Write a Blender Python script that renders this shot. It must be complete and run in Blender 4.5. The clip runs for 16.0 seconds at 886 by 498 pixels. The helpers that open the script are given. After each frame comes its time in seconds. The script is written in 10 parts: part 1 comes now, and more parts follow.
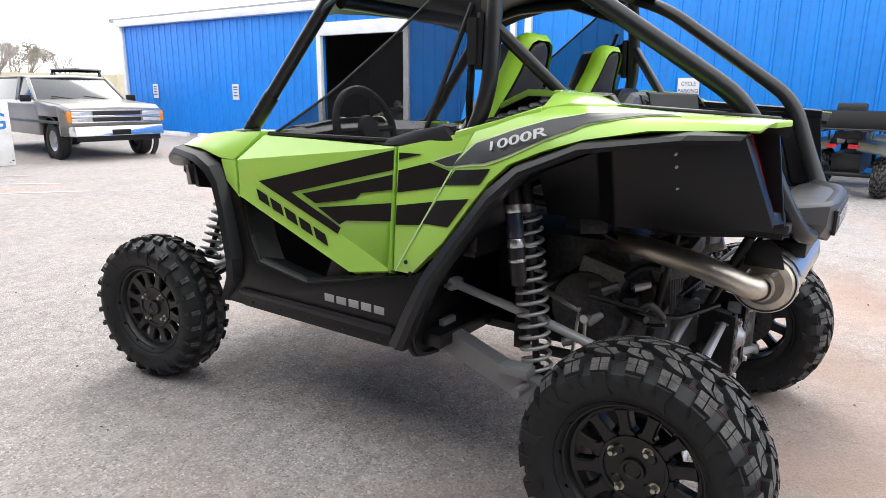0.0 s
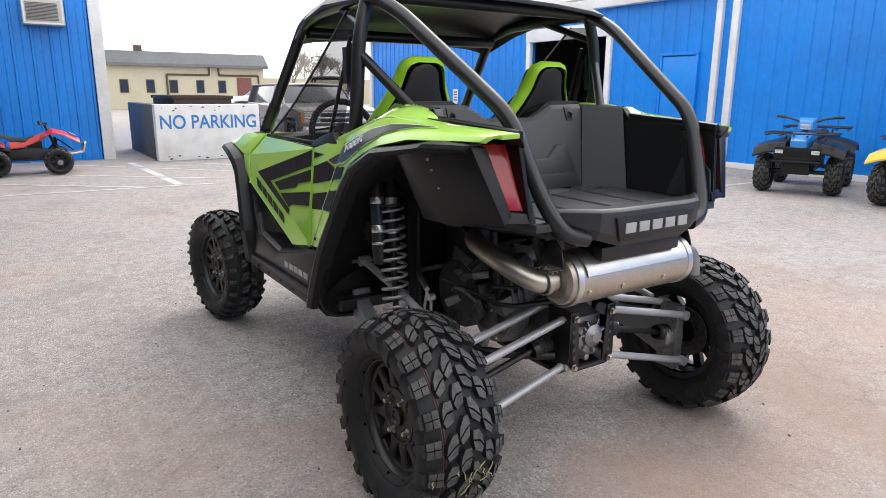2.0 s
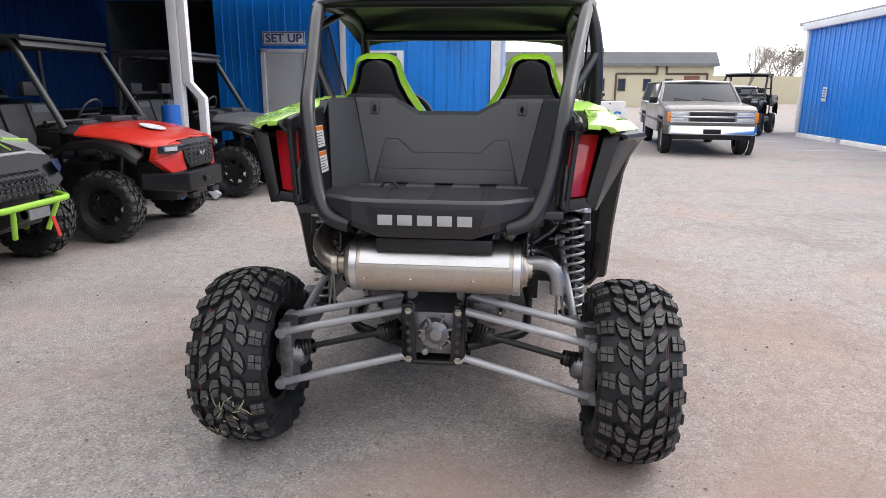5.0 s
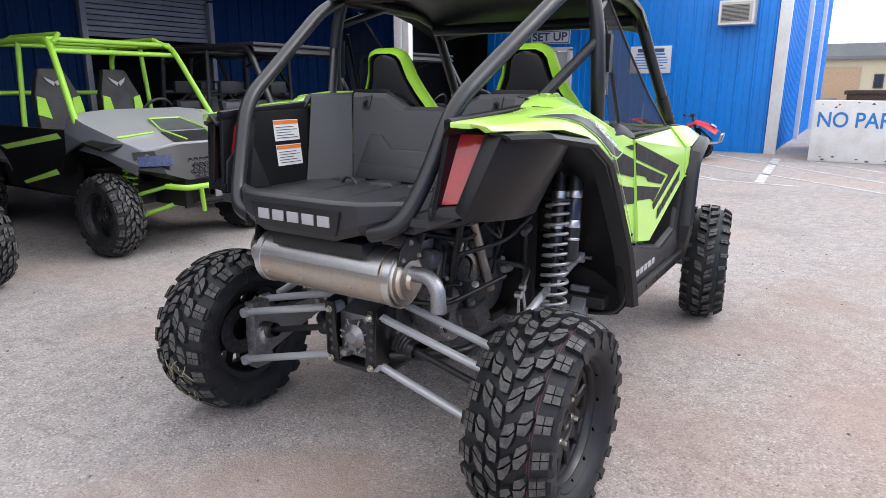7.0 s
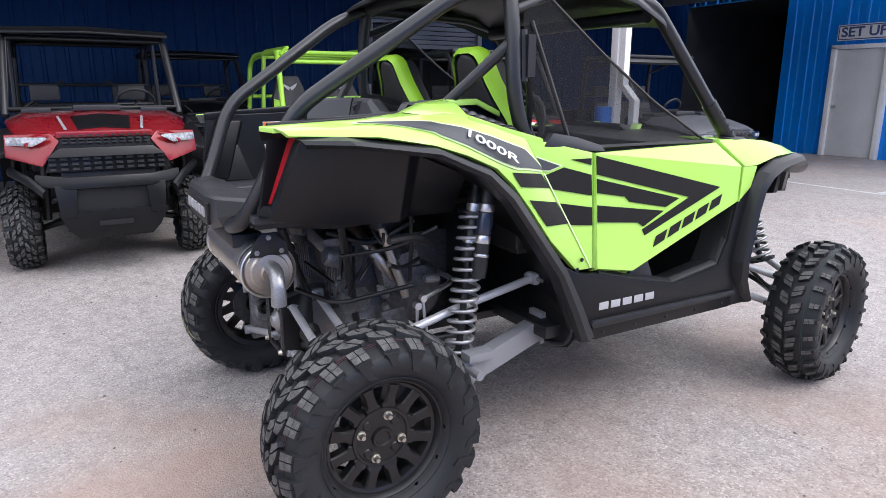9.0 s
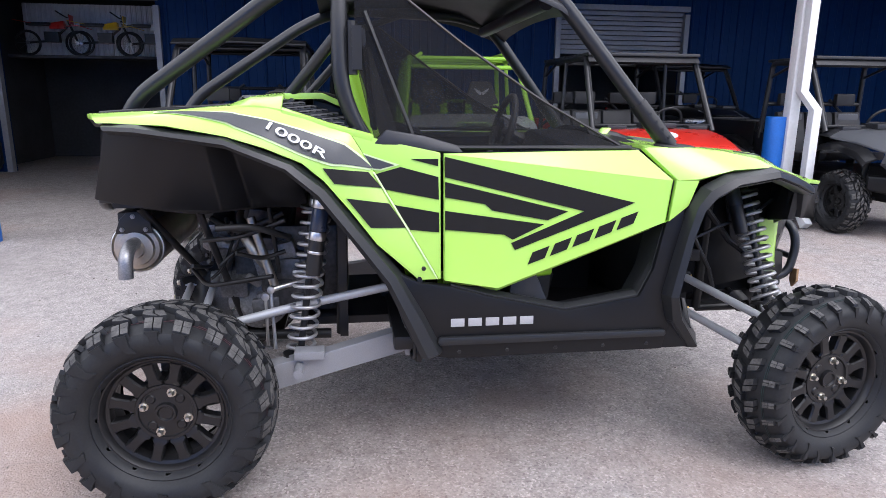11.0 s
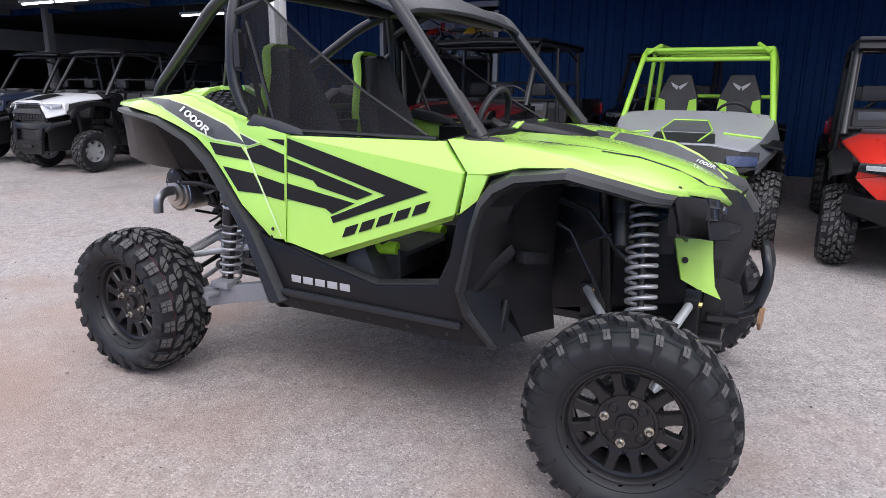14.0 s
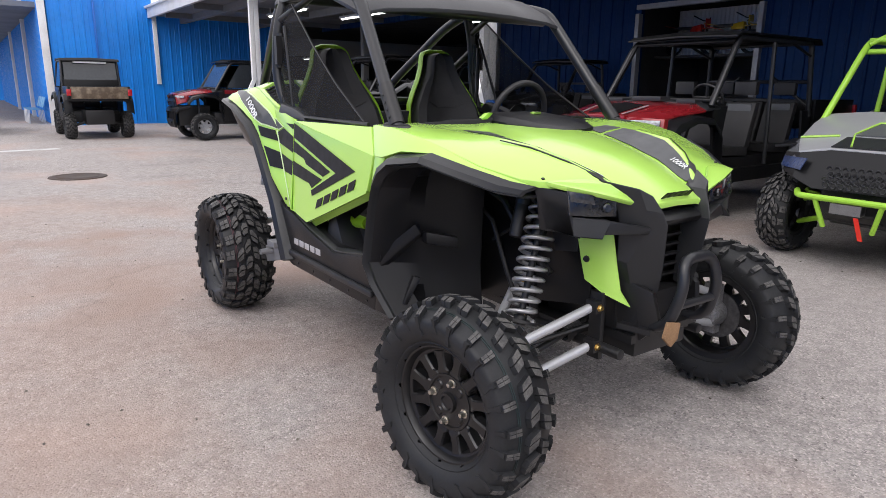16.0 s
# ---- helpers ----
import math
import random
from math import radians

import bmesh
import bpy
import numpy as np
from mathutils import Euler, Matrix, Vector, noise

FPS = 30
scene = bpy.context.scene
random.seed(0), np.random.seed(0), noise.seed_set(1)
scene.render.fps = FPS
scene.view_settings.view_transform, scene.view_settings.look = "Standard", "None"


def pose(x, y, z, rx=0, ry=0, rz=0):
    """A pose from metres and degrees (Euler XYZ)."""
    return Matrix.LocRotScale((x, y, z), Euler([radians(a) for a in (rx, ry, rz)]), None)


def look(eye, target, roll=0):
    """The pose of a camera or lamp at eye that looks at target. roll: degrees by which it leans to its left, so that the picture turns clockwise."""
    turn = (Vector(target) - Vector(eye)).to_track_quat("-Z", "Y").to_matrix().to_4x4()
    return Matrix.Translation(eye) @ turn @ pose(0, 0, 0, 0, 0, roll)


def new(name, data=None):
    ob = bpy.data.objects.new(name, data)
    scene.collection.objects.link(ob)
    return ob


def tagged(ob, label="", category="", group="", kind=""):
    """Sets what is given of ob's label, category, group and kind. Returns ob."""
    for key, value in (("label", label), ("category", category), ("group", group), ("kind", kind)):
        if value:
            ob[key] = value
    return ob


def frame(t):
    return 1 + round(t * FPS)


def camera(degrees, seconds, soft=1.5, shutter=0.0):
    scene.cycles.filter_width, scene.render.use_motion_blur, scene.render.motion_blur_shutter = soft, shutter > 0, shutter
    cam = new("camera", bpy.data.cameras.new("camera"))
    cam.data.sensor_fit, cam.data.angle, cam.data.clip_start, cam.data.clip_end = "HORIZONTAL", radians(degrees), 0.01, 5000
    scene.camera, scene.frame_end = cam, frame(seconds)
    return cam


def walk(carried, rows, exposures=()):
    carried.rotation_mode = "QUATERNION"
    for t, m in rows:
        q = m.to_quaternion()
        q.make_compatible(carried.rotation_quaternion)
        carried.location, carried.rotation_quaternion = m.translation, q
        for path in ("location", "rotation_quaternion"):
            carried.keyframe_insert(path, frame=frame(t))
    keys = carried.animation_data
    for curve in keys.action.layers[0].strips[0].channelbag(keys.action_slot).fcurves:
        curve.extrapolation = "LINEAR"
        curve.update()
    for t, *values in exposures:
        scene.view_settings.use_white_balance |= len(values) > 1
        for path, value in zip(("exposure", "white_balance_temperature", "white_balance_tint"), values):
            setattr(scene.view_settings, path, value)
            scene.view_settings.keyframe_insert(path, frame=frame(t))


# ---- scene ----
cam = camera(68.5, 16.0, soft=0.85)
PATH = [
    (0, (-2.315, -0.461, 1.297), (-0.721, 0.65, 0.825), 0.5),
    (0.5, (-2.205, -0.815, 1.32), (-0.769, 0.498, 0.854), 0.3),
    (1, (-2.077, -1.115, 1.32), (-0.751, 0.306, 0.851), 0.3),
    (1.5, (-1.899, -1.378, 1.343), (-0.689, 0.143, 0.871), 0.5),
    (2, (-1.698, -1.677, 1.347), (-0.631, -0.052, 0.878), 0.4),
    (2.5, (-1.437, -1.914, 1.327), (-0.536, -0.192, 0.857), 0.5),
    (3, (-1.125, -2.085, 1.339), (-0.429, -0.272, 0.862), 0.3),
    (3.5, (-0.808, -2.241, 1.349), (-0.375, -0.348, 0.87), 0.4),
    (4, (-0.481, -2.276, 1.336), (-0.268, -0.347, 0.854), 0.3),
    (4.5, (-0.123, -2.306, 1.338), (-0.097, -0.365, 0.856), 0.2),
    (4.7, (0.032, -2.309, 1.343), (-0.028, -0.369, 0.861), 0.3),
    (6.8, (1.312, -1.808, 1.317), (0.351, -0.123, 0.829), 0.1),
    (7, (1.422, -1.729, 1.33), (0.381, -0.092, 0.841), 0.1),
    (7.5, (1.72, -1.524, 1.335), (0.488, -0.025, 0.849), 0.1),
    (8, (1.948, -1.28, 1.321), (0.529, 0.045, 0.838), 0.0),
    (8.5, (2.146, -1.007, 1.331), (0.581, 0.14, 0.849), -0.0),
    (9, (2.371, -0.717, 1.338), (0.69, 0.254, 0.859), -0.0),
    (9.2, (2.426, -0.603, 1.331), (0.712, 0.309, 0.852), 0.1),
    (11.3, (2.783, 0.803, 1.292), (0.842, 0.976, 0.842), 0.5),
    (11.5, (2.811, 0.946, 1.29), (0.864, 1.053, 0.841), 0.5),
    (12, (2.801, 1.29, 1.314), (0.861, 1.186, 0.839), 0.6),
    (12.5, (2.749, 1.602, 1.325), (0.831, 1.304, 0.845), 0.6),
    (13, (2.747, 1.946, 1.322), (0.87, 1.445, 0.846), 0.6),
    (13.5, (2.694, 2.286, 1.298), (0.889, 1.565, 0.826), 0.6),
    (14, (2.617, 2.592, 1.303), (0.9, 1.687, 0.823), 0.7),
    (14.5, (2.506, 2.945, 1.291), (0.912, 1.837, 0.813), 0.6),
    (15, (2.32, 3.236, 1.27), (0.861, 1.956, 0.788), 0.6),
    (15.5, (2.111, 3.502, 1.262), (0.8, 2.071, 0.777), 0.7),
    (16, (1.879, 3.747, 1.279), (0.746, 2.171, 0.795), 0.7),
]
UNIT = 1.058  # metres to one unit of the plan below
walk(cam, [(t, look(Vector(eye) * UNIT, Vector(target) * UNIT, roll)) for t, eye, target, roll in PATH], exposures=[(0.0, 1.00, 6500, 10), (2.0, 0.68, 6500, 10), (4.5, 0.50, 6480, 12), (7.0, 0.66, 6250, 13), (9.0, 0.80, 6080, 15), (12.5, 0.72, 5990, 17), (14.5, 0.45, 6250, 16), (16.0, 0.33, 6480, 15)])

# ---- sky, sun ----
world = bpy.data.worlds.new("overcast_sky")
scene.world = world
world.use_nodes = True
wt = world.node_tree
wt.nodes.clear()
w_out = wt.nodes.new("ShaderNodeOutputWorld")
w_bg = wt.nodes.new("ShaderNodeBackground")
w_sky = wt.nodes.new("ShaderNodeTexSky")
w_hs = wt.nodes.new("ShaderNodeHueSaturation")
w_mix = wt.nodes.new("ShaderNodeMix")
w_sky.sky_type = "NISHITA"
w_sky.sun_disc = False
w_sky.sun_elevation = radians(48)
w_sky.sun_rotation = radians(60)
w_sky.dust_density = 4.0
w_hs.inputs["Saturation"].default_value = 0.22
w_mix.data_type = "RGBA"
w_mix.inputs[0].default_value = 0.72          # the cloud layer over the blue
w_mix.inputs[7].default_value = (9.2, 9.2, 9.3, 1)
w_bg.inputs["Strength"].default_value = 0.165
wt.links.new(w_sky.outputs["Color"], w_hs.inputs["Color"])
wt.links.new(w_hs.outputs["Color"], w_mix.inputs[6])
wt.links.new(w_mix.outputs[2], w_bg.inputs["Color"])
wt.links.new(w_bg.outputs["Background"], w_out.inputs["Surface"])

sun_data = bpy.data.lights.new("sun", "SUN")
sun_data.energy = 0.45
sun_data.angle = radians(25)
sun_data.color = (1.0, 0.97, 0.93)
sun = new("sun", sun_data)
sun.matrix_world = look((20, 12, 26), (0, 0, 0))


# ---- materials ----
def material(name, colour, rough=0.5, metal=0.0, var=0.12, scale=8.0, fine=60.0, bump=0.15, bump_d=0.002,
             second=None, second_amount=0.35, coat=0.0, spec=0.5, rough_var=0.15):
    """A surface with colour variation at two scales, uneven gloss and fine relief."""
    m = bpy.data.materials.new(name)
    m.use_nodes = True
    t = m.node_tree
    b = t.nodes["Principled BSDF"]
    co = t.nodes.new("ShaderNodeTexCoord")
    n1 = t.nodes.new("ShaderNodeTexNoise")
    n2 = t.nodes.new("ShaderNodeTexNoise")
    n1.inputs["Scale"].default_value, n2.inputs["Scale"].default_value = scale, fine
    n1.inputs["Detail"].default_value = 5.0
    n2.inputs["Detail"].default_value = 3.0
    for n in (n1, n2):
        t.links.new(co.outputs["Object"], n.inputs["Vector"])
    mix = t.nodes.new("ShaderNodeMix")
    mix.data_type = "RGBA"
    c2 = second or tuple(c * (1 - 2.2 * var) for c in colour)
    mix.inputs[6].default_value = (*colour, 1)
    mix.inputs[7].default_value = (*c2, 1)
    ramp = t.nodes.new("ShaderNodeMapRange")
    ramp.inputs[1].default_value, ramp.inputs[2].default_value = 0.42, 0.72
    ramp.inputs[3].default_value, ramp.inputs[4].default_value = 0.0, second_amount if second else 0.5
    t.links.new(n1.outputs["Fac"], ramp.inputs[0])
    t.links.new(ramp.outputs[0], mix.inputs[0])
    hsv = t.nodes.new("ShaderNodeHueSaturation")
    vr = t.nodes.new("ShaderNodeMapRange")
    vr.inputs[1].default_value, vr.inputs[2].default_value = 0.3, 0.7
    vr.inputs[3].default_value, vr.inputs[4].default_value = 1 - var, 1 + var
    t.links.new(n2.outputs["Fac"], vr.inputs[0])
    t.links.new(vr.outputs[0], hsv.inputs["Value"])
    t.links.new(mix.outputs[2], hsv.inputs["Color"])
    t.links.new(hsv.outputs["Color"], b.inputs["Base Color"])
    rr = t.nodes.new("ShaderNodeMapRange")
    rr.inputs[1].default_value, rr.inputs[2].default_value = 0.3, 0.7
    rr.inputs[3].default_value, rr.inputs[4].default_value = max(0.02, rough - rough_var * rough), min(1, rough + rough_var * rough)
    t.links.new(n1.outputs["Fac"], rr.inputs[0])
    t.links.new(rr.outputs[0], b.inputs["Roughness"])
    b.inputs["Metallic"].default_value = metal
    b.inputs["Specular IOR Level"].default_value = spec
    b.inputs["Coat Weight"].default_value = coat
    b.inputs["Coat Roughness"].default_value = 0.06
    if bump > 0:
        bp = t.nodes.new("ShaderNodeBump")
        bp.inputs["Strength"].default_value, bp.inputs["Distance"].default_value = bump, bump_d
        t.links.new(n2.outputs["Fac"], bp.inputs["Height"])
        t.links.new(bp.outputs["Normal"], b.inputs["Normal"])
    return m


def asphalt_material():
    m = bpy.data.materials.new("worn_asphalt")
    m.use_nodes = True
    t = m.node_tree
    b = t.nodes["Principled BSDF"]
    co = t.nodes.new("ShaderNodeTexCoord")

    def tex(kind, scale, detail=2.0):
        n = t.nodes.new(kind)
        n.inputs["Scale"].default_value = scale
        if kind == "ShaderNodeTexNoise":
            n.inputs["Detail"].default_value = detail
        t.links.new(co.outputs["Object"], n.inputs["Vector"])
        return n

    def span(src, a, b_, c, d):
        r = t.nodes.new("ShaderNodeMapRange")
        for i, v in enumerate((a, b_, c, d)):
            r.inputs[i + 1].default_value = v
        t.links.new(src, r.inputs[0])
        return r.outputs[0]

    def blend(fac, c1, c2, mode="MIX"):
        x = t.nodes.new("ShaderNodeMix")
        x.data_type, x.blend_type = "RGBA", mode
        for src, slot in ((fac, 0), (c1, 6), (c2, 7)):
            if isinstance(src, tuple):
                x.inputs[slot].default_value = src
            elif isinstance(src, float):
                x.inputs[slot].default_value = src
            else:
                t.links.new(src, x.inputs[slot])
        return x.outputs[2]

    stones = tex("ShaderNodeTexVoronoi", 125.0)
    grit = tex("ShaderNodeTexNoise", 260.0, 3.0)
    patch = tex("ShaderNodeTexNoise", 0.33, 5.0)
    stain = tex("ShaderNodeTexNoise", 1.1, 6.0)
    dirt = tex("ShaderNodeTexNoise", 0.62, 6.0)
    sep = t.nodes.new("ShaderNodeSeparateColor")
    t.links.new(stones.outputs["Color"], sep.inputs[0])
    chip = span(sep.outputs[0], 0.0, 1.0, 0.0, 1.0)
    base = blend(chip, (0.258, 0.239, 0.226, 1), (0.452, 0.419, 0.399, 1))
    base = blend(span(sep.outputs[1], 0.82, 0.98, 0.0, 0.75), base, (0.70, 0.63, 0.60, 1))
    base = blend(span(sep.outputs[2], 0.86, 0.99, 0.0, 0.6), base, (0.085, 0.08, 0.085, 1))
    clump = tex("ShaderNodeTexNoise", 11.0, 7.0)
    base = blend(span(clump.outputs["Fac"], 0.50, 0.72, 0.0, 0.42), base, (0.19, 0.175, 0.168, 1))
    base = blend(span(clump.outputs["Fac"], 0.50, 0.30, 0.0, 0.35), base, (0.50, 0.465, 0.44, 1))
    base = blend(span(patch.outputs["Fac"], 0.35, 0.68, 0.0, 0.45), base, (0.42, 0.388, 0.374, 1))
    base = blend(span(stain.outputs["Fac"], 0.52, 0.70, 0.0, 0.35), base, (0.21, 0.19, 0.182, 1))
    base = blend(span(dirt.outputs["Fac"], 0.52, 0.68, 0.0, 0.34), base, (0.50, 0.335, 0.265, 1))
    # broad patch of red dirt where vehicles turn, and a lighter worn one
    def patch_at(x, y, rx, ry, amount, colour, base):
        mp = t.nodes.new("ShaderNodeMapping")
        mp.inputs["Location"].default_value = (-x / rx, -y / ry, 0)
        mp.inputs["Scale"].default_value = (1 / rx, 1 / ry, 0)
        t.links.new(co.outputs["Object"], mp.inputs["Vector"])
        ln = t.nodes.new("ShaderNodeVectorMath")
        ln.operation = "LENGTH"
        t.links.new(mp.outputs[0], ln.inputs[0])
        ad = t.nodes.new("ShaderNodeMath")
        ad.operation = "MULTIPLY_ADD"
        ad.inputs[1].default_value = -3.2
        t.links.new(stain.outputs["Fac"], ad.inputs[0])
        t.links.new(ln.outputs["Value"], ad.inputs[2])
        return blend(span(ad.outputs[0], -1.35, -0.40, amount, 0.0), base, colour)

    base = patch_at(1.75, 0.6, 1.9, 2.6, 0.46, (0.36, 0.25, 0.20, 1), base)
    base = patch_at(0.9, -1.3, 1.6, 1.2, 0.36, (0.33, 0.24, 0.195, 1), base)
    base = patch_at(1.7, -3.6, 2.4, 1.6, 0.30, (0.40, 0.29, 0.23, 1), base)
    cracks = t.nodes.new("ShaderNodeTexVoronoi")
    cracks.feature = "DISTANCE_TO_EDGE"
    cracks.inputs["Scale"].default_value = 0.34
    warp = tex("ShaderNodeTexNoise", 2.2, 4.0)
    wv = t.nodes.new("ShaderNodeVectorMath")
    wv.operation = "MULTIPLY_ADD"
    wv.inputs[1].default_value = (0.5, 0.5, 0.5)
    t.links.new(warp.outputs["Color"], wv.inputs[0])
    t.links.new(co.outputs["Object"], wv.inputs[2])
    t.links.new(wv.outputs[0], cracks.inputs["Vector"])
    base = blend(span(cracks.outputs["Distance"], 0.0, 0.005, 0.16, 0.0), base, (0.07, 0.06, 0.055, 1))
    t.links.new(base, b.inputs["Base Color"])
    b.inputs["Roughness"].default_value = 0.95
    b.inputs["Specular IOR Level"].default_value = 0.12
    add = t.nodes.new("ShaderNodeMath")
    add.operation = "MULTIPLY_ADD"
    add.inputs[1].default_value = 0.6
    t.links.new(grit.outputs["Fac"], add.inputs[0])
    t.links.new(span(stones.outputs["Distance"], 0.0, 0.7, 1.0, 0.0), add.inputs[2])
    bp = t.nodes.new("ShaderNodeBump")
    bp.inputs["Strength"].default_value, bp.inputs["Distance"].default_value = 0.62, 0.005
    t.links.new(add.outputs[0], bp.inputs["Height"])
    t.links.new(bp.outputs["Normal"], b.inputs["Normal"])
    return m


def glass_material(name, colour, alpha_rough=0.0):
    m = bpy.data.materials.new(name)
    m.use_nodes = True
    t = m.node_tree
    b = t.nodes["Principled BSDF"]
    b.inputs["Base Color"].default_value = (*colour, 1)
    b.inputs["Transmission Weight"].default_value = 1.0
    b.inputs["Roughness"].default_value = alpha_rough
    b.inputs["IOR"].default_value = 1.45
    return m


def mesh_net_material(name, colour, cover):
    """Sheer woven net, too fine to see its holes: it lets part of the light through, a little unevenly."""
    m = bpy.data.materials.new(name)
    m.use_nodes = True
    t = m.node_tree
    b = t.nodes["Principled BSDF"]
    b.inputs["Base Color"].default_value = (*colour, 1)
    b.inputs["Roughness"].default_value = 0.7
    b.inputs["Specular IOR Level"].default_value = 0.2
    co = t.nodes.new("ShaderNodeTexCoord")
    n = t.nodes.new("ShaderNodeTexNoise")
    n.inputs["Scale"].default_value = 140.0
    t.links.new(co.outputs["Object"], n.inputs["Vector"])
    r = t.nodes.new("ShaderNodeMapRange")
    r.inputs[1].default_value, r.inputs[2].default_value = 0.3, 0.7
    r.inputs[3].default_value, r.inputs[4].default_value = cover - 0.03, cover + 0.03
    t.links.new(n.outputs["Fac"], r.inputs[0])
    t.links.new(r.outputs[0], b.inputs["Alpha"])
    return m


def glow_material(name, colour, strength):
    m = bpy.data.materials.new(name)
    m.use_nodes = True
    b = m.node_tree.nodes["Principled BSDF"]
    b.inputs["Base Color"].default_value = (0.9, 0.9, 0.9, 1)
    b.inputs["Emission Color"].default_value = (*colour, 1)
    b.inputs["Emission Strength"].default_value = strength
    return m


ASPHALT = asphalt_material()
LIME = material("lime_plastic", (0.45, 0.76, 0.13), 0.22, var=0.02, scale=3, fine=400, bump=0.03, bump_d=0.0005, coat=0.5)
LIME_TUBE = material("lime_powder_coat", (0.33, 0.63, 0.055), 0.35, var=0.04, scale=5, fine=300, bump=0.05)
BLACK_PL = material("black_moulded_plastic", (0.0085, 0.0088, 0.0102), 0.33, var=0.10, scale=5, fine=700, bump=0.22, bump_d=0.0006, second=(0.013, 0.013, 0.0135), spec=0.28)
DARK_PL = material("charcoal_plastic", (0.026, 0.027, 0.031), 0.40, var=0.08, scale=4, fine=700, bump=0.2, bump_d=0.0006)
BED_GREY = material("grey_moulded_bed_plastic", (0.043, 0.045, 0.050), 0.46, var=0.08, scale=4, fine=700, bump=0.2, bump_d=0.0006)
FLARE_PL = material("grained_black_flare_plastic", (0.019, 0.020, 0.022), 0.36, var=0.10, scale=5, fine=700, bump=0.2, bump_d=0.0006, spec=0.4)
MATTE_BLACK = material("matte_black_steel", (0.012, 0.012, 0.013), 0.42, var=0.08, scale=6, fine=500, bump=0.06)
TUBE_BLACK = material("textured_black_powder_coat", (0.018, 0.019, 0.022), 0.34, var=0.06, scale=6, fine=900, bump=0.15, bump_d=0.0005)
DECAL_BLACK = material("black_vinyl_decal", (0.014, 0.0125, 0.0115), 0.42, var=0.10, scale=20, fine=300, bump=0.02, spec=0.22)
DECAL_GREY = material("graphite_vinyl_decal", (0.055, 0.058, 0.062), 0.38, var=0.08, scale=20, fine=300, bump=0.02)
WHITE_VINYL = material("white_vinyl", (0.72, 0.73, 0.74), 0.45, var=0.03, scale=10, fine=200, bump=0.0)
SILVER_INK = material("silver_lettering", (0.40, 0.40, 0.41), 0.45, var=0.04, scale=12, fine=200, bump=0.0)
RUBBER = material("tyre_rubber", (0.0175, 0.0185, 0.0205), 0.52, var=0.12, scale=9, fine=140, bump=0.2, bump_d=0.001, second=(0.030, 0.031, 0.032), second_amount=0.6, spec=0.30)
TREAD = material("dusty_tread_rubber", (0.090, 0.087, 0.083), 0.70, var=0.30, scale=26, fine=160, bump=0.5, bump_d=0.002, second=(0.030, 0.030, 0.031), second_amount=0.95)
DRY_MUD = material("dry_tan_mud", (0.36, 0.34, 0.20), 0.85, var=0.2, scale=30, fine=200, bump=0.3)
LINE_PINK = material("pink_tyre_line", (0.11, 0.036, 0.047), 0.6, var=0.2, scale=30, fine=200, bump=0.0)
LINE_TEAL = material("teal_tyre_line", (0.02, 0.045, 0.045), 0.6, var=0.2, scale=30, fine=200, bump=0.0)
PALE_VINYL = material("pale_lime_vinyl", (0.62, 0.78, 0.40), 0.4, var=0.03, scale=10, fine=200, bump=0.0)
LENS_GREY = material("smoked_reflector", (0.05, 0.053, 0.06), 0.2, metal=0.3, var=0.4, scale=30, fine=90, bump=0.2, bump_d=0.002, coat=0.6)
CAST_DARK = material("dull_cast_aluminium", (0.26, 0.26, 0.27), 0.45, metal=0.6, var=0.25, scale=16, fine=120, bump=0.3, bump_d=0.0015, second=(0.10, 0.095, 0.09), second_amount=0.6)
NAVY_LABEL = material("dark_blue_label", (0.02, 0.03, 0.06), 0.3, var=0.1, scale=20, fine=200, bump=0.0, coat=0.3)
RIM_BLACK = material("satin_black_alloy", (0.010, 0.010, 0.011), 0.36, var=0.06, scale=8, fine=300, bump=0.03)
STEEL = material("stainless_steel", (0.56, 0.52, 0.46), 0.42, metal=1.0, var=0.06, scale=7, fine=90, bump=0.05, bump_d=0.0006, second=(0.45, 0.33, 0.20), second_amount=0.45)
BRIGHT_STEEL = material("brushed_stainless_steel", (0.66, 0.66, 0.66), 0.36, metal=1.0, var=0.05, scale=9, fine=120, bump=0.04)
SILVER_PAINT = material("silver_painted_steel", (0.47, 0.48, 0.50), 0.36, metal=0.35, var=0.05, scale=9, fine=300, bump=0.05)
GREY_ARM = material("grey_painted_steel", (0.26, 0.265, 0.28), 0.42, metal=0.2, var=0.06, scale=9, fine=300, bump=0.05)
CAST = material("cast_aluminium", (0.33, 0.33, 0.34), 0.42, metal=0.8, var=0.15, scale=20, fine=200, bump=0.25, bump_d=0.001)
SPRING = material("grey_spring_steel", (0.42, 0.42, 0.43), 0.34, metal=0.6, var=0.05, scale=10, fine=200, bump=0.02)
ENGINE = material("dark_engine_metal", (0.085, 0.085, 0.09), 0.45, metal=0.55, var=0.3, scale=12, fine=60, bump=0.4, bump_d=0.003, second=(0.11, 0.105, 0.10))
GOLD_BOLT = material("yellow_zinc", (0.62, 0.44, 0.16), 0.35, metal=1.0, var=0.1, scale=40, fine=200, bump=0.0)
BRASS = material("zinc_plated_bolt", (0.60, 0.57, 0.50), 0.35, metal=1.0, var=0.1, scale=40, fine=200, bump=0.0)
TAIL_RED = material("red_lamp_lens", (0.42, 0.012, 0.02), 0.16, var=0.08, scale=14, fine=110, bump=0.12, bump_d=0.001, coat=0.5)
SEAT_BLACK = material("black_vinyl_upholstery", (0.024, 0.024, 0.026), 0.55, var=0.1, scale=10, fine=260, bump=0.25, bump_d=0.001)
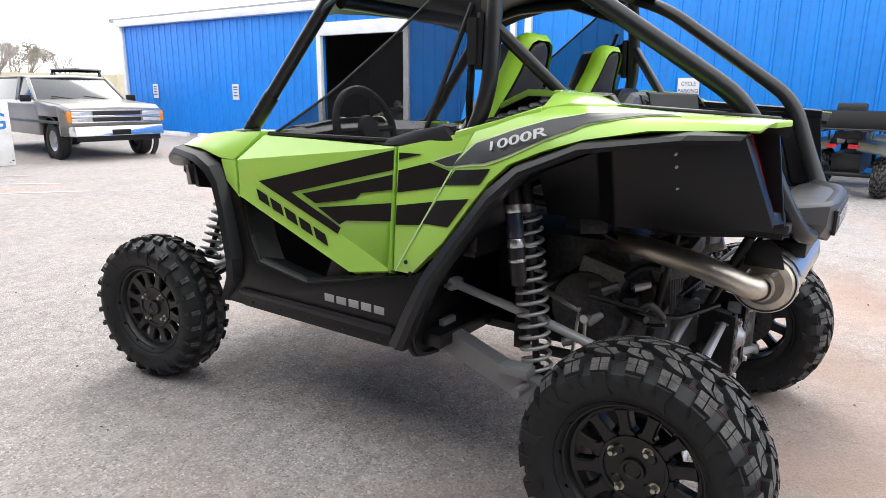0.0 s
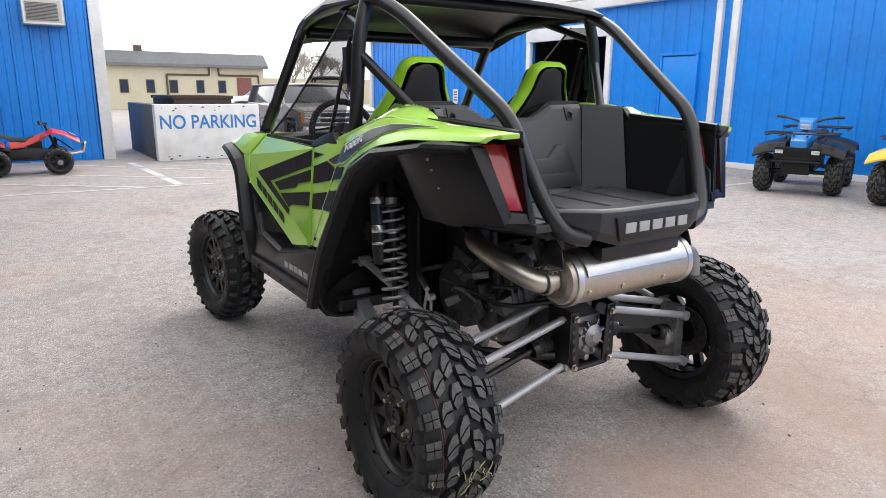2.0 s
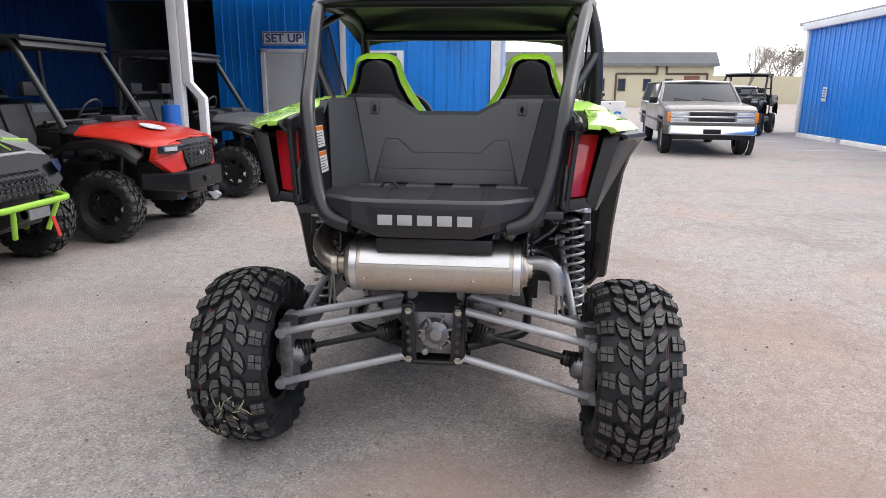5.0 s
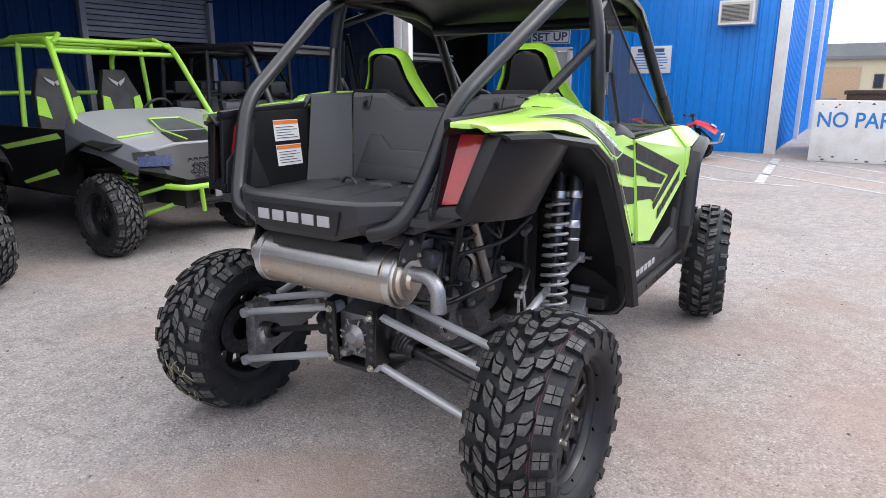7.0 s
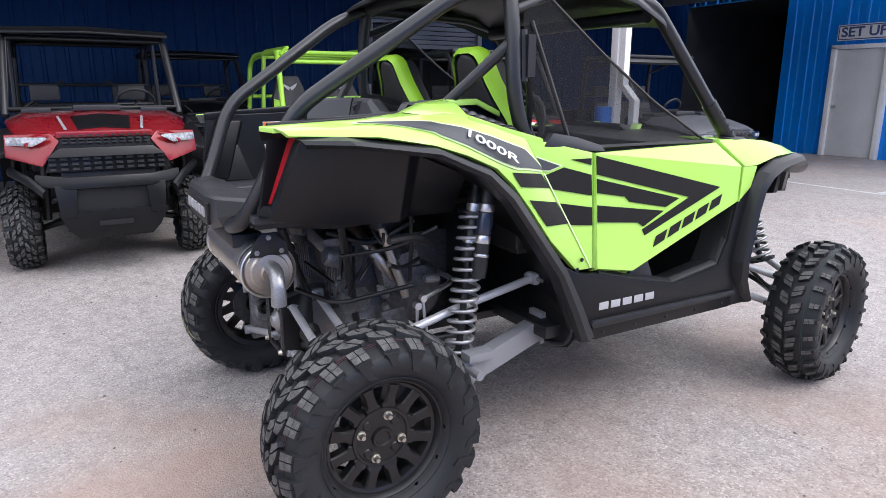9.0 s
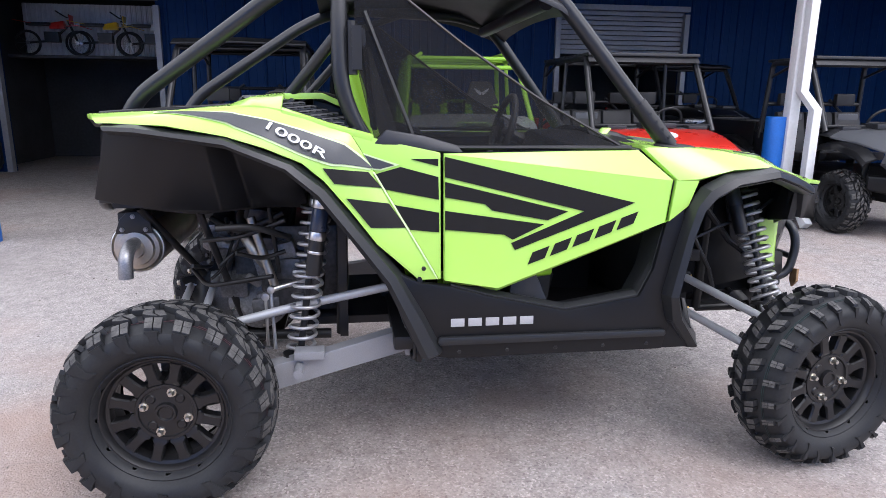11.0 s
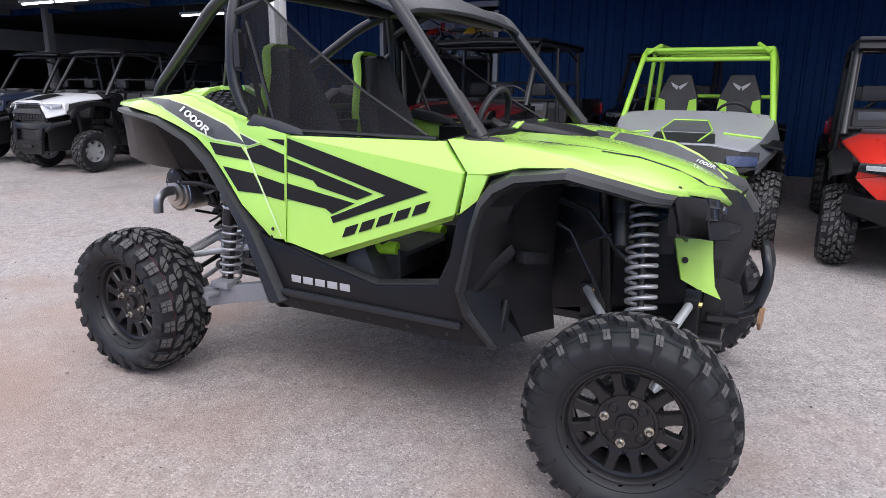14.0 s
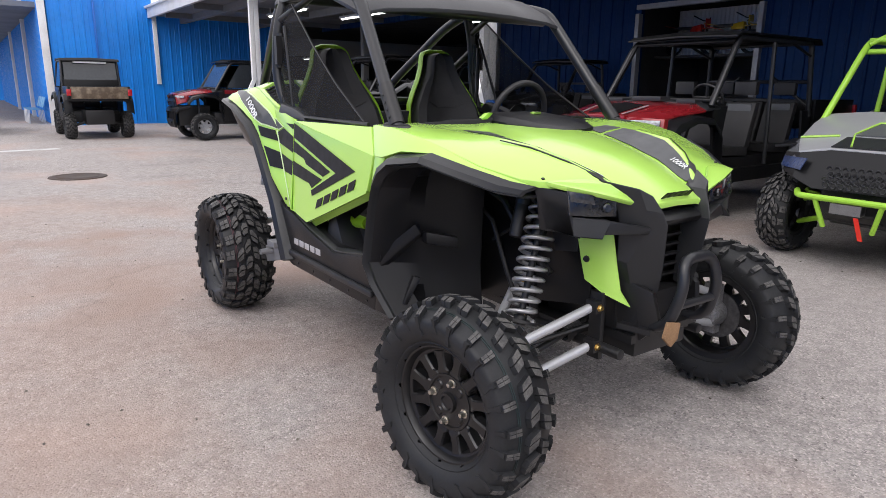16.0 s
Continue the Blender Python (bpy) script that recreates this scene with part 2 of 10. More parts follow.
SEAT_LIME = material("lime_vinyl_upholstery", (0.36, 0.70, 0.03), 0.45, var=0.06, scale=10, fine=260, bump=0.2, bump_d=0.001)
NET = mesh_net_material("black_mesh_net", (0.010, 0.010, 0.012), 0.46)
LENS = material("clear_lamp_lens", (0.62, 0.65, 0.68), 0.10, metal=0.35, var=0.25, scale=16, fine=60, bump=0.2, bump_d=0.002, coat=0.6)
LAMP_CLEAR = material("hazy_clear_lamp", (0.36, 0.38, 0.41), 0.16, metal=0.3, var=0.45, scale=14, fine=60, bump=0.3, bump_d=0.003, coat=0.5)
LENS_DARK = material("smoked_lamp_lens", (0.020, 0.022, 0.026), 0.14, var=0.3, scale=18, fine=60, bump=0.1, coat=0.3)
PAPER = material("white_label", (0.78, 0.78, 0.76), 0.55, var=0.02, scale=10, fine=100, bump=0.0)
ORANGE = material("orange_label", (0.75, 0.20, 0.03), 0.5, var=0.03, scale=10, fine=100, bump=0.0)
CARDBOARD = material("brown_cardboard", (0.30, 0.175, 0.09), 0.8, var=0.12, scale=30, fine=200, bump=0.3)
BLUE_WALL = material("blue_painted_sheet_metal", (0.004, 0.225, 0.74), 0.36, var=0.05, scale=0.9, fine=9, bump=0.10, bump_d=0.006, second=(0.004, 0.165, 0.58), second_amount=0.6)
# porch back wall: the blue wall paint darkened to put shade in its colour
SHADED_BLUE_WALL = material("shade_darkened_blue_sheet_metal", (0.005, 0.034, 0.125), 0.6, spec=0.15, var=0.08, scale=0.9, fine=9, bump=0.10, bump_d=0.006, second=(0.004, 0.026, 0.095))
WHITE_TRIM = material("white_painted_trim", (0.74, 0.75, 0.76), 0.45, var=0.05, scale=2.0, fine=30, bump=0.08, second=(0.52, 0.50, 0.46), second_amount=0.4)
DOOR_WHITE = material("off_white_door_paint", (0.60, 0.61, 0.62), 0.5, var=0.05, scale=2.0, fine=40, bump=0.05, second=(0.45, 0.44, 0.42))
BLUE_PAINT = material("blue_bollard_paint", (0.010, 0.13, 0.52), 0.45, var=0.08, scale=4, fine=60, bump=0.15, second=(0.008, 0.09, 0.36))
CONCRETE_W = material("white_painted_concrete", (0.78, 0.78, 0.765), 0.75, var=0.05, scale=3.2, fine=40, bump=0.4, bump_d=0.006, second=(0.52, 0.50, 0.46), second_amount=0.55)
SIGN_BLUE = material("blue_sign_paint", (0.03, 0.21, 0.58), 0.6, var=0.12, scale=9, fine=60, bump=0.0)
SIGN_NAVY = material("navy_sign_paint", (0.05, 0.08, 0.20), 0.6, var=0.05, scale=9, fine=60, bump=0.0)
LINE_PAINT = material("worn_white_line_paint", (0.58, 0.58, 0.57), 0.75, var=0.14, scale=4, fine=90, bump=0.4, bump_d=0.003, second=(0.30, 0.29, 0.28), second_amount=0.8)
BEIGE = material("beige_painted_block", (0.54, 0.50, 0.37), 0.8, var=0.05, scale=0.6, fine=8, bump=0.2)
GREY_ROOF = material("grey_metal_roof", (0.085, 0.092, 0.10), 0.5, var=0.1, scale=0.5, fine=6, bump=0.1, second=(0.17, 0.18, 0.19))
BROWN_TRIM = material("dark_brown_trim", (0.09, 0.06, 0.045), 0.6, var=0.1, scale=2, fine=30, bump=0.1)
WINDOW_DARK = material("dark_window_glass", (0.025, 0.03, 0.04), 0.12, var=0.1, scale=1, fine=10, bump=0.0, coat=0.5)
# dark base colour stands in for the lack of light indoors
INNER_DARK = material("shade_dark_surface", (0.05, 0.052, 0.058), 0.8, var=0.15, scale=1.5, fine=20, bump=0.2)
CEILING = material("grey_sheet_ceiling", (0.19, 0.195, 0.205), 0.6, var=0.06, scale=0.8, fine=12, bump=0.1)
CONCRETE_DARK = material("dark_grey_concrete", (0.13, 0.125, 0.115), 0.85, var=0.15, scale=1.5, fine=60, bump=0.4, bump_d=0.004, second=(0.07, 0.065, 0.06))
CONCRETE = material("grey_concrete", (0.30, 0.295, 0.285), 0.8, var=0.1, scale=1.5, fine=60, bump=0.4, bump_d=0.004, second=(0.20, 0.19, 0.18))
GALV = material("galvanised_shutter", (0.33, 0.34, 0.36), 0.5, metal=0.3, var=0.08, scale=2, fine=30, bump=0.1)
AC_CASE = material("beige_metal_case", (0.52, 0.50, 0.45), 0.5, var=0.05, scale=5, fine=60, bump=0.1)
DARK_GRILL = material("dark_grille", (0.05, 0.05, 0.05), 0.6, var=0.1, scale=10, fine=90, bump=0.2)
RUST = material("dark_rusty_steel", (0.05, 0.035, 0.028), 0.7, metal=0.2, var=0.25, scale=3, fine=40, bump=0.4, second=(0.11, 0.055, 0.03))
TUBE_LIGHT = glow_material("fluorescent_tube", (0.96, 1.0, 0.95), 5.0)
GRIT = material("dark_grit", (0.10, 0.085, 0.07), 0.9, var=0.3, scale=3, fine=60, bump=0.2, second=(0.36, 0.32, 0.28), second_amount=0.9)
BARK = material("grey_brown_bark", (0.24, 0.21, 0.19), 0.9, var=0.2, scale=6, fine=30, bump=0.6, bump_d=0.02)
TWIG = material("bare_twigs", (0.34, 0.31, 0.29), 0.9, var=0.2, scale=4, fine=20, bump=0.0)
LEAF = material("spring_foliage", (0.17, 0.17, 0.12), 0.7, var=0.3, scale=0.7, fine=6, bump=0.0, second=(0.06, 0.075, 0.03))


# ---- mesh helpers ----
class Shape:
    """Collects vertices and faces of one part."""

    def __init__(self):
        self.v, self.f = [], []

    def add(self, verts, faces, m=None):
        k = len(self.v)
        self.v += [tuple(m @ Vector(p)) if m is not None else tuple(p) for p in verts]
        self.f += [tuple(i + k for i in f) for f in faces]
        return self

    def box(self, c, s, m=None, taper=(1, 1)):
        x, y, z = (a / 2 for a in s)
        tx, ty = taper
        vs = [(-x, -y, -z), (x, -y, -z), (x, y, -z), (-x, y, -z), (-x * tx, -y * ty, z), (x * tx, -y * ty, z), (x * tx, y * ty, z), (-x * tx, y * ty, z)]
        mm = Matrix.Translation(c) @ (m if m is not None else Matrix())
        return self.add(vs, [(0, 3, 2, 1), (4, 5, 6, 7), (0, 1, 5, 4), (1, 2, 6, 5), (2, 3, 7, 6), (3, 0, 4, 7)], mm)

    def prism(self, pts, off):
        """A polygon in space, swept by the vector off."""
        n = len(pts)
        o = Vector(off)
        vs = [Vector(p) for p in pts] + [Vector(p) + o for p in pts]
        fs = [tuple(range(n - 1, -1, -1)), tuple(range(n, 2 * n))]
        fs += [(i, (i + 1) % n, n + (i + 1) % n, n + i) for i in range(n)]
        return self.add(vs, fs)

    def loft(self, rows, closed=False, caps=False):
        n = len(rows[0])
        vs = [p for r in rows for p in r]
        fs = []
        for i in range(len(rows) - 1):
            for j in range(n if closed else n - 1):
                a, b = i * n + j, i * n + (j + 1) % n
                fs.append((a, b, b + n, a + n))
        if caps:
            fs += [tuple(range(n - 1, -1, -1)), tuple(range(len(vs) - n, len(vs)))]
        return self.add(vs, fs)

    def sheet(self, rows, off):
        """An open loft with thickness: the second skin is shifted by off (a vector or one per row point)."""
        n, k = len(rows[0]), len(rows)
        o = Vector(off)
        a = [Vector(p) for r in rows for p in r]
        vs = a + [p + o for p in a]
        t = n * k
        fs = []
        for i in range(k - 1):
            for j in range(n - 1):
                q = i * n + j
                fs.append((q, q + 1, q + n + 1, q + n))
                fs.append((t + q, t + q + n, t + q + n + 1, t + q + 1))
        rim = [j for j in range(n)] + [i * n + n - 1 for i in range(1, k)] + [(k - 1) * n + j for j in range(n - 2, -1, -1)] + [i * n for i in range(k - 2, 0, -1)]
        for i, p in enumerate(rim):
            q = rim[(i + 1) % len(rim)]
            fs.append((q, p, p + t, q + t))
        return self.add(vs, fs)

    def tube(self, pts, r, seg=12, smooth=0, caps=True, closed=False):
        pts = [Vector(p) for p in pts]
        if smooth:
            pts = rounded(pts, smooth, closed)
        n = len(pts)
        rows = []
        up = None
        for i, p in enumerate(pts):
            if closed:
                d = pts[(i + 1) % n] - pts[i - 1]
            else:
                d = pts[min(i + 1, n - 1)] - pts[max(i - 1, 0)]
            d.normalize()
            if up is None:
                up = d.orthogonal().normalized()
            up = (up - d * up.dot(d)).normalized()
            side = d.cross(up)
            rr = r[i] if isinstance(r, (list, tuple)) else r
            rows.append([p + (up * math.cos(a) + side * math.sin(a)) * rr for a in (2 * math.pi * j / seg for j in range(seg))])
        if closed:
            rows.append(rows[0])
        return self.loft(rows, closed=True, caps=caps and not closed)

    def lathe(self, prof, m=None, seg=32, closed=False):
        """Turn a profile of (radius, height) pairs about the local z axis."""
        mm = m if m is not None else Matrix()
        rows = []
        for j in range(seg + 1):
            a = 2 * math.pi * j / seg
            rows.append([mm @ Vector((r * math.cos(a), r * math.sin(a), h)) for r, h in prof])
        k = len(prof)
        vs = [p for row in rows[:-1] for p in row]
        fs = []
        for j in range(seg):
            a, b = j * k, ((j + 1) % seg) * k
            for i in range(k if closed else k - 1):
                i2 = (i + 1) % k
                fs.append((a + i, b + i, b + i2, a + i2))
        return self.add(vs, fs)

    def mirrored(self):
        s = Shape()
        s.v = [(-x, y, z) for x, y, z in self.v]
        s.f = [tuple(reversed(f)) for f in self.f]
        return s

    def islands(self):
        """The shape's separate pieces, each as a shape of its own."""
        root = list(range(len(self.v)))

        def find(i):
            while root[i] != i:
                root[i] = root[root[i]]
                i = root[i]
            return i

        for f in self.f:
            a = find(f[0])
            for i in f[1:]:
                root[find(i)] = a
        groups = {}
        for f in self.f:
            groups.setdefault(find(f[0]), []).append(f)
        out = []
        for fs in groups.values():
            s = Shape()
            ids = sorted({i for f in fs for i in f})
            at = {i: k for k, i in enumerate(ids)}
            s.v = [self.v[i] for i in ids]
            s.f = [tuple(at[i] for i in f) for f in fs]
            out.append(s)
        return out

    def plus(self, other):
        return self.add(other.v, other.f)


def rounded(pts, size, closed=False):
    """Corners of a line cut into small arcs of about that size."""
    out = []
    n = len(pts)
    for i, p in enumerate(pts):
        if not closed and i in (0, n - 1):
            out.append(p)
            continue
        a, b = pts[i - 1], pts[(i + 1) % n]
        da, db = a - p, b - p
        la, lb = min(size, da.length * 0.48), min(size, db.length * 0.48)
        pa, pb = p + da.normalized() * la, p + db.normalized() * lb
        for k in range(7):
            t = k / 6
            out.append(pa * (1 - t) ** 2 + p * 2 * t * (1 - t) + pb * t * t)
    return out


def mesh_of(shape, mat, bevel=0.0, smooth=35.0, name="part"):
    me = bpy.data.meshes.new(name)
    bm = bmesh.new()
    vs = [bm.verts.new(p) for p in shape.v]
    for f in shape.f:
        if len(set(f)) > 2:
            try:
                bm.faces.new([vs[i] for i in f])
            except ValueError:
                pass
    bmesh.ops.remove_doubles(bm, verts=bm.verts, dist=0.00005)
    bmesh.ops.recalc_face_normals(bm, faces=bm.faces)
    if bevel > 0:
        sharp = [e for e in bm.edges if len(e.link_faces) == 2 and e.calc_face_angle(0) > radians(28)]
        bmesh.ops.bevel(bm, geom=sharp, offset=bevel, segments=2, profile=0.6, affect="EDGES", clamp_overlap=True)
    bm.to_mesh(me)
    bm.free()
    me.materials.append(mat)
    if smooth:
        me.polygons.foreach_set("use_smooth", [True] * len(me.polygons))
        me.set_sharp_from_angle(angle=radians(smooth))
    return me


def part(name, shape, mat, parent, label="", bevel=0.0, smooth=35.0):
    """One mesh object under a thing or under a part."""
    ob = new(name, mesh_of(shape, mat, bevel, smooth, name))
    ob.parent = parent
    if label:
        tagged(ob, label)
    return ob


def parts(name, shape, mat, parent, label="", bevel=0.0, smooth=35.0):
    """Every separate piece of the shape as a mesh object of its own."""
    return [part(name, s, mat, parent, label, bevel, smooth) for s in shape.islands()]


def thing(name, label, category, group="", at=(0, 0, 0), turn=0.0, kind=""):
    e = new(name)
    e.empty_display_size = 0.2
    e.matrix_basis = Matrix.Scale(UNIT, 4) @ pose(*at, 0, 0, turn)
    return tagged(e, label, category, group, kind)


def solid(name, shape, mat, label, category="", kind="", bevel=0.0, smooth=35.0, group=""):
    """A top-level object that is one mesh."""
    ob = new(name, mesh_of(shape, mat, bevel, smooth, name))
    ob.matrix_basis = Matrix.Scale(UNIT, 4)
    return tagged(ob, label, category, group, kind)


def lettering(name, text, size, mat, parent, m, depth=0.004, stretch=1.0, bold=0.0):
    cu = bpy.data.curves.new(name, "FONT")
    cu.body, cu.size, cu.extrude, cu.offset = text, size, depth, bold
    cu.align_x, cu.align_y = "CENTER", "CENTER"
    tmp = bpy.data.objects.new(name, cu)
    scene.collection.objects.link(tmp)
    me = bpy.data.meshes.new_from_object(tmp)
    bpy.data.objects.remove(tmp)
    me.materials.append(mat)
    ob = new(name, me)
    ob.parent = parent
    ob.matrix_basis = m @ Matrix.Diagonal((stretch, 1, 1, 1))
    return ob


def hexbolt(shape, c, axis, r=0.008, h=0.008):
    q = Vector(axis).normalized().to_track_quat("Z", "Y").to_matrix().to_4x4()
    shape.lathe([(0.0, h), (r * 0.85, h), (r, h * 0.8), (r, 0.0), (r * 1.35, 0.0), (r * 1.35, -0.002), (0, -0.002)], Matrix.Translation(c) @ q, 6)
    return shape

# ---- the lot: ground, buildings, markings ----
g = Shape()
g.add([(-600, -600, 0), (600, -600, 0), (600, 600, 0), (-600, 600, 0)], [(0, 1, 2, 3)])
solid("ground", g, ASPHALT, "weathered grey asphalt lot with reddish dirt stains", kind="structure", smooth=0)


def ribbed(shape, a, b, z0, z1, normal, pitch=0.30, depth=0.022, thick=0.12):
    """A sheet-metal wall from a to b (plan points) with raised vertical ribs on the side of normal."""
    a, b, n = Vector((*a, 0)), Vector((*b, 0)), Vector((*normal, 0))
    d = b - a
    length = d.length
    d.normalize()
    line = [(0.0, 0.0)]
    k = max(1, int(length / pitch))
    p = length / k
    for i in range(k):
        c = (i + 0.5) * p
        line += [(c - 0.032, 0), (c - 0.018, depth), (c + 0.018, depth), (c + 0.032, 0)]
        if i < k - 1:
            line += [(c + p * 0.5 - 0.012, 0), (c + p * 0.5, depth * 0.28), (c + p * 0.5 + 0.012, 0)]
    line.append((length, 0.0))
    pts = [a + d * s + n * o for s, o in line]
    pts += [b - n * thick, a - n * thick]
    low = [Vector((q.x, q.y, z0)) for q in pts]
    shape.prism(low, (0, 0, z1 - z0))
    return shape


# shop wall with the set-up door, facing the camera's far end
YA = 12.9
s = Shape()
ribbed(s, (-6.6, YA), (-5.495, YA), 0, 4.6, (0, -1))
ribbed(s, (-4.385, YA), (-0.10, YA), 0, 4.6, (0, -1))
ribbed(s, (-5.495, YA), (-4.385, YA), 2.15, 4.6, (0, -1))
ribbed(s, (-9.2, YA), (-6.6, YA), 3.25, 4.6, (0, -1))
solid("wall_shop_front", s, BLUE_WALL, "bright blue ribbed sheet-metal shop wall", kind="structure", smooth=0)
s = Shape()
ribbed(s, (-0.10, YA), (-0.10, YA + 14), 0, 4.6, (1, 0))
solid("wall_shop_side", s, BLUE_WALL, "blue ribbed sheet-metal side wall of the shop", kind="structure", smooth=0)
s = Shape().box((-0.105, YA - 0.02, 2.3), (0.21, 0.13, 4.6))
for yy in (YA + 4.6, YA + 9.5):
    s.box((-0.03, yy, 2.3), (0.11, 0.14, 4.6))
s.box((-3.57, YA - 0.05, 3.0), (0.12, 0.09, 3.75))
solid("trim_shop_corner", s, WHITE_TRIM, "white corner trim and downpipes on the blue wall", kind="structure", bevel=0.006)
s = Shape().box((-4.9, YA + 3, 4.7), (9.8, 7.0, 0.2))
solid("roof_shop", s, GALV, "flat metal roof of the shop", kind="structure")
# room behind the open bay, walls coloured dark to stand for shade
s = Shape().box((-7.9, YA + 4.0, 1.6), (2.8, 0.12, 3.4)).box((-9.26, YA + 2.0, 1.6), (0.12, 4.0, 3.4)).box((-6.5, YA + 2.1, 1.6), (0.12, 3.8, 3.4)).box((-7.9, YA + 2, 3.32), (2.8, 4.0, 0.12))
solid("wall_bay_room", s, INNER_DARK, "room behind the open bay, shade put into its dark walls", kind="structure")

# set-up door
d1 = thing("door_1", "off-white steel door with a knob in a white frame", "door", at=(-4.94, YA, 0), kind="structure")
s = Shape()
s.box((-0.51, -0.02, 1.07), (0.09, 0.20, 2.14)).box((0.51, -0.02, 1.07), (0.09, 0.20, 2.14)).box((0, -0.02, 2.13), (1.11, 0.20, 0.08))
part("frame", s, WHITE_TRIM, d1, bevel=0.005)
part("leaf", Shape().box((0, -0.02, 1.045), (0.93, 0.05, 2.07)), DOOR_WHITE, d1, bevel=0.004)
s = Shape().lathe([(0.0, 0.07), (0.028, 0.062), (0.033, 0.045), (0.026, 0.03), (0.012, 0.02), (0.012, 0.0), (0.036, 0.0)], Matrix.Translation((-0.39, -0.045, 0.98)) @ pose(0, 0, 0, 90), 14)
s.lathe([(0.0, 0.02), (0.022, 0.016), (0.026, 0)], Matrix.Translation((-0.39, -0.045, 1.22)) @ pose(0, 0, 0, 90), 14)
part("knob", s, BRIGHT_STEEL, d1, "round steel knob and lock")


def sign(name, label, at, turn, w, h, mat, border=None):
    t = thing(name, label, "sign", at=at, turn=turn)
    part("panel", Shape().box((0, 0, 0), (w, 0.02, h)), mat, t, bevel=0.003)
    if border:
        b = Shape()
        for zz in (-h / 2 + 0.025, h / 2 - 0.025):
            b.box((0, -0.0115, zz), (w - 0.04, 0.004, 0.018))
        for xx in (-w / 2 + 0.025, w / 2 - 0.025):
            b.box((xx, -0.0115, 0), (0.018, 0.004, h - 0.05))
        part("border", b, border, t)
    return t


def bars(shape, rows, y=-0.0115, t=0.004):
    """Plain bars in place of writing: (x, z, width, height)."""
    for x, z, w, h in rows:
        shape.box((x, y, z), (w, t, h))
    return shape


su = sign("set_up_sign", "white sign with dark blue border and lettering", (-4.95, YA - 0.04, 2.40), 0, 1.0, 0.30, WHITE_VINYL, SIGN_NAVY)
lettering("lettering", "SET UP", 0.25, SIGN_NAVY, su, pose(0, -0.012, 0, 90), 0.003, 1.12, bold=0.006)
mx = sign("shop_notice_sign", "white notice board with rows of blue writing", (-2.61, YA - 0.04, 1.86), 0, 0.86, 0.56, WHITE_VINYL)
random.seed(5)
bb = Shape()
bb.box((0, -0.0115, 0.19), (0.56, 0.004, 0.075))
part("heading", bb, SIGN_NAVY, mx)
bb = Shape()
bars(bb, [(0, 0.11, 0.60, 0.035)] + [(random.uniform(-0.02, 0.02), 0.045 - i * 0.055, random.uniform(0.5, 0.72), 0.02) for i in range(5)])
part("writing", bb, SIGN_BLUE, mx)

# window air conditioner in the wall
ac = thing("air_conditioner", "beige window air conditioner set high in the wall", "air conditioner", at=(-0.95, YA - 0.14, 2.71))
part("case", Shape().box((0, 0, 0), (0.66, 0.32, 0.46)), AC_CASE, ac, bevel=0.012)
gr = Shape()
for i in range(13):
    gr.box((-0.02, -0.165, -0.15 + i * 0.024), (0.50, 0.014, 0.008))
part("grille", gr, DARK_GRILL, ac, "dark louvred grille")
fr = Shape().box((0, -0.158, 0.205), (0.64, 0.012, 0.03)).box((0, -0.158, -0.205), (0.64, 0.012, 0.03)).box((-0.3, -0.158, 0), (0.03, 0.012, 0.40)).box((0.3, -0.158, 0), (0.03, 0.012, 0.40))
part("frame", fr, WHITE_TRIM, ac)

# porch: back wall, roof, fascia, posts
XP, XB = -3.25, -9.2
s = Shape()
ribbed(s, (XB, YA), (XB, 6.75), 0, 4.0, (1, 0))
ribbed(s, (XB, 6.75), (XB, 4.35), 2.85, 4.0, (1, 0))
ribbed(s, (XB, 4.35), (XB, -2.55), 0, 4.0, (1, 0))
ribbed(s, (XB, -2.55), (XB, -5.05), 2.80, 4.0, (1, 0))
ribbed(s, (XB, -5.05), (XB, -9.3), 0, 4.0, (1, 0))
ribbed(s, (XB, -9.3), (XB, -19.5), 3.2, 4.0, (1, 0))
# darker copy of the wall blue, so the porch shade is in the colour
solid("wall_porch_back", s, SHADED_BLUE_WALL, "blue ribbed wall at the back of the deep porch", kind="structure", smooth=0)
s = Shape().box((-6.25, -3.5, 3.42), (6.0, 32.0, 0.12))
for yy in range(-18, 13, 3):
    s.box((-6.25, yy, 3.29), (5.8, 0.12, 0.16))
s.box((-4.2, -3.5, 3.27), (0.16, 31.9, 0.2)).box((-6.7, -3.5, 3.27), (0.16, 31.9, 0.2))
solid("ceiling_porch", s, CEILING, "grey sheet-metal porch ceiling with steel beams", kind="structure")
s = Shape().box((XP + 0.05, -3.5, 3.45), (0.10, 32.0, 0.34)).box((XP + 0.10, -3.5, 3.60), (0.16, 32.0, 0.07))
solid("fascia_porch", s, WHITE_TRIM, "white fascia and gutter along the porch edge", kind="structure", bevel=0.006)
s = Shape().box((-6.25, -3.5, 3.56), (6.1, 32.0, 0.08))
solid("roof_porch", s, GALV, "metal porch roof", kind="structure")

# roll-up shutter, partly raised, with shelves behind
s = Shape()
for i in range(9):
    s.box((XB - 0.02, 5.55, 2.80 - i * 0.085), (0.035, 2.4, 0.075))
solid("door_2", s, GALV, "grey roll-up shutter, half raised", "door", "structure", bevel=0.01)
s = Shape().box((XB + 0.03, 4.33, 1.4), (0.12, 0.09, 2.8)).box((XB + 0.03, 6.77, 1.4), (0.12, 0.09, 2.8)).box((XB + 0.03, 5.55, 2.89), (0.12, 2.53, 0.09))
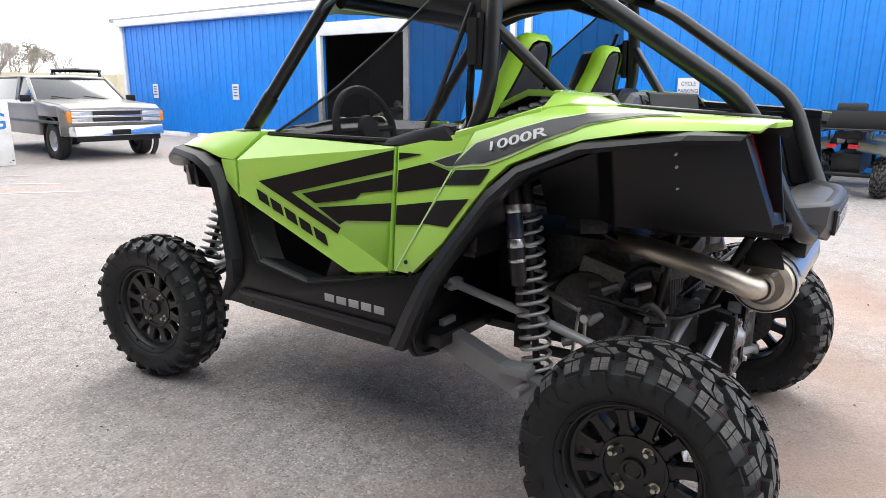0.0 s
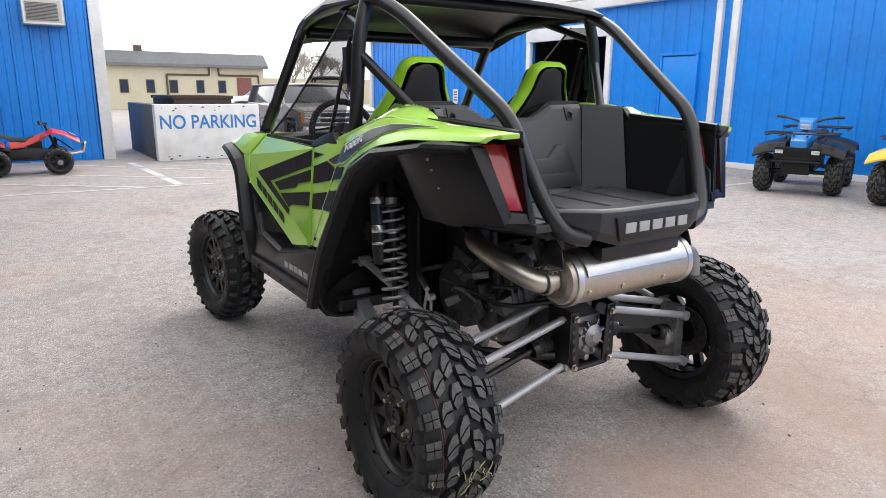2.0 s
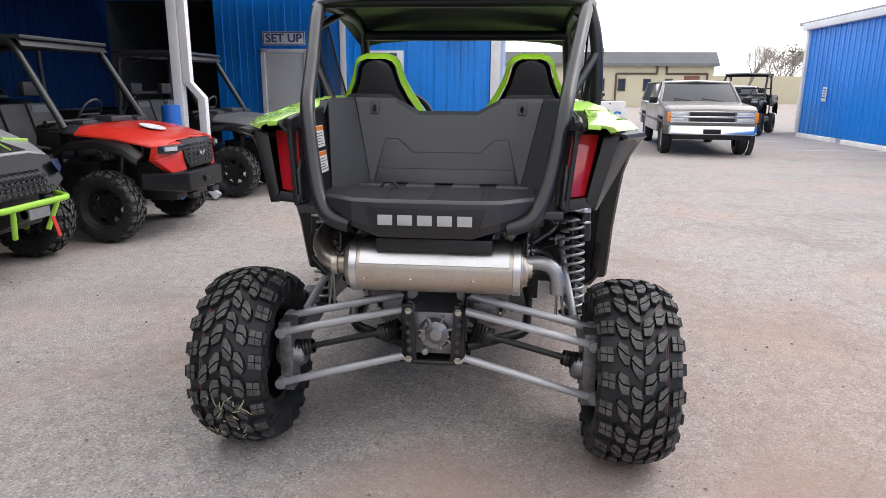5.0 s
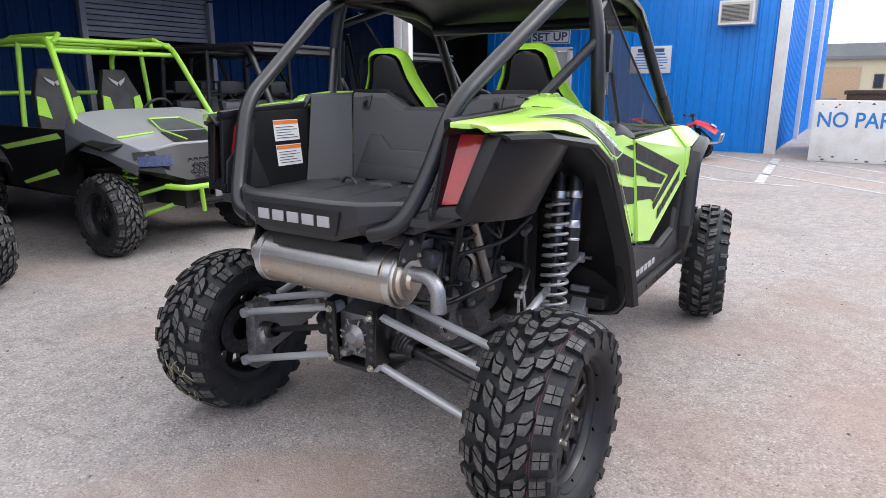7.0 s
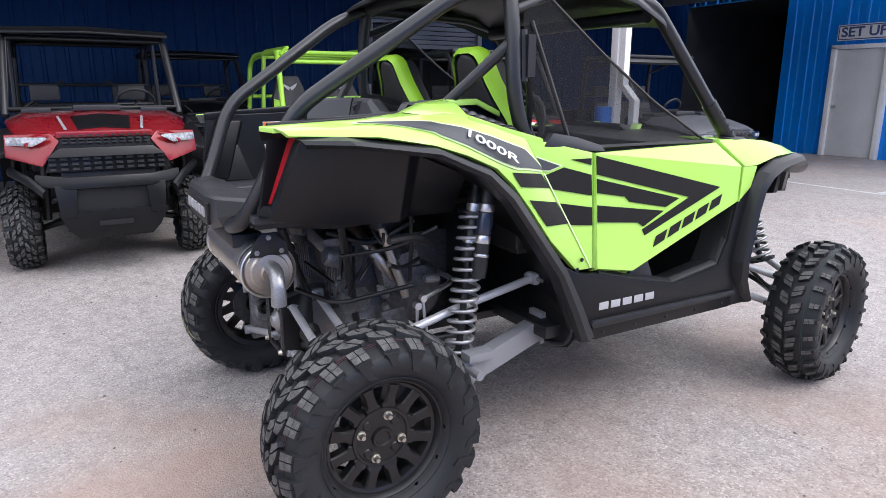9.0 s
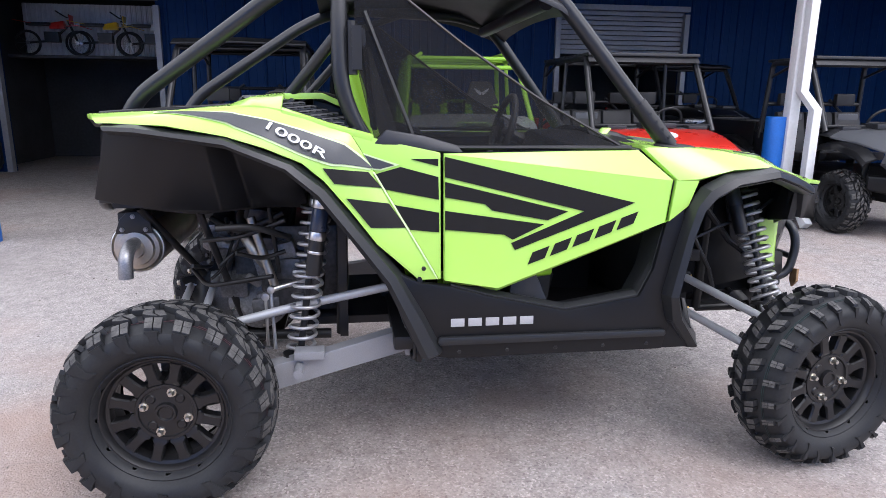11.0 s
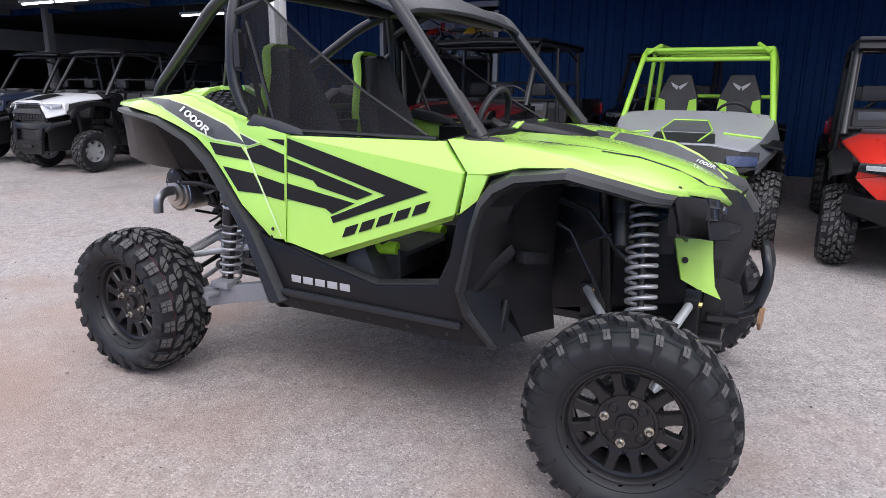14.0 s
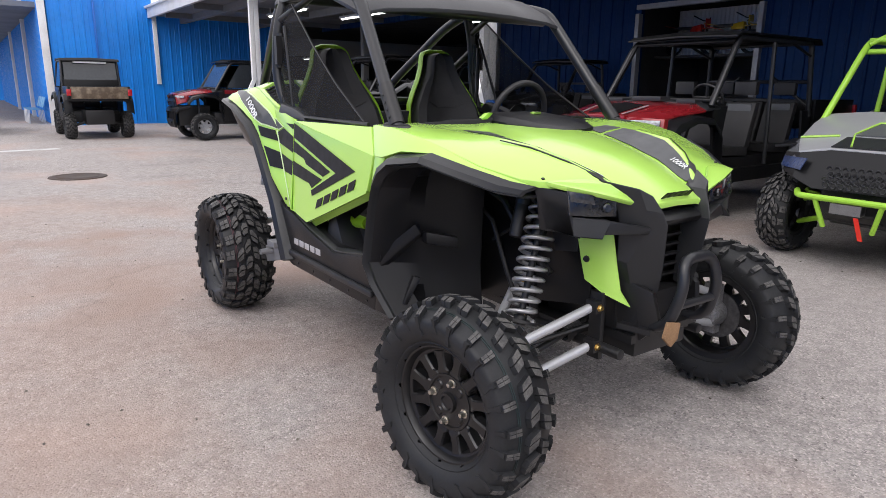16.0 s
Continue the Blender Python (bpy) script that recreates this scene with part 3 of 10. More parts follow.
s.box((XB + 0.03, -2.53, 1.36), (0.12, 0.09, 2.72)).box((XB + 0.03, -5.07, 1.36), (0.12, 0.09, 2.72)).box((XB + 0.03, -3.8, 2.84), (0.12, 2.6, 0.09))
solid("trim_porch_openings", s, GALV, "grey steel frames round the wall openings", kind="structure")
# store room walls: the dimness is put into their dark colour
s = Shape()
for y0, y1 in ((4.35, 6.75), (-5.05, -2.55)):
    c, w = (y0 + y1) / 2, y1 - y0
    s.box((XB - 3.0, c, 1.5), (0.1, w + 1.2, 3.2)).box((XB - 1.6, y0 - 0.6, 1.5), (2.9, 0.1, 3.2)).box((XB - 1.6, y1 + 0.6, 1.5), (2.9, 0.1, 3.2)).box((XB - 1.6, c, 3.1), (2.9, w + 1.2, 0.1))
solid("wall_store_rooms", s, INNER_DARK, "store rooms behind the openings, shade put into their dark walls", kind="structure")
# deep hall off the south end of the porch, walls coloured dark for shade
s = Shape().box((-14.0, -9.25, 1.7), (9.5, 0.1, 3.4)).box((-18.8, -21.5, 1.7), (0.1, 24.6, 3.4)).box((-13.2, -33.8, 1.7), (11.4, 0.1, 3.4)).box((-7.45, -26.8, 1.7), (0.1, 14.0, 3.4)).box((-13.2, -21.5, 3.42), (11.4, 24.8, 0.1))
solid("wall_hall", s, INNER_DARK, "hall beyond the porch, shade put into its dark walls", kind="structure")
s = Shape().box((-13.2, -19.6, 2.62), (11.3, 0.2, 0.62))
solid("beam_hall", s, CONCRETE, "grey concrete beam across the hall", kind="structure", bevel=0.01)
s = Shape().box((XB, -16.3, 1.7), (0.20, 0.20, 3.4)).box((XB + 0.02, -9.36, 1.6), (0.14, 0.12, 3.2))
solid("column_hall", s, CONCRETE, "grey steel columns of the hall opening", kind="structure", bevel=0.008)
# display shelf and corrugated backing in the store room
s = Shape().box((XB - 1.2, -3.8, 1.93), (0.7, 3.0, 0.05))
solid("display_shelf", s, INNER_DARK, "high dark shelf carrying small motorcycles", "shelf", bevel=0.004)
s = Shape()
ribbed(s, (XB - 1.6, -2.3), (XB - 1.6, -5.3), 1.96, 2.9, (1, 0), 0.09, 0.02, 0.02)
solid("wall_store_backing", s, WHITE_TRIM, "white corrugated backing above the shelf", kind="structure", smooth=0)

for yy, bx, by in ((5.08, -3.62, -0.10), (-2.85, -3.46, 0.22), (-11.0, -3.46, 0.22)):
    tagged(solid("porch_post", Shape().box((-3.55, yy + 0.01, 1.65), (0.11, 0.11, 3.3)), WHITE_TRIM, "white square steel porch post", "post", bevel=0.008, group="porch posts"))
    s = Shape().tube([(-3.44, yy + 0.02, 3.3), (-3.44, yy + 0.02, 1.38), (-3.32, yy + 0.10, 1.20), (-3.32, yy + 0.10, 0.14), (-3.22, yy + 0.10, 0.04)], 0.062, 4, 0.0)
    tagged(solid("downpipe", s, WHITE_TRIM, "white square downpipe with an offset beside the porch post", "downpipe", bevel=0.004, smooth=20, group="downpipes"))
    s = Shape().lathe([(0, 1.125), (0.095, 1.125), (0.101, 1.120), (0.103, 1.11), (0.103, 0)], Matrix.Translation((bx, yy + by, 0)), 24)
    solid("bollard", s, BLUE_PAINT, "blue painted steel bollard guarding the porch post", "bollard", group="bollards")

# fluorescent strips under the porch roof
for x, y, z in ((-5.35, -14.2, 3.14), (-5.35, -12.9, 3.14), (-7.2, -13.4, 3.14), (-7.2, -12.1, 3.14), (-10.5, -11.8, 3.14), (-10.5, -10.6, 3.14), (-13.0, -29.2, 2.62), (-14.2, -28.9, 2.62)):
    t = thing("strip_light", "lit white fluorescent strip under the porch roof", "ceiling light", "porch strip lights", (x, y, z))
    part("housing", Shape().box((0, 0, 0.03), (0.14, 1.25, 0.06)), WHITE_TRIM, t, bevel=0.004)
    for yy in (-0.5, 0.5):
        part("hanger", Shape().box((0, yy, (3.40 - z) / 2 + 0.03), (0.02, 0.02, 3.34 - z)), WHITE_TRIM, t)
    part("tube", Shape().tube([(0, -0.58, -0.02), (0, 0.58, -0.02)], 0.022, 8), TUBE_LIGHT, t, "glowing tube")

# end building beyond the porch
YC = -19.5
s = Shape()
ribbed(s, (-0.25, YC), (-3.3, YC), 0, 5.2, (0, 1))
ribbed(s, (-3.3, YC), (-7.5, YC), 0, 3.4, (0, 1))
ribbed(s, (-0.25, YC), (-0.25, -50), 0, 5.2, (1, 0))
solid("wall_end_building", s, BLUE_WALL, "bright blue ribbed sheet-metal end building", kind="structure", smooth=0)
s = Shape().box((-0.24, YC + 0.03, 2.6), (0.2, 0.12, 5.2)).box((-3.33, YC + 0.05, 2.3), (0.12, 0.10, 2.1))
for yy in (-26, -34):
    s.box((-0.18, yy, 2.6), (0.12, 0.3, 5.2))
solid("trim_end_building", s, WHITE_TRIM, "white corner trim of the end building", kind="structure", bevel=0.006)
s = Shape().box((1.6, -36, 3.6), (3.9, 30.0, 0.16)).box((3.6, -36, 3.5), (0.1, 30, 0.36))
solid("awning_end_building", s, CEILING, "grey awning along the end building", kind="structure")
s = Shape().box((-1.62, YC + 0.04, 2.5), (0.06, 0.06, 2.4)).box((-2.0, YC + 0.06, 1.75), (0.24, 0.10, 0.30))
solid("conduit_box", s, BLUE_PAINT, "blue painted conduit and switch box on the wall", "conduit", bevel=0.006)

# long blue building with the open garage
XW = 9.6
s = Shape()
ribbed(s, (XW, -14), (XW, 6.10), 0, 4.3, (-1, 0))
ribbed(s, (XW, 6.10), (XW, 8.90), 0, 3.2, (-1, 0))
ribbed(s, (XW, 8.90), (XW, 11.50), 2.60, 3.2, (-1, 0))
ribbed(s, (XW, 11.50), (XW, 20.3), 0, 3.2, (-1, 0))
ribbed(s, (XW, 20.3), (XW + 12, 20.3), 0, 3.2, (0, 1))
solid("wall_garage_building", s, BLUE_WALL, "bright blue ribbed sheet-metal garage building", kind="structure", smooth=0)
s = Shape().box((XW - 0.02, 5.83, 2.15), (0.12, 0.14, 4.3)).box((XW - 0.04, 6.16, 2.15), (0.10, 0.12, 4.3)).box((XW - 0.01, 20.28, 1.6), (0.16, 0.16, 3.2))
s.box((XW - 0.03, 8.85, 1.35), (0.10, 0.14, 2.7)).box((XW - 0.03, 11.55, 1.35), (0.10, 0.14, 2.7)).box((XW - 0.04, 10.20, 2.72), (0.12, 2.84, 0.30))
s.box((XW - 0.08, 13.2, 3.26), (0.26, 14.4, 0.20)).box((XW - 0.02, -4, 0.05), (0.08, 20.3, 0.10))
solid("trim_garage_building", s, WHITE_TRIM, "white eaves, door surround and corner trim", kind="structure", bevel=0.006)
s = Shape().box((XW + 6, 13.4, 3.36), (12.4, 14.6, 0.1)).box((XW + 6, -4, 4.4), (12.2, 20.4, 0.1))
solid("roof_garage_building", s, GALV, "metal roof of the garage building", kind="structure")
# garage inside: shade put into the dark wall colour
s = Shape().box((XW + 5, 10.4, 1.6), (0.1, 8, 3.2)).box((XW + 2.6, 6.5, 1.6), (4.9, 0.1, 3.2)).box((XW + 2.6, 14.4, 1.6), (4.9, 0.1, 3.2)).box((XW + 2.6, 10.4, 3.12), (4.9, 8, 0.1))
solid("wall_garage_inside", s, INNER_DARK, "garage interior, shade put into its dark walls", kind="structure")
d3 = thing("door_3", "blue flush steel door in the blue garage wall", "door", at=(XW - 0.03, 6.98, 0), turn=-90, kind="structure")
part("leaf", Shape().box((0, 0, 1.03), (0.78, 0.05, 2.06)), BLUE_WALL, d3, bevel=0.004)
s = Shape().box((-0.42, 0, 1.05), (0.05, 0.09, 2.1)).box((0.42, 0, 1.05), (0.05, 0.09, 2.1)).box((0, 0, 2.11), (0.89, 0.09, 0.05))
part("frame", s, BLUE_WALL, d3, bevel=0.004)
part("knob", Shape().lathe([(0, 0.06), (0.028, 0.05), (0.03, 0.03), (0.012, 0.02), (0.012, 0)], pose(0.31, -0.025, 1.0, 90), 12), BRIGHT_STEEL, d3, "steel knob")
for i, (y, z) in enumerate(((18.7, 1.22), (14.85, 1.22))):
    t = sign("parking_notice", "small white parking notice with rows of blue writing", (XW - 0.035, y, z), -90, 0.26, 0.42, WHITE_VINYL)
    part("writing", bars(Shape(), [(0, 0.13, 0.16, 0.035), (0, 0.06, 0.18, 0.03), (0, -0.02, 0.15, 0.03), (0, -0.10, 0.17, 0.035)]), SIGN_NAVY, t)
cy = sign("cycle_parking_sign", "white sign with blue lettering on the blue wall", (XW - 0.035, 2.70, 1.33), -90, 0.36, 0.44, WHITE_VINYL)
for txt, z in (("CYCLE", 0.12), ("PARKING", 0.0), ("ONLY", -0.12)):
    lettering("lettering", txt, 0.095, SIGN_NAVY, cy, pose(0, -0.012, z, 90), 0.003, 0.86)

# concrete bin enclosure
nb = thing("bin_enclosure", "white painted concrete bin enclosure with blue stencilled words", "concrete wall", at=(1.64, 11.9, 0))
part("front_wall", Shape().box((0, 0.12, 0.54), (2.02, 0.24, 1.08)), CONCRETE_W, nb, bevel=0.025)
# side walls in darker grey than the white front wall
part("side_wall", Shape().box((-0.90, 1.75, 0.54), (0.22, 3.0, 1.07)), CONCRETE_DARK, nb, "dark grey concrete side wall", bevel=0.02)
part("side_wall", Shape().box((0.90, 1.75, 0.54), (0.22, 3.0, 1.07)), CONCRETE_DARK, nb, "dark grey concrete side wall", bevel=0.02)
lettering("lettering", "NO PARKING", 0.37, SIGN_BLUE, nb, pose(0.0, -0.002, 0.73, 90), 0.002, 0.84, 0.005)
rnd = random.Random(31)
s = Shape()
for k in range(26):
    x, z, r = rnd.uniform(-0.98, 0.98), 1.08 - abs(rnd.gauss(0, 0.05)), rnd.uniform(0.008, 0.035)
    if rnd.random() < 0.35:
        x, z = rnd.uniform(-1.0, 1.0), rnd.uniform(0.02, 0.10)
    n = 7
    s.prism([(x + r * rnd.uniform(0.6, 1.5) * math.cos(2 * math.pi * i / n), -0.0006, min(1.055, z + 0.7 * r * rnd.uniform(0.5, 1.2) * math.sin(2 * math.pi * i / n))) for i in range(n)], (0, 0.004, 0))
parts("chip", s, CONCRETE_DARK, nb, "grey chips where the paint has broken away")
dm = thing("steel_skip", "dark rusty steel skip behind the concrete wall", "skip", at=(1.66, 13.5, 0))
part("body", Shape().box((0, 0, 0.62), (1.10, 2.2, 1.16), taper=(1.04, 1.02)), RUST, dm, bevel=0.02)
part("rim", Shape().box((0, -1.1, 1.21), (1.20, 0.07, 0.07)).box((0, 1.1, 1.21), (1.20, 0.07, 0.07)).box((-0.58, 0, 1.21), (0.07, 2.2, 0.07)).box((0.58, 0, 1.21), (0.07, 2.2, 0.07)), RUST, dm, bevel=0.01)

# painted lines, wheel stops, manhole
def stripe(a, b, w=0.10):
    a, b = Vector((*a, 0.004)), Vector((*b, 0.004))
    d = (b - a).normalized()
    n = Vector((-d.y, d.x, 0)) * w / 2
    solid("parking_line", Shape().add([a - n, b - n, b + n, a + n], [(0, 1, 2, 3)]), LINE_PAINT, "worn white painted parking line", kind="structure", smooth=0)


for a, b, w in (((0.13, 11.94), (0.28, 8.36), 0.13), ((-4.2, 8.50), (0.80, 8.26), 0.08), ((-2.60, 10.17), (-0.20, 8.33), 0.07), ((-3.60, 12.48), (1.90, 8.06), 0.07), ((-1.25, 12.42), (2.00, 9.04), 0.07), ((-2.06, 8.46), (-2.14, 10.80), 0.13),
                ((0.60, 11.92), (2.10, 10.24), 0.07), ((7.2, 18.3), (8.9, 18.3), 0.1), ((6.8, 15.9), (8.9, 15.9), 0.1), ((6.6, 13.4), (8.9, 13.4), 0.1),
                ((5.3, 4.3), (8.6, 4.1), 0.1), ((0.5, -11.2), (1.5, -11.0), 0.3)):
    stripe(a, b, w)
for y in (17.1, 14.4):
    solid("wheel_stop", Shape().box((8.75, y, 0.055), (0.16, 2.2, 0.11), taper=(0.7, 0.98)), CONCRETE_W, "white painted concrete wheel stop", "wheel stop", bevel=0.01, group="wheel stops")
s = Shape().lathe([(0, 0.012), (0.26, 0.012), (0.27, 0.004), (0.30, 0.014), (0.36, 0.012), (0.37, 0)], Matrix.Translation((0.75, -6.55, 0)), 28)
solid("manhole_cover", s, RUST, "dark iron manhole cover set in the asphalt", "manhole cover")

# distance: beige building, low wall, trees
bl = thing("beige_building", "long beige single-storey building with a grey metal roof", "building", at=(0.6, 50, 0))
s = Shape().box((-2.5, 6, 1.55), (34.5, 12, 3.1))
part("wall", s, BEIGE, bl)
part("roof", Shape().loft([[(-20, -0.5, 3.0), (-20, -0.4, 3.2), (-20, 0.6, 4.05), (-20, 12.5, 4.3), (-20, 12.5, 3.0)], [(15.0, -0.5, 3.0), (15.0, -0.4, 3.2), (15.0, 0.6, 4.05), (15.0, 12.5, 4.3), (15.0, 12.5, 3.0)]], True, True), GREY_ROOF, bl, smooth=0)
part("vent", Shape().box((6.0, 1.0, 4.25), (0.5, 0.5, 0.4)), BROWN_TRIM, bl)
for x in [-15.0 + 1.75 * k for k in range(7)] + [1.25, 3.0, 4.75, 6.48, 8.05, 9.92, 11.52]:
    w = part("window", Shape().box((x, -0.02, 1.62), (0.56, 0.10, 0.92)), BROWN_TRIM, bl, bevel=0.01)
    part("pane", Shape().box((x, -0.085, 1.62), (0.44, 0.03, 0.80)), WINDOW_DARK, w)
part("door", Shape().box((13.2, -0.03, 1.15), (1.1, 0.10, 2.3)), material("maroon_door_paint", (0.18, 0.06, 0.05), 0.5), bl, bevel=0.01)
s = Shape()
for a, b in (((7.6, 2.45), (10.6, 2.45)), ((7.6, 0.3), (7.6, 2.45)), ((10.6, 2.45), (10.6, 3.0)), ((11.3, 2.45), (14.3, 2.45)), ((14.3, 0.3), (14.3, 2.45)), ((11.3, 2.45), (11.3, 3.0))):
    s.tube([(a[0], -0.08, a[1]), (b[0], -0.08, b[1])], 0.07, 6)
part("conduit", s, BROWN_TRIM, bl)
part("dock_door", Shape().box((-0.9, -0.05, 1.35), (2.2, 0.12, 2.3)), material("tan_dock_door", (0.42, 0.30, 0.20), 0.6), bl, bevel=0.01)
far = Shape().box((24, 66, 1.3), (26, 1.0, 2.6)).box((34, 52, 1.2), (14, 0.4, 2.4))
solid("backdrop_wall", far, BEIGE, "low weathered wall far behind the lot", kind="structure")
solid("wall_far_side", Shape().box((6, -52, 2), (40, 0.4, 4)), BLUE_WALL, "distant blue wall that closes the lot", kind="structure")


def bare_tree(at, height, seed, leaves=0):
    rnd = random.Random(seed)
    t = thing("tree", "bare branching tree with budding twigs" if not leaves else "tree with thin spring foliage", "tree", "distant trees", at)
    limbs, twigs, tips = Shape(), Shape(), []

    def grow(p, d, length, r, depth):
        q = p + d * length
        mid = (p + q) / 2 + Vector((rnd.uniform(-1, 1), rnd.uniform(-1, 1), rnd.uniform(-0.3, 0.5))) * length * 0.07
        (limbs if depth < 3 else twigs).tube([p, mid, q], [r, r * 0.85, r * 0.66], 7 if depth < 3 else 3, caps=False)
        if depth == 6:
            tips.append(q)
            return
        for k in range(3 if depth < 4 else 2 + (rnd.random() < 0.5)):
            nd = (d + Vector((rnd.uniform(-1, 1), rnd.uniform(-1, 1), rnd.uniform(-0.25, 0.55))) * (0.62 if depth else 0.8)).normalized()
            grow(q, nd, length * rnd.uniform(0.66, 0.84), r * 0.58, depth + 1)

    grow(Vector((0, 0, 0)), Vector((0.03, 0, 1)), height * 0.24, height * 0.028, 0)
    part("trunk", limbs, BARK, t)
    part("crown", twigs, TWIG, t)
    if leaves:
        lf = Shape()
        for q in tips:
            for k in range(leaves):
                c = q + Vector((rnd.gauss(0, 1), rnd.gauss(0, 1), rnd.gauss(0, 1))) * height * 0.03
                a = Vector((rnd.uniform(-1, 1), rnd.uniform(-1, 1), rnd.uniform(-1, 1))).normalized() * height * 0.017
                b = a.orthogonal() * rnd.uniform(0.5, 1)
                lf.add([c - a, c + b, c + a, c - b], [(0, 1, 2, 3)])
        part("foliage", lf, LEAF, t, smooth=0)
    return t


bare_tree((21.3, 60, 0), 6.6, 3)
bare_tree((27.5, 70, 0), 6.0, 8)
bare_tree((33.0, 74, 0), 6.5, 11)
bare_tree((36.0, 60, 0), 6.0, 5, 2)
bare_tree((41.0, 62, 0), 5.5, 6, 2)
bare_tree((31.0, 78, 0), 7.0, 9, 2)
bare_tree((24.0, 40, 0), 7.5, 21)


# loose grit and bits of leaf on the asphalt
rnd = random.Random(77)
s = Shape()
for k in range(420):
    r, a = 0.9 + 4.2 * rnd.random() ** 0.8, rnd.uniform(0, 2 * math.pi)
    x, y, q = 0.2 + r * math.cos(a), 1.1 + r * math.sin(a) * 1.1, rnd.uniform(0.003, 0.008)
    m = Matrix.Translation((x, y, q * 0.35)) @ pose(0, 0, 0, rnd.uniform(-25, 25), rnd.uniform(-25, 25), rnd.uniform(0, 360))
    s.add([(-q, -q * 0.7, 0), (q * 0.9, -q * 0.6, 0), (q, q * 0.6, 0), (-q * 0.8, q * 0.8, 0), (-q * 0.1, q * 0.1, q * 0.8), (0, 0, -q * 0.5)], [(0, 1, 4), (1, 2, 4), (2, 3, 4), (3, 0, 4), (1, 0, 5), (2, 1, 5), (3, 2, 5), (0, 3, 5)], m)
solid("loose_grit", s, GRIT, "scattered grit and leaf bits on the asphalt", "grit", kind="stuff", smooth=0)

# ---- the sport side-by-side ----
hero = thing("side_by_side_vehicle", "lime green and black sport side-by-side with black roll cage", "off-road vehicle")


def both(name, shape, mat, parent, label="", bevel=0.0, smooth=35.0):
    a = part(name, shape, mat, parent, label, bevel, smooth)
    part(name, shape.mirrored(), mat, parent, label, bevel, smooth)
    return a


def tyre_pieces(R, w, rim_r, lugs, front=False):
    """Carcass and tread of a tyre about the x axis: two rows of slanting blocks in the middle, siped shoulder blocks that run on down the side wall. The last list tells the worn faces."""
    base = R - 0.019
    tm = pose(0, 0, 0, 0, 90, 0)
    body, tread, faces = Shape(), Shape(), []

    def crown(x):
        return 0.036 * min(1.2, abs(x) / w) ** 2.4

    h = base - rim_r
    prof = [(rim_r, -0.66 * w), (rim_r + 0.05 * h, -0.76 * w), (rim_r + 0.10 * h, -0.80 * w), (rim_r + 0.13 * h, -0.79 * w), (rim_r + 0.22 * h, -0.90 * w), (rim_r + 0.38 * h, -0.97 * w), (rim_r + 0.52 * h, -1.0 * w), (rim_r + 0.66 * h, -0.985 * w)]
    prof += [(base - crown(f * w), -f * w) for f in (0.93, 0.85, 0.72, 0.5, 0.25, 0.0)]
    prof = prof + [(r, -h) for r, h in reversed(prof[:-1])]
    body.lathe(prof, tm, 84)
    body.lathe([(rim_r, 0.66 * w), (rim_r - 0.012, 0.5 * w), (rim_r - 0.012, -0.5 * w), (rim_r, -0.66 * w)], tm, 72)

    def at(r, a, x):
        return (x, r * math.sin(a), r * math.cos(a))

    def put(vs, fs, worn):
        tread.add(vs, fs)
        faces.extend([worn] * len(fs))

    def block(outline, r1, shrink=0.90, worn=True):
        """One block: dark flanks and a worn cap."""
        ca = sum(p[0] for p in outline) / len(outline)
        cx = sum(p[1] for p in outline) / len(outline)
        n = len(outline)

        def ring(r, f):
            return [at(r - crown(x), ca + (a - ca) * f, cx + (x - cx) * f) for a, x in outline]

        low, mid, top = ring(base - 0.008, 1.0), ring(r1 - 0.0028, shrink), ring(r1, shrink - 0.06)
        sides = [(i, (i + 1) % n, n + (i + 1) % n, n + i) for i in range(n)]
        put(low + mid, sides, False)
        put(mid + top, sides, False)
        put(top, [tuple(range(n))], worn)

    def siped(a0, a1, x0, x1, lean, cuts, r1, worn):
        """A block cut into pieces by narrow grooves across and along it; lean shifts its outer end round the tyre."""
        na, nx = cuts
        for i in range(na):
            for j in range(nx):
                pts = []
                for u, v in ((i / na, j / nx), ((i + 1) / na, j / nx), ((i + 1) / na, (j + 1) / nx), (i / na, (j + 1) / nx)):
                    pts.append((a0 + (a1 - a0) * u + lean * v, x0 + (x1 - x0) * v))
                block(pts, r1, 0.93, worn)

    k = 2 * math.pi / lugs
    for i in range(lugs):
        odd = i % 2
        for sd in (-1, 1):
            b = (i + (0.5 if sd > 0 else 0)) * k
            v = sd * w
            if front:
                # long middle block that lies across the tyre, siped along it
                a0, a1, ln = b - 0.34 * k, b + 0.28 * k, 0.22 * k
                inner, outer = (0.02, 0.40) if odd else (0.07, 0.46)
                block([(a0, inner * v), (a0 + 0.29 * k, (inner - 0.01) * v), (a0 + 0.29 * k + ln, outer * v), (a0 + ln + 0.02 * k, (outer - 0.05) * v)], R, 0.95)
                block([(a0 + 0.31 * k, inner * v), (a1, (inner + 0.04) * v), (a1 + ln, (outer - 0.02) * v), (a0 + 0.31 * k + ln, outer * v)], R - 0.001, 0.95)
            else:
                # two slanting blocks, one behind the other, each cut by a crooked sipe
                a0 = b - 0.40 * k
                for x0, x1, d in ((0.02, 0.30, 0.0), (0.33, 0.60, 0.46)):
                    c0, ln = a0 + d * k, (0.20 if odd else 0.30) * k
                    xm = (x0 + x1) / 2 + (0.03 if odd else -0.03)
                    block([(c0, x0 * v), (c0 + 0.30 * k, (x0 - 0.02) * v), (c0 + 0.26 * k + ln * 0.5, xm * v), (c0 + 0.38 * k + ln, (x1 + 0.01) * v), (c0 + 0.04 * k + ln, (x1 - 0.03) * v), (c0 + 0.01 * k, xm * v)], R, 0.95)
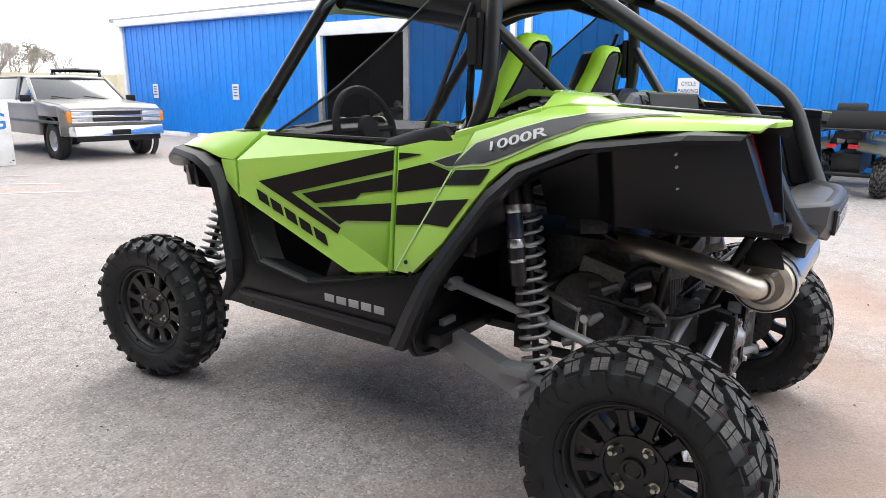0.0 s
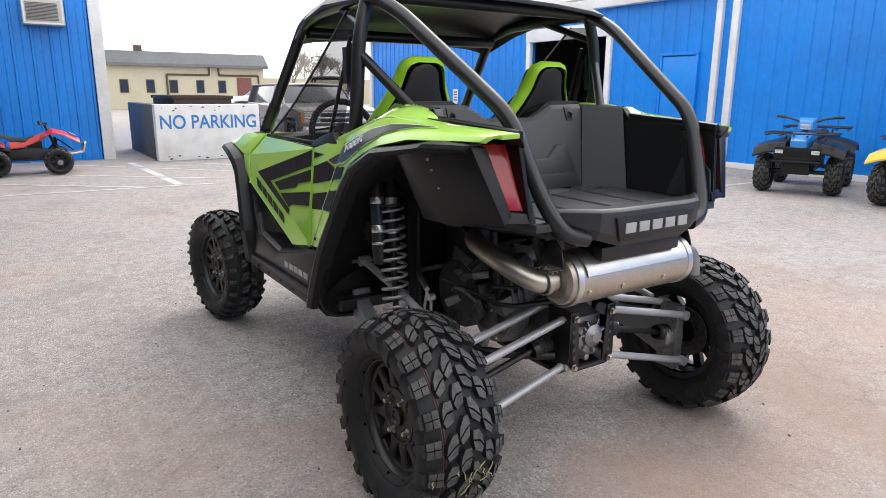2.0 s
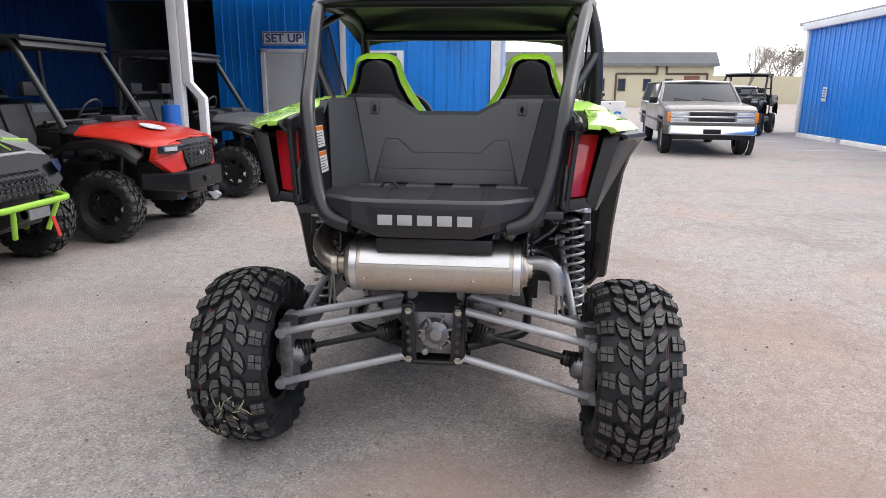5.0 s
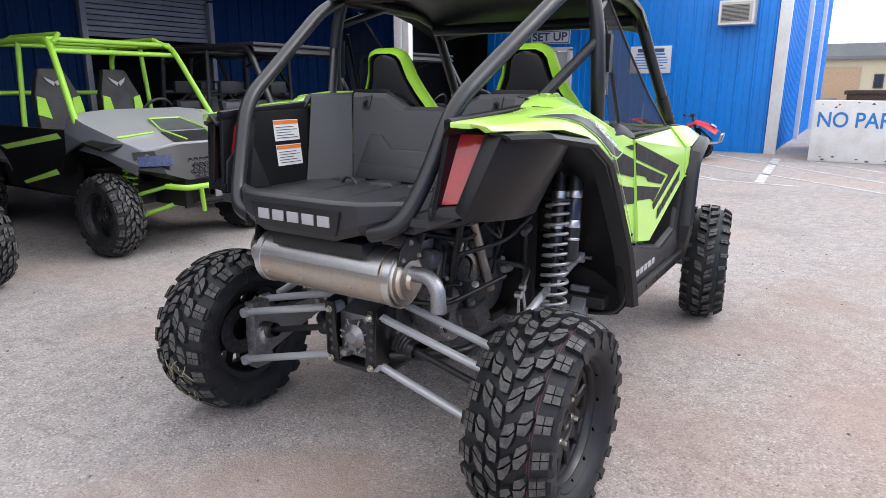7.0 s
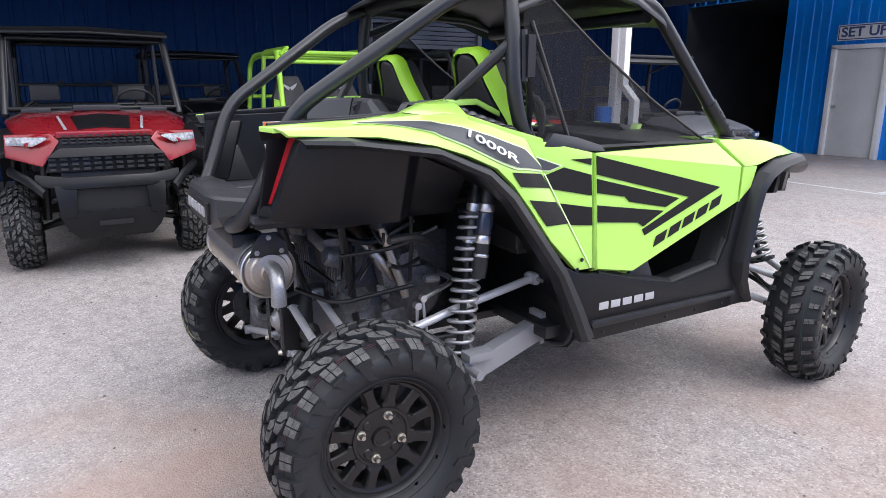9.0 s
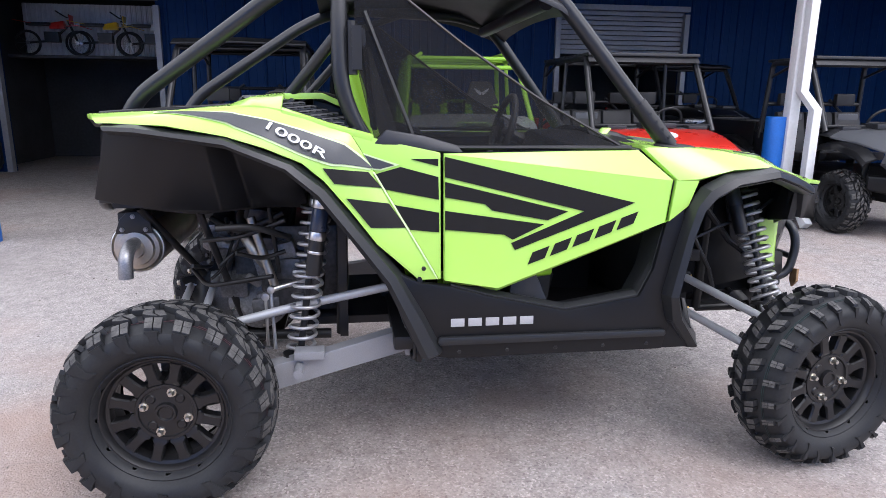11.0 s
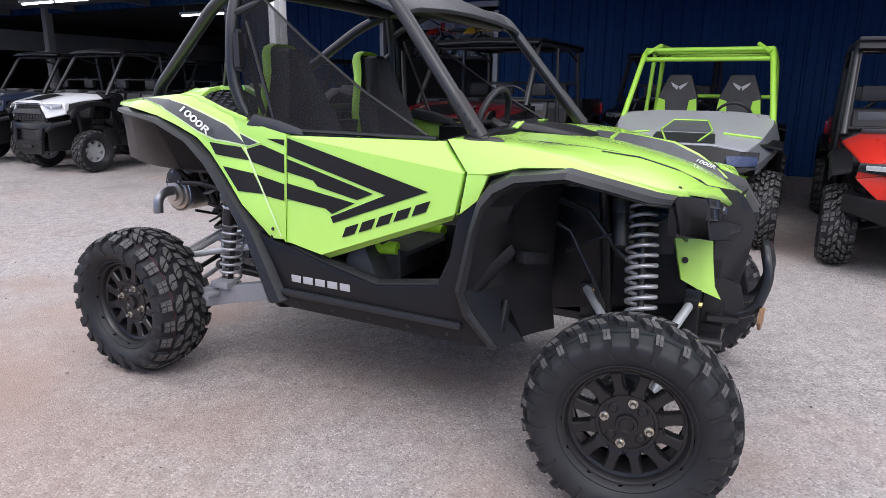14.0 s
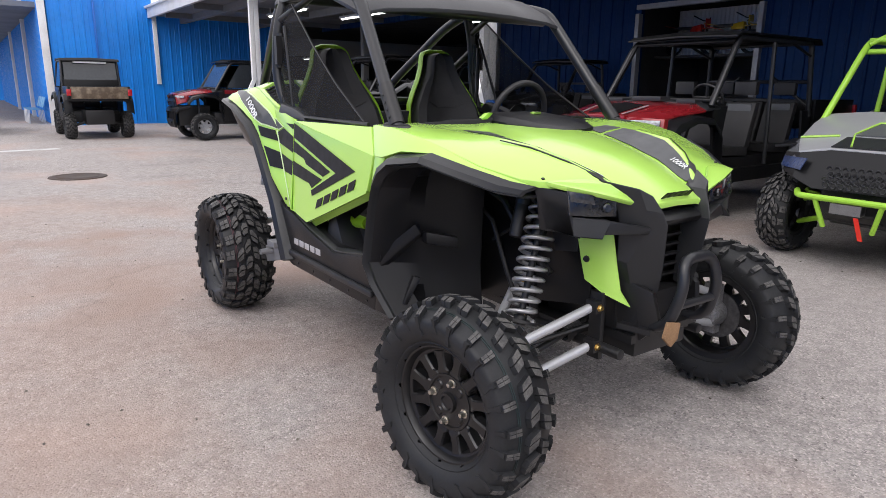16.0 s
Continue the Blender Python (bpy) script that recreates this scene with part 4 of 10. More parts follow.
                    block([(c0 + 0.33 * k, (x0 - 0.01) * v), (c0 + 0.66 * k, (x0 + 0.03) * v), (c0 + 0.70 * k + ln * 0.6, (x1 - 0.05) * v), (c0 + 0.42 * k + ln, x1 * v), (c0 + 0.30 * k + ln * 0.5, xm * v)], R - 0.001, 0.95)
            # shoulder block, siped crosswise
            c = b + (0.50 if odd else 0.44) * k
            x0, x1 = (0.64, 0.94) if odd else (0.68, 0.98)
            half = 0.15 if front else 0.29
            siped(c - half * k, c + half * k, x0 * v, x1 * v, 0.06 * k, (2, 2), R - 0.0005, True)
            # its foot on the side wall, hooked at the end
            deep = 0.48 if odd else 0.34
            q = [(c - half * 0.8 * k, R - 0.040), (c + half * k, R - 0.040), (c + half * 0.9 * k, rim_r + (deep + 0.18) * h), (c + (half + 0.16) * k, rim_r + deep * h), (c + 0.02 * k, rim_r + (deep + 0.05) * h), (c - half * 0.4 * k, rim_r + (deep + 0.24) * h)]
            n = len(q)
            vs = [at(r, aa, 0.90 * v) for aa, r in q] + [at(r, c + (aa - c) * 0.86, (1.030 if m < 2 else 1.018) * v) for m, (aa, r) in enumerate(q)]
            put(vs, [tuple(range(n, 2 * n))] + [(m, (m + 1) % n, n + (m + 1) % n, n + m) for m in range(n)], False)
    lines = Shape()
    for f in (0.55, 0.60):
        r = base - crown(f * w) + 0.0012
        lines.lathe([(r, f * w - 0.0015), (r, f * w + 0.0015)], tm, 72)
    return body, tread, lines, faces


def alloy_rim(r, w, spokes, face, only=None):
    """Rim about the x axis, its face towards +x: barrel, outer ring, hub and broad spokes that part U-shaped openings (only: one spoke, or -1 for none)."""
    s = Shape()
    tm = pose(0, 0, 0, 0, 90, 0)
    hub = 0.47 * r
    if only is None or only < 0:
        s.lathe([(r * 0.90, -0.66 * w), (r + 0.004, -0.70 * w), (r + 0.004, -0.62 * w), (r * 0.90, -0.45 * w), (r * 0.90, 0.35 * w), (r - 0.004, face - 0.004), (r + 0.006, face + 0.004), (r + 0.004, face + 0.014), (r - 0.006, face + 0.012), (r * 0.93, face + 0.002), (r * 0.915, face - 0.010), (r * 0.862, face - 0.014), (r * 0.850, face - 0.020), (r * 0.850, face - 0.05), (r * 0.90, face - 0.05)], tm, 60)
        s.lathe([(0, face - 0.012), (0.020, face - 0.012), (0.024, face - 0.006), (0.031, face - 0.006), (0.034, face - 0.018), (0.050, face - 0.020), (hub * 0.90, face - 0.020), (hub * 0.93, face - 0.014), (hub * 1.03, face - 0.014), (hub * 1.06, face - 0.020), (hub * 1.06, face - 0.050), (0, face - 0.050)], tm, 48)
        for k in range(4):
            a = 2 * math.pi * (k + 0.5) / 4
            s.lathe([(0.0, 0.005), (0.012, 0.005), (0.016, 0.0)], Matrix.Translation((face - 0.020, 0.062 * math.sin(a), 0.062 * math.cos(a))) @ tm, 12)
    for i in (range(spokes) if only is None else [only] if only >= 0 else []):
        a = 2 * math.pi * (i + 0.5) / spokes
        m = pose(0, 0, 0, math.degrees(a), 0, 0)
        pitch = math.pi / spokes
        rows = []
        for rad, f, x in ((hub * 1.0, 0.98, face - 0.018), (hub * 1.13, 0.93, face - 0.014), (hub * 1.24, 0.60, face - 0.012), (r * 0.70, 0.47, face - 0.012), (r * 0.80, 0.43, face - 0.011), (r * 0.865, 0.47, face - 0.010)):
            hw = rad * math.tan(pitch) * f
            rows.append([(x, -hw + 0.0045, rad), (x, hw - 0.0045, rad), (x - 0.006, hw, rad), (x - 0.034, hw + 0.001, rad), (x - 0.034, -hw - 0.001, rad), (x - 0.006, -hw, rad)])
        t = Shape().loft(rows, True, True)
        s.add(t.v, t.f, m)
    return s


def make_wheel(parent, c, side, R, w, rim_r, lugs, lug_turn, mats=(RIM_BLACK, RUBBER), spokes=12, seed=1, inner=True, steer=0, line=None):
    mirror = pose(0, 0, 0, 0, 0, steer + (0 if side > 0 else 180))
    face = 0.54 * w
    def put(sh):
        out = Shape()
        out.add(sh.v, sh.f, Matrix.Translation(c) @ mirror)
        return out
    wh = part("wheel", put(alloy_rim(rim_r, w, spokes, face, -1)), mats[0], parent, "satin black alloy wheel" if mats[0] is RIM_BLACK else "")
    for i in range(spokes):
        part("spoke", put(alloy_rim(rim_r, w, spokes, face, i)), mats[0], wh, smooth=15)
    body, tread, lines, worn = tyre_pieces(R, w, rim_r, lugs, line is not None)
    ty = part("tyre", put(body), mats[1], wh, "black knobbly off-road tyre", smooth=30)
    tr = tagged(part("tread", put(tread), mats[1], ty, "black tread blocks with dusty worn faces", smooth=25), kind="stuff")
    tr.data.materials.append(TREAD)
    for f, flag in zip(tr.data.polygons, worn):
        f.material_index = int(flag)
    part("paint_line", put(lines), line or LINE_PINK, ty, "thin coloured factory line")
    tm = pose(0, 0, 0, 0, 90, 0)
    for k in range(4):
        a = radians(lug_turn + 90 * k)
        n = Shape().lathe([(0, 0.020), (0.007, 0.018), (0.009, 0.012), (0.010, 0.0), (0.015, 0.0), (0.015, -0.004)], Matrix.Translation((face - 0.016, 0.0685 * math.sin(a), 0.0685 * math.cos(a))) @ tm, 8)
        part("lug_nut", put(n), BRASS, wh, "plated lug nut")
    if seed == 2:
        rnd, q = random.Random(4), Shape()
        for k in range(26):
            a, x = radians(rnd.uniform(96, 128)), rnd.uniform(-0.5, 0.85) * w
            da, dx = rnd.uniform(-0.12, 0.12), rnd.uniform(-0.03, 0.03)
            row = [(x + dx * u, (R + 0.001 - 0.036 * min(1.2, abs(x + dx * u) / w) ** 2.4) * math.sin(a + da * u), (R + 0.001 - 0.036 * min(1.2, abs(x + dx * u) / w) ** 2.4) * math.cos(a + da * u)) for u in (0, 0.35, 0.7, 1)]
            q.tube([(px_ + rnd.uniform(-0.004, 0.004), py_, pz_) for px_, py_, pz_ in row], [0.0012, 0.0022, 0.002, 0.001], 5)
        part("mud_streak", put(q), DRY_MUD, ty, "streaks of dry tan mud")
    if inner:
        part("brake_disc", put(Shape().lathe([(0.05, -0.02), (0.108, -0.02), (0.108, -0.026), (0.05, -0.026)], tm, 40)), ENGINE, wh)
    return wh


make_wheel(hero, (0.708, 0.0, 0.330), 1, 0.336, 0.138, 0.192, 22, 18, seed=1)
make_wheel(hero, (-0.708, 0.0, 0.330), -1, 0.336, 0.138, 0.192, 22, 30, seed=2)
make_wheel(hero, (0.735, 2.25, 0.326), 1, 0.330, 0.115, 0.190, 26, 12, seed=3, steer=9, line=LINE_TEAL)
make_wheel(hero, (-0.705, 2.238, 0.326), -1, 0.330, 0.115, 0.190, 26, 40, seed=4, steer=9, line=LINE_TEAL)


# body sides. The door skin lies in one slanting plane.
def skin_x(y, z, out=0.0):
    return 0.665 + 0.0296 * (y - 0.88) - 0.0788 * (z - 1.12) + out


def on_skin(pts, out=0.0):
    return [(skin_x(y, z, out), y, z) for y, z in pts]


A, B, C = (0.665, 0.882, 1.12), (0.640, 1.545, 1.128), (0.692, 1.652, 1.032)
D, E, F = (*[skin_x(1.628, 0.895)], 1.628, 0.895), (skin_x(1.06, 0.68), 1.06, 0.68), (skin_x(0.882, 0.71), 0.882, 0.71)
s = Shape()
inn = (-0.03, 0, 0)
s.prism([A, C, B], inn)
s.prism([A, F, E, D, C], inn)
s.prism([F, (0.66, 0.882, 0.69), (0.665, 1.06, 0.655), (0.665, 1.60, 0.862), D, E], (-0.012, 0, 0.004))
both("door", s, LIME, hero, "lime green door panel", bevel=0.006)
# rear quarter: flush with the door up to a slanting crease, then flaring out towards the wheel arch
K1, K2 = (0.660, 1.066), (0.865, 0.714)
s = Shape()
s.prism([(skin_x(y, z, -0.004), y, z) for y, z in ((0.872, 1.122), (0.872, 0.712), K2, K1, (0.588, 1.183), (0.72, 1.155))], inn)
both("rear_quarter_panel", s, LIME, hero, "lime green rear quarter panel", bevel=0.004)
both("panel_bolt", hexbolt(Shape(), (skin_x(0.815, 0.752, 0.006), 0.815, 0.752), (1, 0, 0), 0.006, 0.003), MATTE_BLACK, hero)

# shoulder that sweeps from the tail fin down along the wheel arch to the sill: upper edge and crease, lower edge at the flare
UP = [(-0.205, 1.231, 0.535), (0.05, 1.248, 0.615), (0.24, 1.262, 0.62), (0.34, 1.258, 0.625), (0.45, 1.232, 0.635), (0.588, 1.183, 0.647), (*K1, skin_x(*K1, -0.004)), (0.762, 0.890, skin_x(0.762, 0.890, -0.004)), (*K2, skin_x(*K2, -0.004))]
LO = [(-0.178, 1.210, 0.592), (0.05, 1.206, 0.70), (0.22, 1.176, 0.712), (0.33, 1.142, 0.712), (0.44, 1.096, 0.708), (0.505, 1.040, 0.704), (0.580, 0.950, 0.704), (0.665, 0.838, 0.706), (0.800, 0.712, 0.690)]
BULGE = [0.012, 0.012, 0.012, 0.012, 0.011, 0.008, 0.004, 0.002, 0.0]


def shoulder(u, f, out=0.0):
    """A point of the shoulder: u counts along its stations, f goes from its upper to its lower edge."""
    i = min(int(u), len(UP) - 2)
    v = u - i
    a = [UP[i][k] * (1 - v) + UP[i + 1][k] * v for k in range(3)]
    b = [LO[i][k] * (1 - v) + LO[i + 1][k] * v for k in range(3)]
    lift = (BULGE[i] * (1 - v) + BULGE[i + 1] * v) * (1 - abs(2 * f - 1))
    y, z, x = (a[k] + (b[k] - a[k]) * f for k in range(3))
    return (x + lift + out, y, z + lift * 0.3 + out * 0.4)


rows = [[shoulder(u, f) for u in np.linspace(0, 8, 33)] for f in (0.0, 0.25, 0.5, 0.75, 1.0)]
both("shoulder_panel", Shape().sheet(rows, (-0.022, 0, -0.006)), LIME, hero, bevel=0.002, smooth=30)
s = Shape()
IN = [(-0.224, 1.205, 0.466), (0.05, 1.225, 0.488), (0.20, 1.262, 0.485), (0.27, 1.292, 0.48), (0.38, 1.306, 0.475)]
MID = [(-0.234, 1.235, 0.492), (0.05, 1.249, 0.520), (0.20, 1.263, 0.525), (0.28, 1.290, 0.555), (0.38, 1.292, 0.56)]
OUT = [(y, z, x) for y, z, x in UP[:3]] + [(0.30, 1.268, 0.622), (0.38, 1.254, 0.630)]
s.sheet([[(x, y, z) for y, z, x in r[2:]] for r in (IN, MID, OUT)], (0, 0, -0.02))
s.sheet([[(x, y, z) for y, z, x in r[:3]] for r in (MID, OUT)], (0, 0, -0.016))
both("fin_liner", Shape().sheet([[(x - 0.002, y, z - 0.003) for y, z, x in r[:3]] for r in (IN, MID)], (0, 0, -0.012)), BLACK_PL, hero, "black inner side of the tail fin", bevel=0.003)
s.sheet([[(0.47, 0.38, 1.306), (0.455, 0.50, 1.305), (0.455, 0.58, 1.27)], [(0.51, 0.38, 1.302), (0.49, 0.50, 1.305), (0.485, 0.60, 1.262)]], (0, 0, -0.02))
s.sheet([[(0.610, 0.38, 1.262), (0.630, 0.52, 1.217), (0.640, 0.66, 1.180)], [(0.634, 0.38, 1.254), (0.645, 0.52, 1.213), (0.652, 0.66, 1.174)]], (0, 0, -0.02))
both("tail_deck", s, LIME, hero, "lime green tail deck", bevel=0.003)
# air intake: dark tray with a honeycomb lattice
s = Shape().sheet([[(0.505, 0.37, 1.262), (0.485, 0.52, 1.235), (0.48, 0.66, 1.195)], [(0.615, 0.37, 1.228), (0.632, 0.52, 1.186), (0.64, 0.66, 1.150)]], (0, 0, -0.03))
tray = both("air_intake", s, MATTE_BLACK, hero, "black air intake")
s = Shape()
for i in range(7):
    for j in range(4):
        u, v = (i + 0.5 + 0.5 * (j % 2)) / 7.6, (j + 0.5) / 4
        y = 0.375 + u * 0.27
        x0, x1 = 0.502 - 0.02 * u, 0.618 + 0.022 * u
        z = (1.290 - 0.085 * u) * (1 - v) + (1.262 - 0.085 * u) * v
        x = x0 + (x1 - x0) * v
        s.tube([(x + 0.012 * math.cos(q), y + 0.019 * math.sin(q), z - 0.3 * 0.012 * math.cos(q)) for q in (k * math.pi / 3 for k in range(6))], 0.0035, 4, closed=True)
both("intake_lattice", s, DARK_PL, hero)

# vinyl graphics
def decal(pts, out=0.0035):
    return Shape().prism(on_skin(pts, out), (-0.002, 0, 0))


def px(pts):
    """Graphic outlines drawn on the side elevation, in units of a 345 x 160 field from the door's rear top corner."""
    return [(0.88 + (a - 683) * 0.001855, 1.11 - (b - 277) * 0.00189) for a, b in pts]


s = Shape()
for pts in ([(686, 277), (1028, 357), (810, 437), (803, 425), (935, 371), (686, 311)], [(686, 319), (905, 371), (868, 386), (768, 368), (756, 357), (686, 345)], [(686, 368), (770, 380), (862, 393), (806, 419), (790, 410), (686, 400)]):
    s.plus(decal(px(pts)))
both("door_graphic", s, DECAL_BLACK, hero, "black chevron vinyl graphic")
s = Shape()
for pts in ([(0.658, 1.054), (0.744, 1.078), (0.864, 1.046), (0.866, 0.974), (0.690, 1.008)], [(0.722, 0.958), (0.866, 0.932), (0.867, 0.868), (0.772, 0.878)], [(0.775, 1.103), (0.864, 1.103), (0.864, 1.080)]):
    s.plus(decal(pts, -0.0005))


GRID = [(u, f, shoulder(u, f)) for u in np.linspace(0, 8, 161) for f in np.linspace(0, 1, 21)]


def on_shoulder(y, z, out):
    """The point of the shoulder seen at (y, z) from the side."""
    u, f, _ = min(GRID, key=lambda g: (g[2][1] - y) ** 2 + (g[2][2] - z) ** 2)
    for _ in range(3):
        p, pu, pf = shoulder(u, f), shoulder(min(u + 0.01, 8.0), f), shoulder(u, f + 0.01)
        m = np.array([[(pu[k] - p[k]) / 0.01, (pf[k] - p[k]) / 0.01] for k in (1, 2)])
        if abs(np.linalg.det(m)) < 1e-6:
            break
        du, df = np.linalg.solve(m, [y - p[1], z - p[2]])
        u, f = min(7.98, max(0.0, u + float(du))), min(1.0, max(0.0, f + float(df)))
    return shoulder(u, f, out)


def shoulder_patch(shape, p, q, r, t, out=0.004, n=8):
    """A straight-sided piece of vinyl on the shoulder between four corners (y, z), going round."""
    rows = []
    for e in np.linspace(0, 1, n):
        a = [p[k] + (t[k] - p[k]) * e for k in (0, 1)]
        b = [q[k] + (r[k] - q[k]) * e for k in (0, 1)]
        rows.append([on_shoulder(a[0] + (b[0] - a[0]) * v, a[1] + (b[1] - a[1]) * v, out) for v in np.linspace(0, 1, n)])
    shape.sheet(rows, (-0.002, 0, 0))


shoulder_patch(s, (0.502, 1.078), (0.642, 1.062), (0.684, 1.012), (0.536, 1.030))
shoulder_patch(s, (0.572, 0.984), (0.706, 0.962), (0.760, 0.884), (0.646, 0.890))
both("quarter_graphic", s, DECAL_BLACK, hero, "black vinyl stripes")
s = Shape()
shoulder_patch(s, (0.662, 1.061), (0.862, 0.718), (0.857, 0.716), (0.656, 1.060), 0.0045, 12)
both("quarter_line", s, PALE_VINYL, hero, "thin pale line along the crease")


def slanted(shape, y0, z0, y1, z1, h, n, lean, gap=0.22, out=0.004):
    """A row of n plain slanting blocks between two points of the skin, in place of a name."""
    for i in range(n):
        u0, u1 = (i + gap * 0.5) / n, (i + 1 - gap * 0.5) / n
        ya, yb = y0 + (y1 - y0) * u0, y0 + (y1 - y0) * u1
        za, zb = z0 + (z1 - z0) * u0, z0 + (z1 - z0) * u1
        for f0, f1 in ((0.0, 1.0),):
            shape.plus(decal([(ya + lean * f0, za + h * f0), (yb + lean * f0, zb + h * f0), (yb + lean * f1, zb + h * f1), (ya + lean * f1, za + h * f1)], out))
    return shape


s = slanted(Shape(), 1.150, 0.755, 1.525, 0.893, 0.040, 5, 0.016, 0.24)
parts("name_mark", s, DECAL_BLACK, hero, "black slanted model mark")
parts("name_mark", slanted(Shape(), 1.150, 0.755, 1.525, 0.893, 0.040, 5, 0.016, 0.24).mirrored(), DECAL_BLACK, hero, "black slanted model mark")


STRIPE = [(0.85, 0.10, 0.13), (1.6, 0.20, 0.46), (2.2, 0.30, 0.66), (3.0, 0.34, 0.76), (4.0, 0.34, 0.82), (5.0, 0.26, 0.66), (5.55, 0.10, 0.30), (5.92, 0.0, 0.03)]
for name, grow, out, mat, note in (("shoulder_edge", 0.045, 0.0035, PALE_VINYL, "pale edge of the shoulder stripe"), ("shoulder_graphic", 0.0, 0.006, DECAL_GREY, "graphite shoulder stripe")):
    rows = [[shoulder(u, max(0.0, (f0 - grow) * (1 - e) + (f1 + grow) * e), out) for u, f0, f1 in ((w, np.interp(w, [q[0] for q in STRIPE], [q[1] for q in STRIPE]), np.interp(w, [q[0] for q in STRIPE], [q[2] for q in STRIPE])) for w in np.linspace(0.85 - grow, 5.92, 41))] for e in (0.0, 0.5, 1.0)]
    both(name, Shape().sheet(rows, (-0.002, 0, 0)), mat, hero, note)
both("stripe_edge", decal([(0.626, 1.122), (0.740, 1.085), (0.682, 1.067), (0.654, 1.070)], -0.0005), PALE_VINYL, hero, "pale edge of the stripe's tip")
both("stripe_tip", decal([(0.630, 1.116), (0.726, 1.084), (0.680, 1.072), (0.657, 1.074)], 0.0012), DECAL_GREY, hero, "graphite tip of the stripe")
for sg in (-1, 1):
    a, b, c, d = (Vector(shoulder(u, f, 0.008)) for u, f in ((2.75, 0.50), (4.75, 0.50), (3.75, 0.30), (3.75, 0.80)))
    mid = Vector(shoulder(3.8, 0.60, 0.010))
    a, b, c, d, mid = (Vector((q.x * sg, q.y, q.z)) for q in (a, b, c, d, mid))
    ex = (b - a).normalized() * sg
    ey = c - d
    ey = (ey - ex * ey.dot(ex)).normalized()
    m4 = Matrix((ex, ey + ex * 0.30, ex.cross(ey))).transposed().to_4x4()
    m4.translation = mid + ex.cross(ey) * 0.004
    lettering("size_mark", "1000R", 0.037, WHITE_VINYL, hero, m4, 0.0012, 2.2, 0.0004)

# wheel-arch flares and liners
FO = [(-0.16, 1.206), (-0.05, 1.208), (0.22, 1.176), (0.42, 1.100), (0.52, 1.022), (0.62, 0.892), (0.74, 0.742), (0.82, 0.60), (0.885, 0.470)]
FI = [(-0.14, 1.182), (-0.02, 1.180), (0.22, 1.146), (0.385, 1.075), (0.48, 0.99), (0.58, 0.860), (0.690, 0.710), (0.755, 0.57), (0.805, 0.455)]
s = Shape()
xs_out = [0.60, 0.68, 0.712, 0.708, 0.702, 0.704, 0.708, 0.712, 0.712]
s.sheet([[(x - 0.02, y, z) for x, (y, z) in zip(xs_out, FO)], [(x + 0.020, y * 0.7 + b * 0.3, z * 0.7 + c * 0.3) for x, (y, z), (b, c) in zip(xs_out, FO, FI)], [(x + 0.032, y * 0.25 + b * 0.75, z * 0.25 + c * 0.75) for x, (y, z), (b, c) in zip(xs_out, FO, FI)], [(x + 0.02, y, z) for x, (y, z) in zip(xs_out, FI)], [(x - 0.03, y, z) for x, (y, z) in zip(xs_out, FI)]], (-0.012, 0.004, -0.006))
both("rear_flare", s, FLARE_PL, hero, "black plastic wheel-arch flare", smooth=24)
s = Shape()
s.sheet([[(x, y, z) for x, (y, z) in zip(xs_out, FI)], [(x - 0.14, y + 0.05, z - 0.02) for x, (y, z) in zip(xs_out, FI)], [(0.54 if z > 1.0 else 0.36, y + 0.10, z - 0.06) for x, (y, z) in zip(xs_out, FI)]], (0.0, 0.012, 0.012))
both("rear_liner", s, BLACK_PL, hero, "black wheel-arch liner")
s = Shape()
s.loft([[(0.605, -0.150, 1.198), (0.552, -0.156, 1.196), (0.500, -0.224, 0.995), (0.530, -0.228, 0.964)], [(0.655, -0.04, 1.19), (0.60, -0.06, 1.192), (0.50, -0.14, 0.965), (0.55, -0.13, 0.948)], [(0.70, 0.04, 1.185), (0.66, 0.04, 1.19), (0.50, 0.02, 0.95), (0.575, 0.02, 0.935)], [(0.685, 0.15, 1.165), (0.64, 0.16, 1.17), (0.49, 0.18, 0.935), (0.565, 0.17, 0.928)], [(0.60, 0.22, 1.14), (0.55, 0.24, 1.15), (0.42, 0.26, 0.93), (0.46, 0.25, 0.92)], [(0.56, 0.42, 1.06), (0.52, 0.42, 1.06), (0.40, 0.44, 0.92), (0.44, 0.44, 0.915)]], True, True)
both("rear_side_panel", s, BLACK_PL, hero, "black plastic panel behind the wheel arch", bevel=0.008)
s = Shape()
for z in (1.060, 1.117, 1.150):
    hexbolt(s, (0.562 + (z - 0.942) * 0.463, -0.005, z), (1, -0.45, -0.4), 0.0042, 0.004)
for z in (1.050, 1.110):
    hexbolt(s, (0.541 + (z - 0.956) * 0.38, -0.085, z), (1, -0.45, -0.4), 0.0042, 0.004)
parts("rivet", s, CAST, hero)
parts("rivet", s.mirrored(), CAST, hero)

# closing wall at the lower front of the rear wheel arch
s = Shape().prism([(0.706, 0.792, 0.52), (0.700, 0.792, 0.455), (0.670, 0.792, 0.415), (0.620, 0.792, 0.400), (0.540, 0.792, 0.392), (0.500, 0.792, 0.402), (0.450, 0.792, 0.43), (0.380, 0.792, 0.52), (0.365, 0.792, 0.74), (0.690, 0.792, 0.74)], (0, 0.02, 0))
both("arch_wall", s, BLACK_PL, hero, bevel=0.006)
s = Shape().tube([(0.690, 0.788, 0.66), (0.694, 0.788, 0.47), (0.660, 0.788, 0.425), (0.600, 0.788, 0.408), (0.530, 0.788, 0.402)], 0.008, 6, 0.04)
both("arch_lip", s, FLARE_PL, hero)
